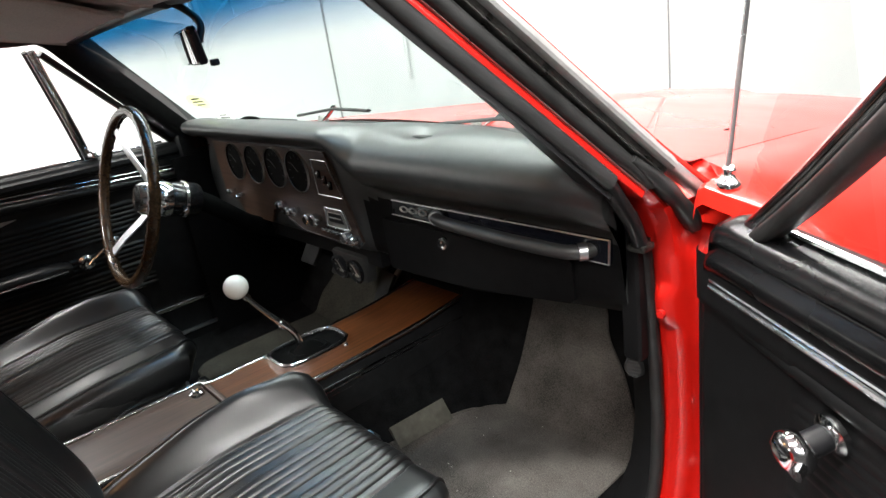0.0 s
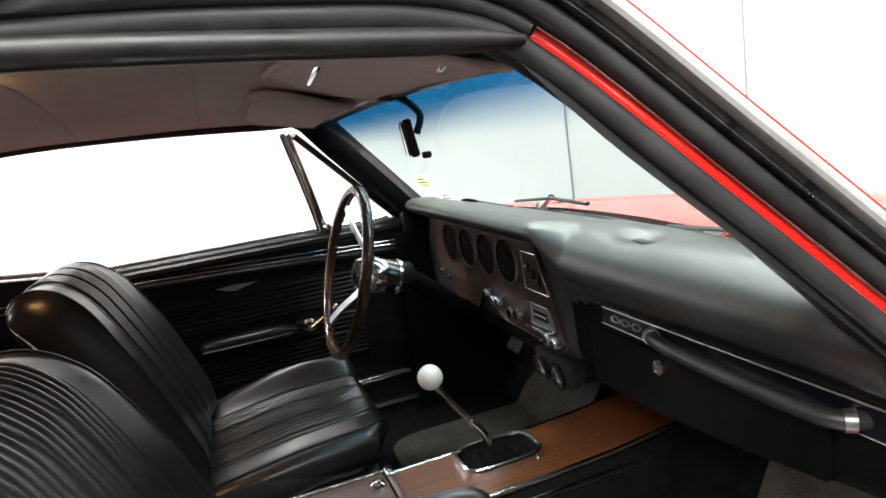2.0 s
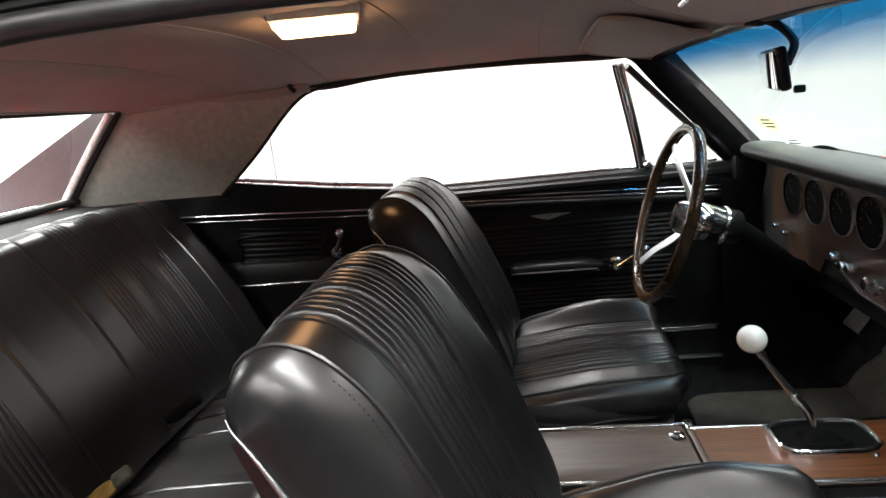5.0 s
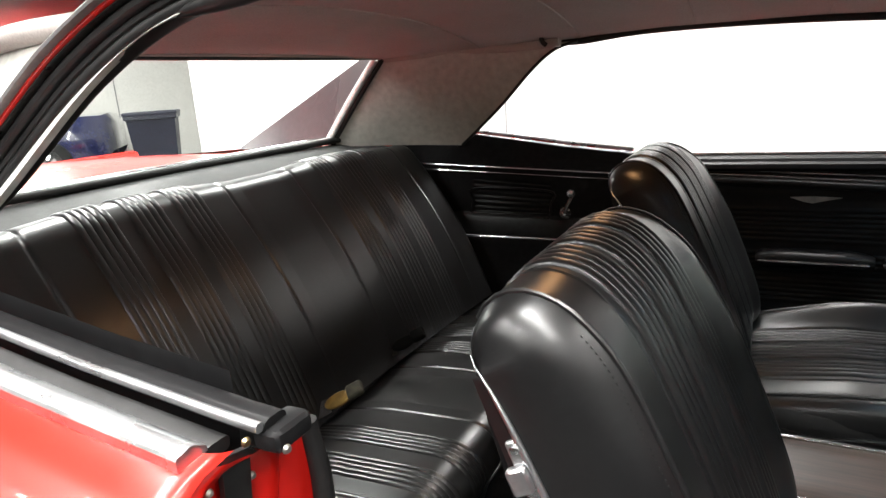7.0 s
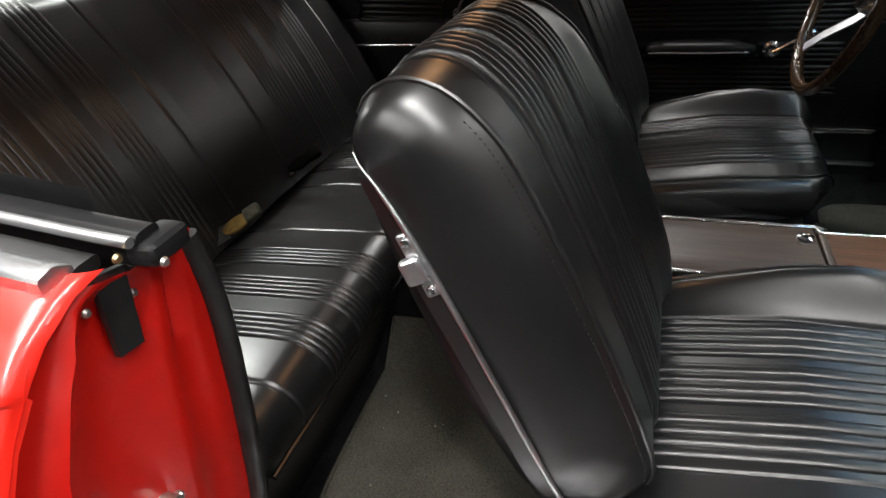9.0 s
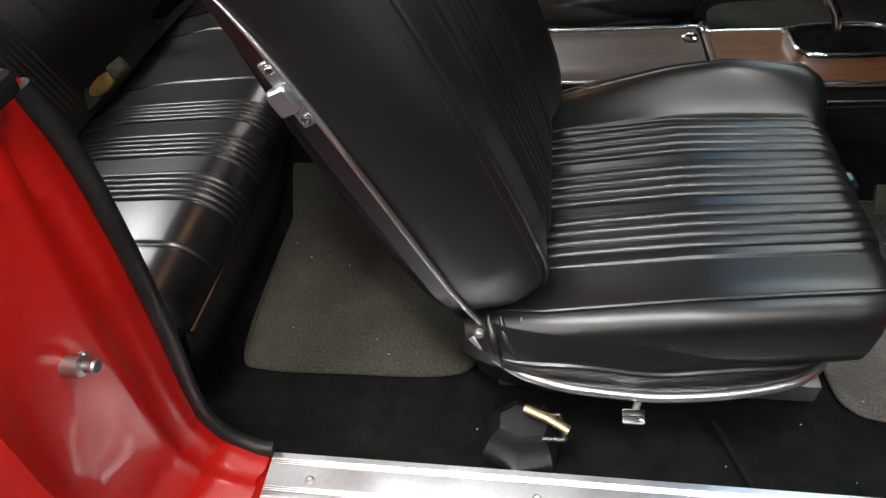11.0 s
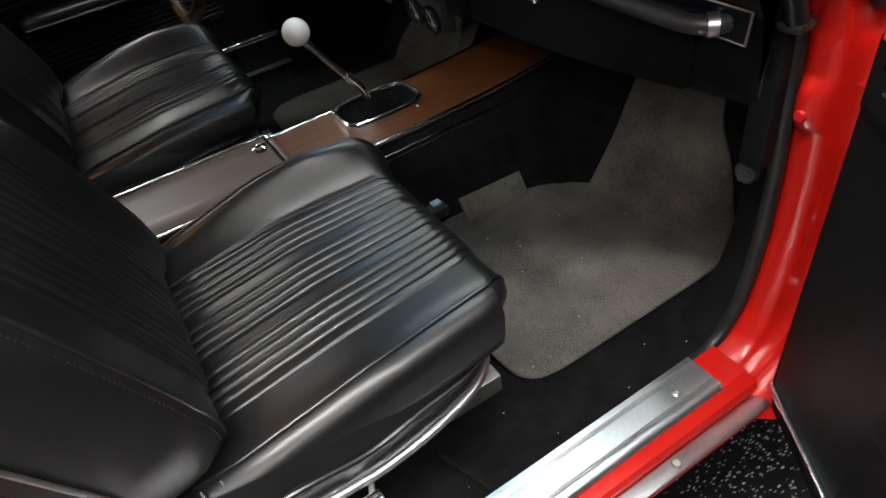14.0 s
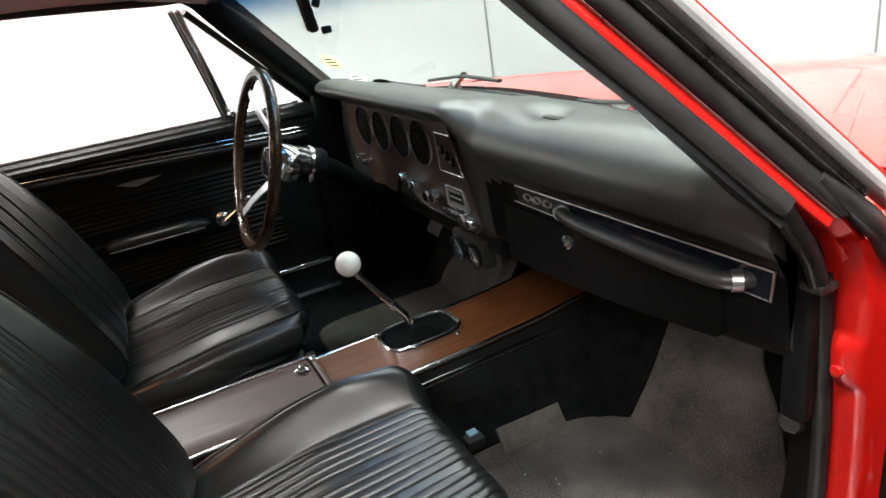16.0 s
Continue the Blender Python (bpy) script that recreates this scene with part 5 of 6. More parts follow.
    # vinyl gathered in folds beside the hinge
    for y0, lean_y, r in ((-.676, .012, .0060), (-.662, .030, .0045), (-.640, .052, .0040)):
        bm = bmesh.new()
        tube(bm, crv([(xc + s * .200, y0 - .006, .514), (xc + s * .219, y0, .498), (xc + s * .229, y0 + lean_y * .5, .476), (xc + s * .227, y0 + lean_y, .458)], 12), list(np.interp(np.linspace(0, 1, 13), [0, .35, 1], [.002, r, .0015])), 10)
        add("gathered_fold", bm, VINYL)
    # adjuster lever with a chrome knob
    bm = bmesh.new()
    tube(bm, [(xc + s * .20, -.50, .405), (xc + s * .235, -.512, .412), (xc + s * .252, -.518, .414)], .004, 8)
    add("adjuster_arm", bm, STEEL)
    bm = bmesh.new()
    rbox(bm, (xc + s * .258, -.520, .414), (.016, .026, .012), .004)
    add("adjuster_knob", bm, CHROME, "chrome adjuster knob")
    return th


bucket_seat(1, .385, "black pleated vinyl passenger bucket seat with chrome latch")
bucket_seat(-1, -.385, "black pleated vinyl driver's bucket seat").location.y -= .055


def back_seat():
    th = thing("back_seat", "black pleated vinyl rear bench seat", "car seat", (0, -1.3, .33))
    half = .640
    centres = [s * c for s in (-1, 1) for c in (.215, .315, .415)]
    xs = np.linspace(-.61, .61, 1401)

    def shape(x, pitch=.0140, height=.0036):
        seam = sum(.0022 * np.exp(-((x - q) / .004) ** 2) for q in (-.105, .105, .53, -.53))
        return ribs(x, centres, 5, pitch, height) - seam + .010 * (1 - np.clip(np.abs(np.abs(x) - .315) / .25, 0, 1) ** 2)

    lean = math.atan2(.235, .43)
    c, sn = math.cos(lean), math.sin(lean)

    def back(x, u, h):
        return (-.01 + x, -1.385 - u * sn + h * c - .03 * (1 - (x / .64) ** 2), .50 + u * c + h * sn)

    Lb = .478
    path = [(u, .02 + .021 * math.sin(math.pi * u / Lb)) for u in np.linspace(0, Lb, 20)] + [(Lb + .05 * math.sin(a), -.03 + .05 * math.cos(a)) for a in np.linspace(.15, math.pi * .9, 14)]
    core = [(min(max(u, .01), Lb), -.06) for u, h in path]
    fade = np.interp(np.linspace(0, 1, len(path)), [0, .2, .42, .92, 1], [.3, .45, 1, 1, .4])
    wide = np.interp(np.linspace(0, 1, len(path)), [0, .4, .8, 1], [1, 1, .985, .95])
    bm = bmesh.new()
    pad(bm, path, core, half, xs, lambda x, i: shape(x) * fade[i], back, .035, wide)
    own(part("backrest", bm, VINYL, None, angle=60), th)
    bm = bmesh.new()
    flat = [(y, float(np.interp(y, [-1.45, -1.3, -1.15], [.485, .512, .520]))) for y in np.linspace(-1.45, -1.12, 14)]
    arc = [(-1.12 + .055 * math.sin(a), .465 + .055 * math.cos(a)) for a in np.linspace(.12, math.pi * .6, 12)]
    path = flat + arc
    core = [(min(y, -1.11), .42) for y, z in path]
    fade = np.interp(np.linspace(0, 1, len(path)), [0, .1, .85, 1], [.4, 1, 1, .3])
    pad(bm, path, core, half - .03, xs, lambda x, i: shape(x, .0125, .0040) * fade[i], lambda x, y, z: (x - .01, y, z), .03)
    own(part("cushion", bm, VINYL, None, angle=60), th)
    bm = bmesh.new()
    tube(bm, [(x, -1.066, .448) for x in np.linspace(-.60, .58, 30)], .004, 8)
    own(part("cushion_welt", bm, VINYL), th)
    bm = bmesh.new()
    solid_sheet(bm, [[(x, -1.072 - .03 * v, .45 - .14 * v) for x in np.linspace(-.60, .585, 12)] for v in np.linspace(0, 1, 5)], (0, -.02, 0))
    own(part("valance", bm, VINYL, None, "black vinyl valance below the cushion"), th)


back_seat()


# ---- dashboard ----
DRIVER = [(.10, .925), (.06, .936), (.0, .948), (-.05, .955), (-.078, .951), (-.088, .940), (-.084, .928), (-.06, .912), (-.028, .905), (-.022, .80), (-.016, .705), (-.005, .690), (.04, .680)]
RIGHT = [(.10, .925), (.07, .938), (.03, .946), (-.02, .941), (-.050, .922), (-.066, .896), (-.066, .872), (-.050, .850), (-.022, .836), (-.004, .820), (.0, .775), (.0, .700), (.03, .640)]


def dash_profile(x):
    k = smooth_step(x, .078, .160)
    low = float(np.interp(x, [.10, .34, .52, .66], [.640, .648, .674, .690]))
    out = []
    edge = smooth_step(abs(x), .60, .70)
    for (ya, za), (yb, zb) in zip(DRIVER, RIGHT):
        y, z = ya + (yb - ya) * k, za + (zb - za) * k
        if za < .70 and x > .07:
            z = max(z, low + (.030 if zb > .65 else 0))
        if y > .05:
            y = min(y, .10 - .34 * x * x + .005)
        if z > .83:
            z -= .022 * edge * (1 if k > .5 else .6)
            y += .030 * edge if y < 0 else 0
        out.append((x, y, z))
    return out


dash = thing("dashboard", "black padded dashboard with walnut gauge panel and chrome trim", "dashboard", (0, 0, .8))


def dadd(nm, bm, mat, lab="", parent=None, **k):
    ob = part(nm, bm, mat, None, lab, **k)
    own(ob, parent or dash)
    return ob


bm = bmesh.new()
rows = []
for x in np.r_[-.702, -.70, np.linspace(-.69, .03, 40), np.linspace(.04, .30, 40), np.linspace(.32, .664, 24), .672, .674]:
    q = crv(dash_profile(x), 48)
    if x < -.701 or x > .673:
        m0 = q.mean(0)
        q = m0 + (q - m0) * .97
    q = [(a, b, c - (.017 * math.exp(-((a - .285) / .055) ** 2 - ((b - .004) / .030) ** 2) if c > .9 else 0)) for a, b, c in q]
    rows.append(q)
g = sheet(bm, rows)
bm.faces.new(g[0])
bm.faces.new(g[-1][::-1])
pad_top = dadd("padded_top", bm, PAD_VINYL, "black grained vinyl dash pad", angle=60)
# the fascia under the pad is dull black
pad_top.data.materials.append(DOOR_GRAIN)
for f in pad_top.data.polygons:
    if f.center.x > .10 and f.center.z < .806:
        f.material_index = 1
bm = bmesh.new()
rbox(bm, (.0, .17, .75), (1.30, .22, .18), .03)
dadd("dash_core", bm, MATT_BLACK)
bm = bmesh.new()
rbox(bm, (.675, .014, .745), (.030, .024, .230), .009, None, 3)
dadd("dash_end_panel", bm, DOOR_GRAIN, "black end panel of the dash")

# defroster slots and a speaker hollow on top of the pad
for x0, x1 in ((-.50, -.22),):
    bm = bmesh.new()
    rbox(bm, ((x0 + x1) / 2, .052 - .10 * ((x0 + x1) / 2) ** 2, .9405), (x1 - x0, .014, .004), .001)
    dadd("defroster_slot", bm, MATT_BLACK)

bm = bmesh.new()
rbox(bm, (.270, .006, .9285), (.095, .014, .006), .002, None)
dadd("speaker_slot", bm, MATT_BLACK)

# walnut panel
PY = -.031
bm = bmesh.new()
outline = [(-.565, .896), (.000, .896), (.020, .86), (.052, .78), (.075, .712), (.060, .700), (-.16, .705), (-.255, .738), (-.275, .742), (-.30, .735), (-.325, .70), (-.47, .70), (-.50, .735), (-.565, .75)]
plate(bm, [(x, PY + (.9 - z) * .035, z) for x, z in outline], (0, .008, 0))
dadd("gauge_panel", bm, WALNUT, "walnut-grained gauge panel", smooth=False)
bm = bmesh.new()
tube(bm, [(x, PY + (.9 - z) * .035 - .001, z) for x, z in [(.075, .712), (.060, .699), (-.16, .704), (-.255, .737)]], .0028, 6)
dadd("panel_trim", bm, CHROME)

for x in (-.445, -.336, -.227, -.124):
    z = .847
    m = aim((x, PY + .002, z), (0, -1, -.03))
    bm = bmesh.new()
    turned(bm, [(.0458, -.002), (.0460, .004), (.0466, .0055), (.0473, .004), (.0475, -.002)], m, 48)
    bz = dadd("gauge_bezel", bm, STEEL, "thin metal gauge ring")
    bm = bmesh.new()
    turned(bm, [(.0, .0005), (.0458, .0005), (.0458, .0035)], m, 48)
    dadd("gauge_face", bm, WELL_BLACK, parent=bz)
    bm = bmesh.new()
    for k in range(9):
        a = math.radians(210 - k * 30)
        rbox(bm, (0, .034, .001), (.0012, .006, .0008), 0, m @ Matrix.Rotation(a - math.pi / 2, 4, "Z"))
    rbox(bm, (0, .013, .0015), (.0016, .030, .0008), 0, m @ Matrix.Rotation(.9, 4, "Z"))
    dadd("gauge_needle", bm, GAUGE_MARK, parent=bz, smooth=False)

# heater controls
bm = bmesh.new()
hx, hz = -.014, .842
for p0, p1 in (((-.052, .878), (.008, .878)), ((-.052, .803), (.040, .803)), ((-.052, .803), (-.052, .878)), ((.008, .878), (.040, .803))):
    tube(bm, [(p0[0], PY - .002 + (.9 - p0[1]) * .035, p0[1]), (p1[0], PY - .002 + (.9 - p1[1]) * .035, p1[1])], .0012, 6)
hf = dadd("heater_frame", bm, CHROME)
bm = bmesh.new()
plate(bm, [(x, PY - .001 + (.9 - z) * .035, z) for x, z in ((-.046, .872), (.004, .872), (.032, .809), (-.046, .809))], (0, .004, 0))
dadd("heater_plate", bm, WALNUT, parent=hf, smooth=False)
for x, z in ((-.028, .848), (-.008, .838), (.010, .828)):
    bm = bmesh.new()
    rbox(bm, (x, PY - .003, z), (.009, .006, .018), .002)
    sl = dadd("heater_slider", bm, BLACK_PAINT, parent=hf)
    bm = bmesh.new()
    rbox(bm, (x + .001, PY - .007, z + .002), (.007, .005, .006), .0015)
    own(part("slider_tip", bm, CHROME), sl)

# radio
bm = bmesh.new()
for p0, p1 in (((-.038, .776), (.030, .776)), ((-.038, .735), (.046, .735)), ((-.038, .735), (-.038, .776)), ((.030, .776), (.046, .735))):
    tube(bm, [(p0[0], PY + .0, p0[1]), (p1[0], PY + .001, p1[1])], .0024, 6)
rb = dadd("radio_bezel", bm, CHROME)
bm = bmesh.new()
plate(bm, [(x, PY + .001, z) for x, z in ((-.036, .774), (.029, .774), (.044, .737), (-.036, .737))], (0, .005, 0))
dadd("radio_face", bm, STEEL, "dull silver radio face", parent=rb, smooth=False)
bm = bmesh.new()
plate(bm, [(x, PY - .001, z) for x, z in ((-.026, .766), (.022, .766), (.030, .747), (-.026, .747))], (0, .003, 0))
dadd("radio_dial", bm, GAUGE_BLACK, "dark glass radio dial", parent=rb, smooth=False)
bm = bmesh.new()
rbox(bm, (.0, PY - .0015, .7565), (.044, .001, .0022), 0)
dadd("dial_scale", bm, AUX_MARK, parent=rb, smooth=False)
for k in range(5):
    bm = bmesh.new()
    rbox(bm, (-.046 + k * .0165, PY - .003, .728 - k * .0005), (.012, .014, .006), .0015)
    dadd("radio_button", bm, CHROME, parent=rb)


def knob(x, z, r, d, mat=CHROME):
    bm = bmesh.new()
    turned(bm, [(0, d), (r * .75, d), (r, d * .82), (r, d * .35), (r * .65, d * .3), (r * .6, 0)], aim((x, PY + (.9 - z) * .035, z), (0, -1, 0)), 16)
    dadd("dash_knob", bm, mat, "chrome dash knob")


for x, z, r in ((-.225, .762, .009), (-.190, .752, .010), (-.165, .754, .010), (-.105, .742, .013), (-.075, .745, .014), (.040, .722, .013), (.066, .722, .011), (-.505, .765, .007), (-.455, .758, .007)):
    knob(x, z, r, .024)

# passenger side: trim plate with a plain bar emblem, grab handle, glove box
bm = bmesh.new()
plate(bm, [(x, -.009, z) for x, z in ((.176, .783), (.655, .776), (.658, .811), (.181, .811))], (0, .008, 0))
plq = dadd("trim_plate", bm, NAVY_PLATE, "dark glossy trim plate with chrome edges", smooth=False)
bm = bmesh.new()
tube(bm, [(.176, -.010, .783), (.655, -.010, .776)], .0010, 6)
tube(bm, [(.655, -.010, .776), (.658, -.010, .811)], .0016, 6)
tube(bm, [(.181, -.010, .811), (.658, -.010, .811)], .0012, 6)
dadd("plate_edge", bm, STEEL, parent=plq)
for x in (.215, .240, .268):
    bm = bmesh.new()
    turned(bm, [(.0065, -.001), (.0085, .0015), (.0105, .0015), (.0115, -.001)], aim((x, -.010, .797), (0, -1, 0)) @ Matrix.Diagonal((1.1, .55, 1, 1)), 20)
    dadd("plate_emblem", bm, STEEL, "plain metal emblem shape", parent=plq)
bm = bmesh.new()
hp = crv([(.304, -.004, .797), (.312, -.017, .797), (.345, -.028, .797), (.40, -.033, .796), (.50, -.034, .793), (.58, -.032, .792), (.606, -.029, .792), (.622, -.018, .792), (.628, -.004, .792)], 30)
tube(bm, hp, .0105, 14)
gh = dadd("grab_handle", bm, PAD_VINYL, "padded black grab handle")
for a, b in ((1, 2), (28, 29)):
    bm = bmesh.new()
    tube(bm, [hp[a], hp[b]], .0125, 16)
    dadd("handle_collar", bm, ALUMINIUM, "chrome handle collar", parent=gh)
bm = bmesh.new()
plate(bm, [(.135, -.007, .764), (.139, -.007, .768), (.586, -.007, .768), (.590, -.007, .764), (.590, -.007, .706), (.582, -.007, .700), (.46, -.007, .684), (.30, -.007, .670), (.143, -.007, .666), (.135, -.007, .674)], (0, .012, 0))
gb = dadd("glove_box_door", bm, DOOR_GRAIN, "black glove box door")
bm = bmesh.new()
turned(bm, [(0, .010), (.004, .010), (.006, .011), (.011, .010), (.0125, .006), (.0125, 0)], aim((.319, -.007, .750), (0, -1, 0)), 24)
dadd("glove_box_lock", bm, CHROME, "round chrome glove box lock", parent=gb)
bm = bmesh.new()
solid_sheet(bm, [[(x, -.004, z) for x in np.linspace(-.65, .10, 6)] for z in np.linspace(.70, .655, 4)], (0, .05, 0))
dadd("lower_panel", bm, DOOR_VINYL)

# twin add-on gauges below the dash
th = thing("auxiliary_gauges", "pair of small round gauges in a black bracket under the dash", "gauge", (.0, -.01, .63))
bm = bmesh.new()
rbox(bm, (-.012, -.002, .642), (.125, .03, .060), .008)
own(part("bracket", bm, MATT_BLACK), th)
for x in (-.043, .018):
    m = aim((x, -.019, .636), (0, -1, -.12))
    bm = bmesh.new()
    turned(bm, [(.026, -.004), (.0275, .004), (.024, .006), (.0235, 0)], m, 30)
    own(part("bezel", bm, BLACK_PAINT), th)
    bm = bmesh.new()
    turned(bm, [(0, .0005), (.024, .0005), (.024, .003)], m, 30)
    own(part("face", bm, GAUGE_BLACK), th)
    bm = bmesh.new()
    for k in range(7):
        rbox(bm, (0, .018, .001), (.0014, .006, .001), 0, m @ Matrix.Rotation(math.radians(-120 + 40 * k), 4, "Z"))
    rbox(bm, (0, .004, .0015), (.002, .026, .001), 0, m @ Matrix.Rotation(.5, 4, "Z"))
    rbox(bm, (0, -.010, .001), (.014, .006, .001), 0, m)
    own(part("markings", bm, AUX_MARK, smooth=False), th)

# ---- steering ----
WC = Vector((-.392, -.316, .838))
axis = Vector((0, -.955, .297))
WM = aim(WC, axis)
wheel = thing("steering_wheel", "dark wood-rimmed steering wheel with three metal spokes", "steering wheel", WC)
bm = bmesh.new()
R0 = .190
rows = []
for a in np.linspace(0, 2 * math.pi, 96, endpoint=False):
    rad = .0115 + .0012 * abs(math.sin(a * 24))
    rows.append([tuple(WM @ Vector(((R0 + rad * math.cos(b)) * math.cos(a), (R0 + rad * math.cos(b)) * math.sin(a), rad * math.sin(b) * 1.05))) for b in np.linspace(0, 2 * math.pi, 12, endpoint=False)])
sheet(bm, rows, close=True, loop=True)
own(part("rim", bm, WHEEL_WOOD, None, "dark brown wood rim with finger grips"), wheel)
for deg in (126, 232, 352):
    a = math.radians(deg)
    bm = bmesh.new()
    pts = [WM @ Vector((r * math.cos(a), r * math.sin(a), h)) for r, h in ((.035, -.055), (.07, -.045), (.13, -.018), (.183, -.002))]
    sweep(bm, [tuple(p) for p in pts], round_prof(-.011, .011, -.0025, .0025, .4), tuple(WM.to_3x3() @ Vector((-math.sin(a), math.cos(a), 0))))
    own(part("spoke", bm, ALUMINIUM, None, "brushed metal spoke"), wheel)
bm = bmesh.new()
turned(bm, [(0, -.018), (.030, -.020), (.036, -.030), (.038, -.055), (.042, -.060), (.043, -.076), (.040, -.09)], WM, 32)
own(part("hub", bm, CHROME, None, "chrome wheel hub"), wheel)
column = thing("steering_column", "dark steering column with chrome collar and stalk", "steering column", (-.39, -.1, .77))
bm = bmesh.new()
turned(bm, [(.036, -.086), (.040, -.094), (.040, -.150), (.035, -.158), (.024, -.160)], WM, 28)
own(part("jacket", bm, BLACK_PAINT), column)
bm = bmesh.new()
tube(bm, [WM @ Vector((0, 0, -.150)), WM @ Vector((0, -.010, -.185)), (-.392, -.06, .700), (-.392, .05, .640)], [.024, .023, .022, .022], 20)
own(part("lower_tube", bm, WELL_BLACK), column)
bm = bmesh.new()
turned(bm, [(.0415, -.118), (.0435, -.119), (.0435, -.125), (.0415, -.126)], WM, 28)
own(part("collar", bm, CHROME), column)
bm = bmesh.new()
p0 = WM @ Vector((-.03, -.01, -.11))
p1 = WM @ Vector((-.145, -.03, -.075))
tube(bm, [p0, (p0 + p1) / 2, p1], [.004, .0035, .0045], 8)
own(part("indicator_stalk", bm, CHROME), column)
bm = bmesh.new()
p0 = WM @ Vector((.04, -.02, -.115))
turned(bm, [(0, .012), (.005, .012), (.007, .006), (.007, 0)], aim(p0, WM.to_3x3() @ Vector((1, -.2, 0))), 12)
own(part("hazard_knob", bm, CHROME), column)

# ---- console ----
console = thing("console", "walnut-topped centre console with chrome edging", "console", (.02, -.3, .42))


def cadd(nm, bm, mat, lab="", **k):
    return own(part(nm, bm, mat, None, lab, **k), console)


X0, X1 = -.068, .106


def con_z(y):
    return float(np.interp(y, [-.70, -.37, -.12, .05, .20], [.497, .500, .500, .505, .520]))


bm = bmesh.new()
rows = []
for y in np.linspace(-.72, .20, 24):
    z = con_z(y) - .012
    rows.append([(X0 - .022, y, .36), (X0 - .012, y, z - .03), (X0 - .002, y, z), (X1 + .002, y, z), (X1 + .012, y, z - .03), (X1 + .022, y, .36)])
g = sheet(bm, rows)
bm.faces.new(g[0])
bm.faces.new(g[-1][::-1])
cadd("console_body", bm, DOOR_VINYL, "black console side", angle=30)
bm = bmesh.new()
solid_sheet(bm, [[(x, y, con_z(y)) for x in np.linspace(X0 + .004, X1 - .004, 6)] for y in np.linspace(-.352, .20, 14)], (0, 0, -.011))
cadd("wood_plate", bm, WALNUT_WARM, "satin walnut front plate", angle=30)
bm = bmesh.new()
rows = [[(x, y, .514 - .006 * (abs(x - .019) > .08)) for x in np.linspace(X0 + .004, X1 - .004, 8)] for y in np.linspace(-.71, -.372, 8)]
solid_sheet(bm, rows, (0, 0, -.016))
cadd("storage_lid", bm, WALNUT_LONG, "walnut storage lid", angle=30)
bm = bmesh.new()
for x in (X0, X1):
    sweep(bm, [(x, y, con_z(y) - .001) for y in np.linspace(-.352, .20, 14)], round_prof(-.0042, .0042, -.004, .004, .6), (1, 0, 0))
cadd("front_edge_trim", bm, CHROME, "chrome edge strip")
bm = bmesh.new()
for x in (X0, X1):
    sweep(bm, [(x, y, .508) for y in np.linspace(-.71, -.36, 8)], round_prof(-.0042, .0042, -.005, .005, .6), (1, 0, 0))
cadd("lid_edge_trim", bm, CHROME, "chrome edge strip")
bm = bmesh.new()
sweep(bm, [(x, -.362, .511) for x in np.linspace(X0, X1, 4)], round_prof(-.006, .006, -.006, .006, .5), (0, 1, 0))
cadd("lid_front_trim", bm, WALNUT_LONG)
bm = bmesh.new()
rbox(bm, (X0 + .018, -.360, .514), (.036, .016, .012), .003)
cadd("lid_corner_trim", bm, CHROME, "bright lid corner trim")
bm = bmesh.new()
for k in range(3):
    tube(bm, [(X1 + .010, y, .474 - k * .010) for y in np.linspace(-.70, .18, 6)], .0025, 6)
cadd("side_ribs", bm, CHROME)
bm = bmesh.new()
turned(bm, [(0, .008), (.006, .008), (.008, .010), (.013, .008), (.0155, .002), (.0155, -.002)], pose(-.014, -.390, .513), 26)
cadd("lid_lock", bm, CHROME, "round chrome lid lock")
bm = bmesh.new()
rbox(bm, (-.014, -.390, .5225), (.002, .012, .002), 0)
cadd("lock_slot", bm, GAUGE_BLACK, smooth=False)
# shifter well
SX, SY, SZ = -.008, -.152, con_z(-.15)
mS = pose(SX, SY, SZ)
bm = bmesh.new()
def well_ring(r, h, ax=.054, ay=.084, n=56):
    """A rounded rectangle round the lever, scaled by r, at height h over the plate."""
    return [(SX + ax * r * math.copysign(abs(math.cos(t)) ** .5, math.cos(t)), SY + ay * r * math.copysign(abs(math.sin(t)) ** .5, math.sin(t)), SZ + h)
            for t in np.linspace(0, 2 * math.pi, n, endpoint=False)]


sheet(bm, [well_ring(r, h) for r, h in ((.87, .004), (.875, .010), (.90, .0135), (.94, .0145), (.98, .012), (1.0, .006), (1.005, 0))], close=True)
cadd("shifter_bezel", bm, CHROME, "rounded chrome shifter bezel")
bm = bmesh.new()
g = sheet(bm, [well_ring(r, h) for r, h in ((.885, .009), (.84, .005), (.70, .0025), (.52, .004), (.46, .009), (.36, .006), (.28, .013), (.16, .020), (.10, .022))], close=True)
bm.faces.new(g[-1])
cadd("shifter_boot", bm, WELL_BLACK, "sunken black rubber shifter boot")
for x, y in ((SX - .05, SY - .075), (SX + .05, SY + .06)):
    bm = bmesh.new()
    turned(bm, [(0, .005), (.004, .005), (.006, .001)], pose(x, y, SZ), 10)
    cadd("bezel_screw", bm, CHROME)

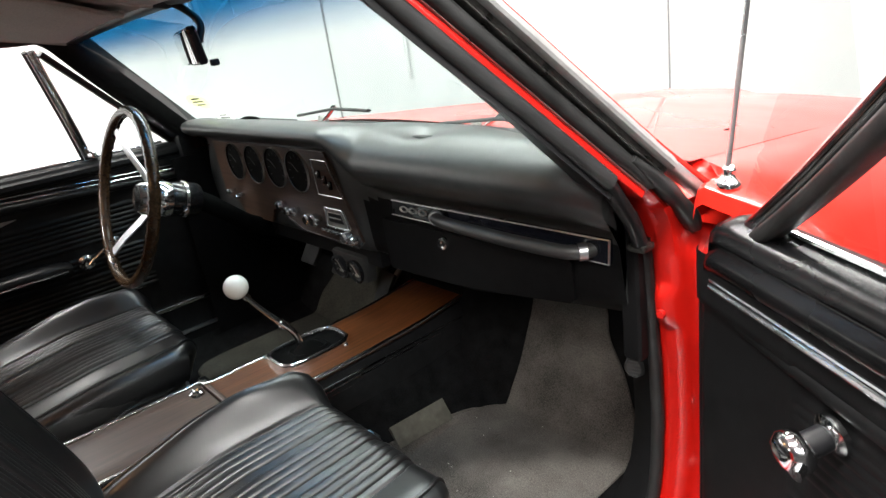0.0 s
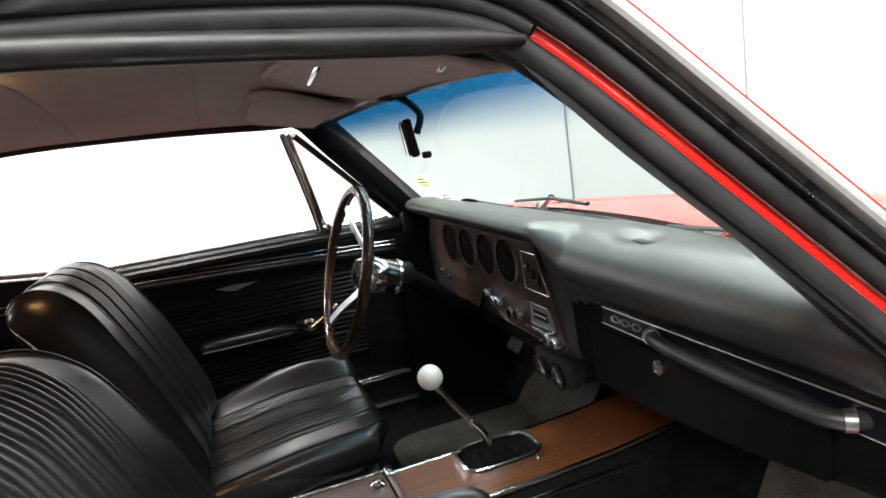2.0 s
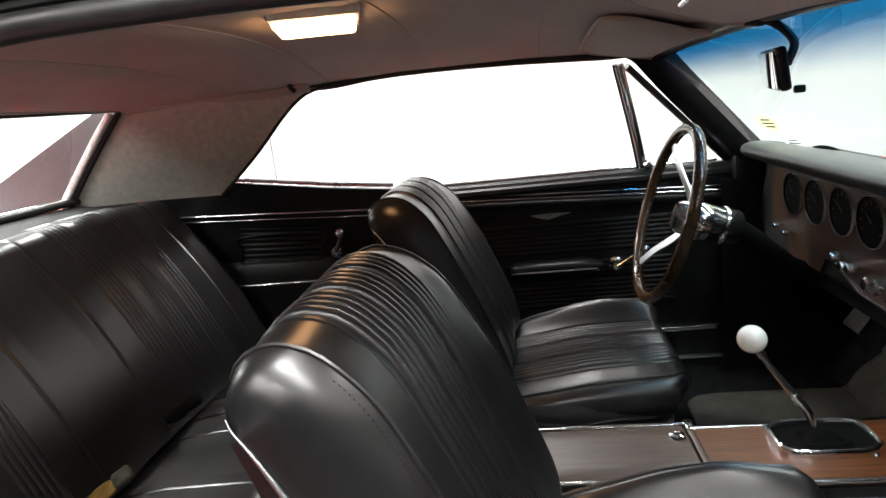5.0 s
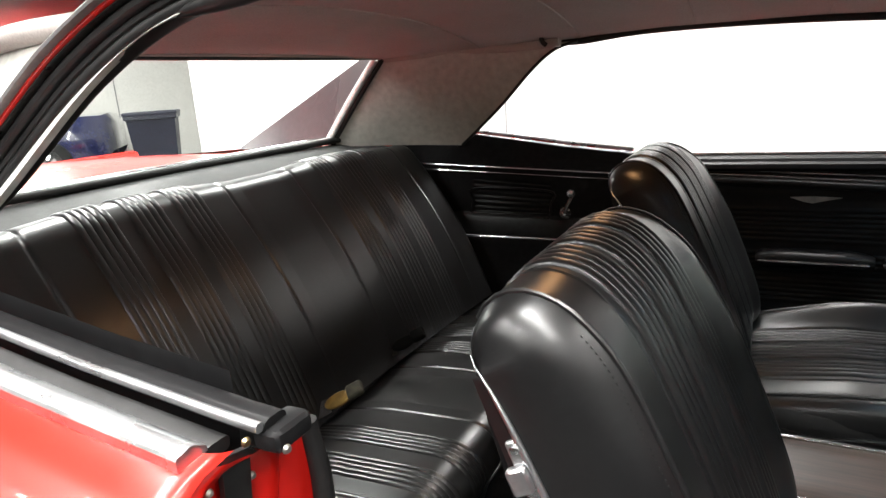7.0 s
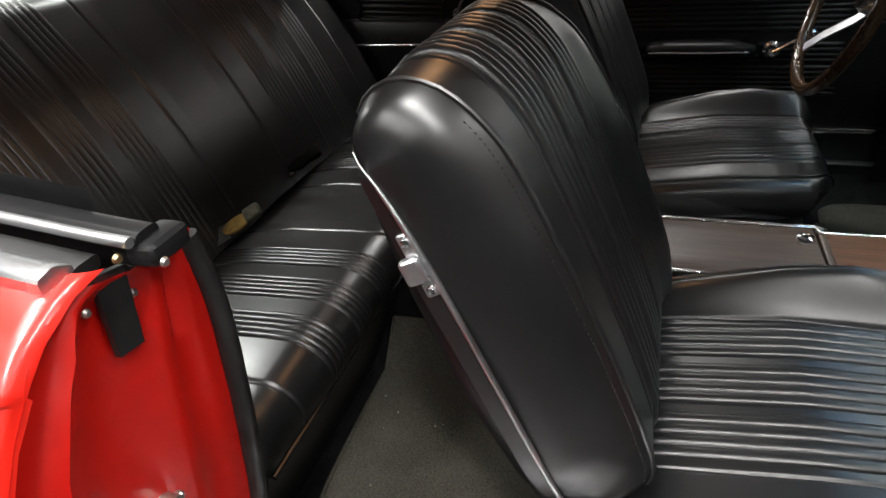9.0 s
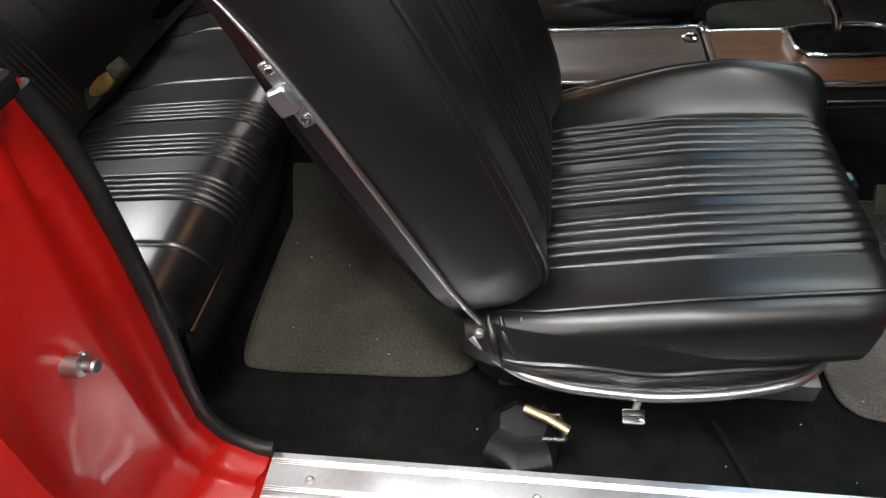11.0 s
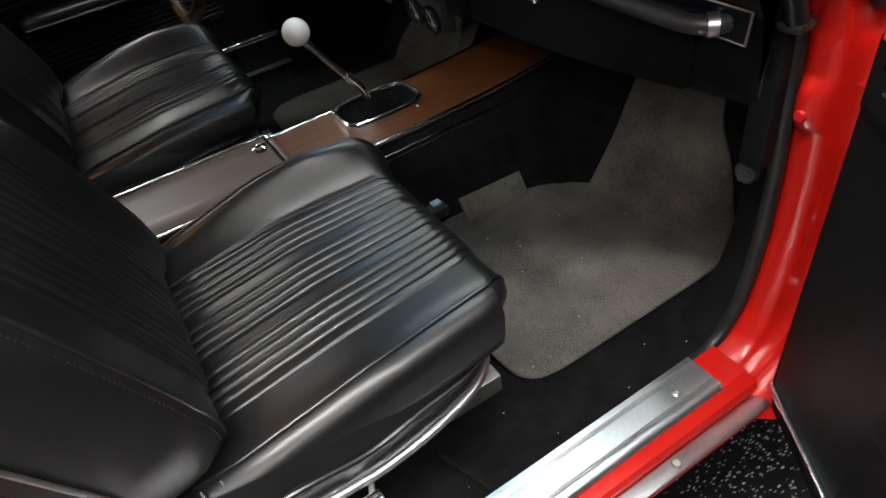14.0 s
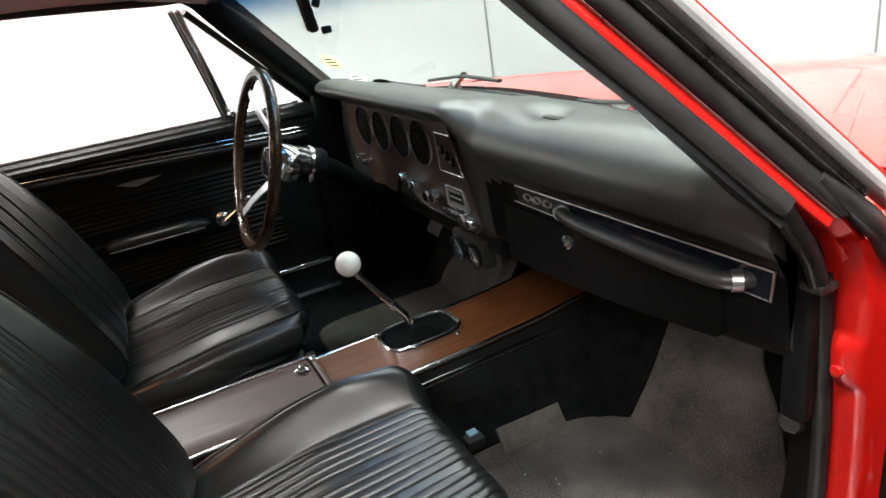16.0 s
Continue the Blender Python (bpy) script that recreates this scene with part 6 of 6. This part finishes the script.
shifter = thing("gear_lever", "bent chrome gear lever with a white ball knob", "gear lever", (SX, SY, SZ))
bm = bmesh.new()
BALL = (-.054, -.251, .674)
pts = crv([(SX - .008, SY - .012, SZ + .02), (SX - .012, SY - .02, SZ + .05), (SX - .022, SY - .045, SZ + .085), (SX - .034, SY - .072, SZ + .125), (BALL[0] + .004, BALL[1] + .010, BALL[2] - .02)], 24)
tube(bm, pts, np.interp(np.linspace(0, 1, 25), [0, .3, 1], [.0075, .0068, .0048]), 12, flat=.75)
own(part("lever", bm, CHROME, None, "chrome lever"), shifter)
bm = bmesh.new()
tube(bm, [pts[8], pts[10]], .0095, 12)
own(part("lever_collar", bm, CHROME), shifter)
bm = bmesh.new()
bmesh.ops.create_uvsphere(bm, u_segments=36, v_segments=20, radius=.0245, matrix=Matrix.Translation(BALL))
own(part("ball_knob", bm, WHITE_BALL, None, "white ball knob"), shifter)
bm = bmesh.new()
turned(bm, [(0, .002), (.006, .002), (.008, 0), (.008, -.012)], aim(pts[-1], pts[-1] - pts[-3]), 12)
own(part("knob_nut", bm, CHROME), shifter)


# ---- floor mats ----
def floor_mat(outline, label, s=1, mat=MAT_GREY):
    """A carpet mat with a bound edge that lies on the floor; outline of (x, y)."""
    th = thing("floor_mat", label, "floor mat", (s * outline[0][0], outline[0][1], .31), "floor mats")
    o = crv([(s * x, y, 0) for x, y in outline + outline[:1]], 160)[:-1]
    mid = o.mean(0)
    bm = bmesh.new()
    rows = []
    for k in np.linspace(1, 0.02, 34):
        row = []
        for p in o:
            q = mid + (p - mid) * k
            row.append((q[0], q[1], floor_z(q[0], q[1]) + .012 - .004 * (k > .99) + .0015 * noise.noise((q[0] * 25, q[1] * 25, 3))))
        rows.append(row)
    g = sheet(bm, rows, close=True)
    bm.faces.new(g[-1])
    own(part("mat_top", bm, mat, None, "grey carpet pile"), th)
    bm = bmesh.new()
    tube(bm, [(p[0], p[1], floor_z(p[0], p[1]) + .007) for p in np.vstack([o, o[:1]])], .0035, 6, cap=False)
    own(part("bound_edge", bm, mat), th)


FRONT_MAT = [(.19, -.22), (.19, -.10), (.205, .06), (.222, .115), (.25, .145), (.258, .17), (.264, .20), (.264, .245), (.268, .275), (.36, .277), (.43, .275),
             (.457, .247), (.505, .22), (.535, .197), (.557, .178), (.564, .13), (.566, -.04), (.565, -.19), (.545, -.235), (.505, -.247), (.40, -.25), (.25, -.25)]
floor_mat(FRONT_MAT, "grey carpet mat in the passenger footwell")
# the driver's mat takes the darker carpet for the dash's shade
floor_mat(FRONT_MAT, "grey carpet mat in the driver's footwell, coloured darker for shade", -1, SHADED_MAT_GREY)
REAR_MAT = [(.15, -1.075), (.15, -.90), (.16, -.72), (.25, -.70), (.40, -.70), (.50, -.715), (.53, -.76), (.535, -.90), (.535, -1.02), (.51, -1.065), (.35, -1.075)]
floor_mat(REAR_MAT, "dusty grey carpet mat before the back seat, coloured darker for shade", 1, SHADED_MAT_GREY)

# ---- small things in the cabin ----
th = thing("tunnel_pad", "small grey rubber pad leaning on the carpeted tunnel", "rubber pad", (.175, -.04, .33))
bm = bmesh.new()
plate(bm, [(.169, -.105, .352), (.173, .033, .349), (.205, .030, .313), (.200, -.108, .317)], (.005, 0, .007))
own(part("pad", bm, PAD_GREY, None, smooth=False), th)
th = thing("seat_belt_buckle", "black seat belt buckle with a pale blue button", "seat belt", (.155, -.15, .34))
bm = bmesh.new()
rbox(bm, (.160, -.152, .352), (.05, .036, .022), .005)
own(part("housing", bm, MATT_BLACK), th)
bm = bmesh.new()
rbox(bm, (.162, -.150, .365), (.016, .020, .005), .002)
own(part("button", bm, BLUE_BUTTON), th)

th = thing("belt_retractor", "glossy black seat belt retractor cover on the carpet", "seat belt", (.665, -.63, .345))
bm = bmesh.new()
base = [(.622, -.692), (.602, -.655), (.612, -.612), (.650, -.598), (.684, -.606), (.690, -.650), (.674, -.690)]
topp = [(.640, -.668), (.628, -.650), (.632, -.622), (.650, -.614), (.664, -.618), (.668, -.645), (.658, -.668)]
rows = [[(x, y, .340) for x, y in base], [(x, y, .362) for x, y in base], [((x + u) / 2, (y + v) / 2, .388) for (x, y), (u, v) in zip(base, topp)], [(x, y, .400) for x, y in topp]]
g = sheet(bm, rows, close=True)
bm.faces.new(g[-1])
own(part("cover", bm, VINYL, None, angle=25), th)
bm = bmesh.new()
for a, b in (((.640, -.625, .400), (.640, -.600, .404)), ((.668, -.620, .398), (.668, -.594, .400)), ((.640, -.600, .404), (.668, -.594, .400))):
    tube(bm, [a, b], .003, 8)
own(part("wire_guide", bm, WORN_BLACK), th)
bm = bmesh.new()
tube(bm, [(.638, -.640, .412), (.650, -.614, .414), (.662, -.590, .410)], .0058, 12, flat=.7)
own(part("tongue", bm, BRASS, None, "brassy belt tongue"), th)

for bx, by, lab in ((.150, -1.368, "brass-coloured seat belt buckle lying on the back seat"), (-.13, -1.385, "dull black belt buckle tucked in the back seat")):
    th = thing("rear_belt_buckle", lab, "seat belt", (bx, by, .54))
    m = Matrix.Translation((bx, by, .553)) @ Matrix.Rotation(math.radians(-58), 4, "Z") @ Matrix.Rotation(math.radians(24), 4, "Y") @ Matrix.Rotation(math.radians(-32), 4, "X")
    bm = bmesh.new()
    turned(bm, [(0, .004), (.015, .004), (.0175, .002), (.018, -.001), (.016, -.005), (0, -.005)], m @ Matrix.Diagonal((1.7, .85, 1, 1)), 32)
    own(part("buckle", bm, BUCKLE_GOLD if bx > 0 else WELL_BLACK), th)
    bm = bmesh.new()
    rbox(bm, (-.037, 0, .003), (.034, .030, .016), .007, m, 3)
    own(part("buckle_cover", bm, BUCKLE_OLIVE if bx > 0 else WELL_BLACK), th)
    bm = bmesh.new()
    rbox(bm, (.05, 0, -.004), (.06, .034, .003), .001, m)
    own(part("webbing", bm, BELT_WEB), th)

# sill plate
sill = thing("sill_plate", "ribbed bright aluminium door sill plate", "sill plate", (.72, -.5, .36))
bm = bmesh.new()
rows = []
for x in np.r_[.686, .690, np.linspace(.694, .742, 40), .746, .750]:
    z = .3595 + (.0012 * abs(math.sin((x - .694) / .0024 * math.pi)) if .698 < x < .738 else .001) - (.010 if x < .688 else 0) - (.006 if x > .748 else 0)
    rows.append([(x, y, z) for y in np.linspace(-.945, -.066, 12)])
solid_sheet(bm, rows, (0, 0, -.004))
own(part("plate", bm, ALUMINIUM, None, angle=60), sill)
for y in (-.89, -.624, -.373, -.123):
    bm = bmesh.new()
    turned(bm, [(0, .003), (.003, .0035), (.006, .001)], pose(.722, y, .3605), 12)
    own(part("sill_screw", bm, STEEL), sill)
bm = bmesh.new()
turned(bm, [(0, .002), (.90, .002), (1.0, .0012), (1.06, 0)], pose(.724, -.497, .361) @ Matrix.Diagonal((.0125, .0235, 1, 1)), 32)
bd = own(part("badge", bm, STEEL, None, "oval metal badge"), sill)
bm = bmesh.new()
for dx, ln in ((-.0055, .022), (.0015, .030), (.0075, .022)):
    rbox(bm, (.724 + dx, -.497, .3632), (.0034, ln, .0012), 0)
own(part("badge_bars", bm, GAUGE_BLACK, None, smooth=False), sill)

# mirror, visors, dome lamp, hooks
th = thing("rear_view_mirror", "black-backed rear view mirror on a chrome arm", "mirror", (.06, -.26, 1.15))
bm = bmesh.new()
m = Matrix.Translation((.068, -.262, 1.125)) @ Matrix.Rotation(math.radians(-14.5), 4, "Z") @ Matrix.Rotation(math.radians(8), 4, "X")
rbox(bm, (0, 0, 0), (.20, .014, .056), .006, m, 3)
own(part("shell", bm, BLACK_PAINT), th)
bm = bmesh.new()
rbox(bm, (0, -.009, 0), (.190, .002, .048), .001, m)
own(part("glass", bm, MIRROR), th)
bm = bmesh.new()
tube(bm, crv([(.045, -.30, 1.200), (.055, -.262, 1.190), (.07, -.238, 1.160), (.075, -.248, 1.130)], 16), [.010] * 5 + [.006] * 12, 10)
own(part("arm", bm, RUBBER), th)
bm = bmesh.new()
rbox(bm, (.150, -.262, 1.098), (.008, .014, .010), .003)
own(part("day_night_tab", bm, MATT_BLACK), th)

for s in (1, -1):
    th = thing("sun_visor", "grey-brown padded sun visor folded up under the headliner", "sun visor", (s * .3, -.36, 1.21), "sun visors")
    rows = []
    lo = []
    for v in np.linspace(0, 1, 9):
        y = -.305 - .165 * v
        row = []
        for x in np.linspace(.075, .535, 24):
            k = (x - .075) / .46
            taper = .03 * max(0, (k - .85) / .15) ** 2 + .05 * max(0, (.12 - k) / .12) ** 2
            yy = -.305 - (.165 - taper) * v
            th_ = .010 * math.sin(math.pi * min(1, max(0, v))) ** .5 * (1 - abs(2 * k - 1) ** 8)
            row.append((s * x, yy, lining(x / .61, yy)[2] - .010 - .006 * (1 - v), th_))
        rows.append(row)
    bm = bmesh.new()
    sheet(bm, [[(x, y, z - t) for x, y, z, t in r] for r in rows])
    sheet(bm, [[(x, y, z + t * .3) for x, y, z, t in r] for r in rows])
    own(part("pad", bm, HEADLINER, None, "grey-brown cloth visor", angle=70), th)
    bm = bmesh.new()
    edge = [r[0] for r in rows] + rows[-1][1:] + [r[-1] for r in rows[-2::-1]]
    tube(bm, [(x, y, z - t) for x, y, z, t in edge], .0045, 8)
    own(part("bound_edge", bm, HEADLINER), th)
    bm = bmesh.new()
    tube(bm, [(s * .535, -.306, 1.186), (s * .30, -.306, 1.193), (s * .075, -.306, 1.196)], .005, 8)
    rbox(bm, (s * .545, -.306, 1.190), (.03, .022, .014), .004)
    own(part("visor_rod", bm, HEADLINER), th)
    if s > 0:
        for dx in (0, .012):
            bm = bmesh.new()
            tube(bm, crv([(0.404 + dx, -0.429, 1.222), (0.41 + dx, -0.44, 1.216), (0.378 + dx, -0.444, 1.21), (0.277 + dx, -0.437, 1.206)], 14), .0028, 8)
            own(part("visor_bracket", bm, CHROME, None, "bent chrome visor bracket"), th)
        bm = bmesh.new()
        tube(bm, [(.530, -.362, 1.190), (.505, -.358, 1.187), (.490, -.356, 1.190)], .005, 10)
        own(part("visor_pivot", bm, CHROME), th)

lamp = thing("dome_lamp", "lit rectangular dome lamp with a warm white lens", "dome lamp", (.012, -.915, 1.27))
bm = bmesh.new()
ml = Matrix.Translation((.020, -.918, 1.274)) @ Matrix.Rotation(math.radians(14), 4, "Z")
rbox(bm, (0, 0, .006), (.148, .136, .022), .008, ml)
own(part("base", bm, WHITE_BALL), lamp)
bm = bmesh.new()
rbox(bm, (0, 0, -.006), (.136, .124, .018), .008, ml, 3)
own(part("lens", bm, LAMP_LENS, None, "glowing warm lens"), lamp)
for s in (-1,):
    th = thing("coat_hook", "small dark coat hook on the headliner", "coat hook", (s * .579, -1.181, 1.222))
    bm = bmesh.new()
    tube(bm, crv([(s * .590, -1.181, 1.215), (s * .570, -1.181, 1.218), (s * .560, -1.175, 1.206), (s * .566, -1.168, 1.198)], 14), .006, 8)
    turned(bm, [(.014, .004), (.013, -.004), (0, -.005)], pose(s * .585, -1.181, 1.216), 14)
    own(part("hook", bm, MATT_BLACK), th)

# stickers on the glass
def sticker(u, v, rx, ry, mat, label, bars):
    p = Vector(screen_point(u, v))
    n = Vector(screen_point(u + .01, v)) - p
    up = Vector(screen_point(u, v + .01)) - p
    z = n.cross(up).normalized()
    if z.y > 0:
        z = -z
    m = aim(p + z * .002, z)
    th = thing("windscreen_sticker", label, "sticker", p)
    bm = bmesh.new()
    turned(bm, [(0, .0006), (1.0, .0006), (1.0, 0)], m @ Matrix.Diagonal((rx, ry, 1, 1)), 28)
    own(part("disc", bm, mat, None, smooth=False), th)
    bm = bmesh.new()
    for k in range(bars):
        rbox(bm, (0, (k - (bars - 1) / 2) * ry * .42, .001), (rx * (1.1 - .25 * abs(k - (bars - 1) / 2)), ry * .16, .0006), 0, m)
    if bars:
        own(part("print_bars", bm, GAUGE_BLACK, None, smooth=False), th)


sticker(-.835, .27, .038, .027, STICKER_YELLOW, "round yellow and white service sticker on the glass", 3)
sticker(-.785, .10, .032, .022, STICKER_WHITE, "pale oval inspection sticker on the glass", 3)
sticker(-.66, .05, .040, .018, MATT_BLACK, "dark oval sticker low on the glass", 0)

# pedals
for x, y, z, w, lab in ((-.30, .13, .530, .075, "ribbed rubber brake pedal"), (-.47, .13, .530, .075, "ribbed rubber clutch pedal"), (-.215, .18, .44, .05, "long rubber throttle pedal")):
    th = thing("pedal", lab, "pedal", (x, y, z), "pedals")
    m = Matrix.Translation((x, y, z)) @ Matrix.Rotation(math.radians(-35), 4, "X")
    bm = bmesh.new()
    rbox(bm, (0, 0, 0), (w, .014, .055 if w > .06 else .13), .005, m)
    own(part("pad", bm, MATT_BLACK), th)
    bm = bmesh.new()
    tube(bm, [(x, y + .01, z), (x, y + .08, z + .06), (x, y + .12, z + .2)], .008, 8)
    own(part("arm", bm, STEEL), th)

# wipers and aerial
for s, a in ((-1, (-.252, .085, .938)), (1, (.288, .072, .934))):
    th = thing("windscreen_wiper", "parked black and chrome windscreen wiper", "wiper", a, "windscreen wipers")
    a = np.array(a)
    b = a + np.array((.30, -.02 - .05 * (s > 0), .022))
    bm = bmesh.new()
    tube(bm, crv([a + (.02, .03, -.02), a + (.10, .02, .018), (a + b) / 2 + (.0, .0, .016)], 12), .006, 8, flat=.6)
    own(part("arm", bm, CHROME), th)
    bm = bmesh.new()
    tube(bm, [a + (-.03, 0, .004), (a + b) / 2 + (0, .0, .012), b], .0055, 8, flat=.6)
    own(part("blade", bm, RUBBER), th)
    bm = bmesh.new()
    turned(bm, [(0, .03), (.010, .028), (.014, .015), (.016, -.01)], Matrix.Translation(a + (.02, .035, -.03)), 16)
    own(part("pivot", bm, STEEL), th)

th = thing("radio_aerial", "slim chrome aerial on the red front wing", "aerial", (.787, .045, .885))
bm = bmesh.new()
turned(bm, [(.0145, -.004), (.015, .001), (.012, .004), (.008, .008), (.0068, .013), (.0078, .0145), (.0078, .017), (.0055, .020), (.003, .023)], Matrix.Translation((.787, .045, .886)) @ pose(0, 0, 0, -6, 4, 0), 32)
own(part("base", bm, CHROME, angle=80), th)
bm = bmesh.new()
tube(bm, [(.787, .045, .905), (.815, .040, 1.15), (.848, .033, 1.42)], [.0034, .0028, .0022], 8)
own(part("mast", bm, SATIN_TRIM), th)

# dust and lint on mats and carpet
rnd = random.Random(7)
bm = bmesh.new()
for k in range(42):
    if k < 18:
        x, y = rnd.uniform(.22, .55), rnd.uniform(-.24, .2)
    elif k < 32:
        x, y = rnd.uniform(.20, .52), rnd.uniform(-1.05, -.75)
    else:
        x, y = rnd.uniform(.57, .68), rnd.uniform(-.85, -.02)
    z = floor_z(x, y) + (.0135 if k < 32 else .004)
    r, t = rnd.uniform(.0004, .0010), rnd.uniform(0, 6.3)
    c = Vector((x, y, z))
    u, v = Vector((math.cos(t), math.sin(t), 0)) * r * rnd.uniform(1, 2.2), Vector((-math.sin(t), math.cos(t), 0)) * r
    plate(bm, [c - u, c - v * .8, c + u * .7, c + v], (0, 0, .0006))
tagged(part("lint", bm, LINT, None, smooth=False), "scattered pale lint and dust on the carpet", "lint", kind="stuff")
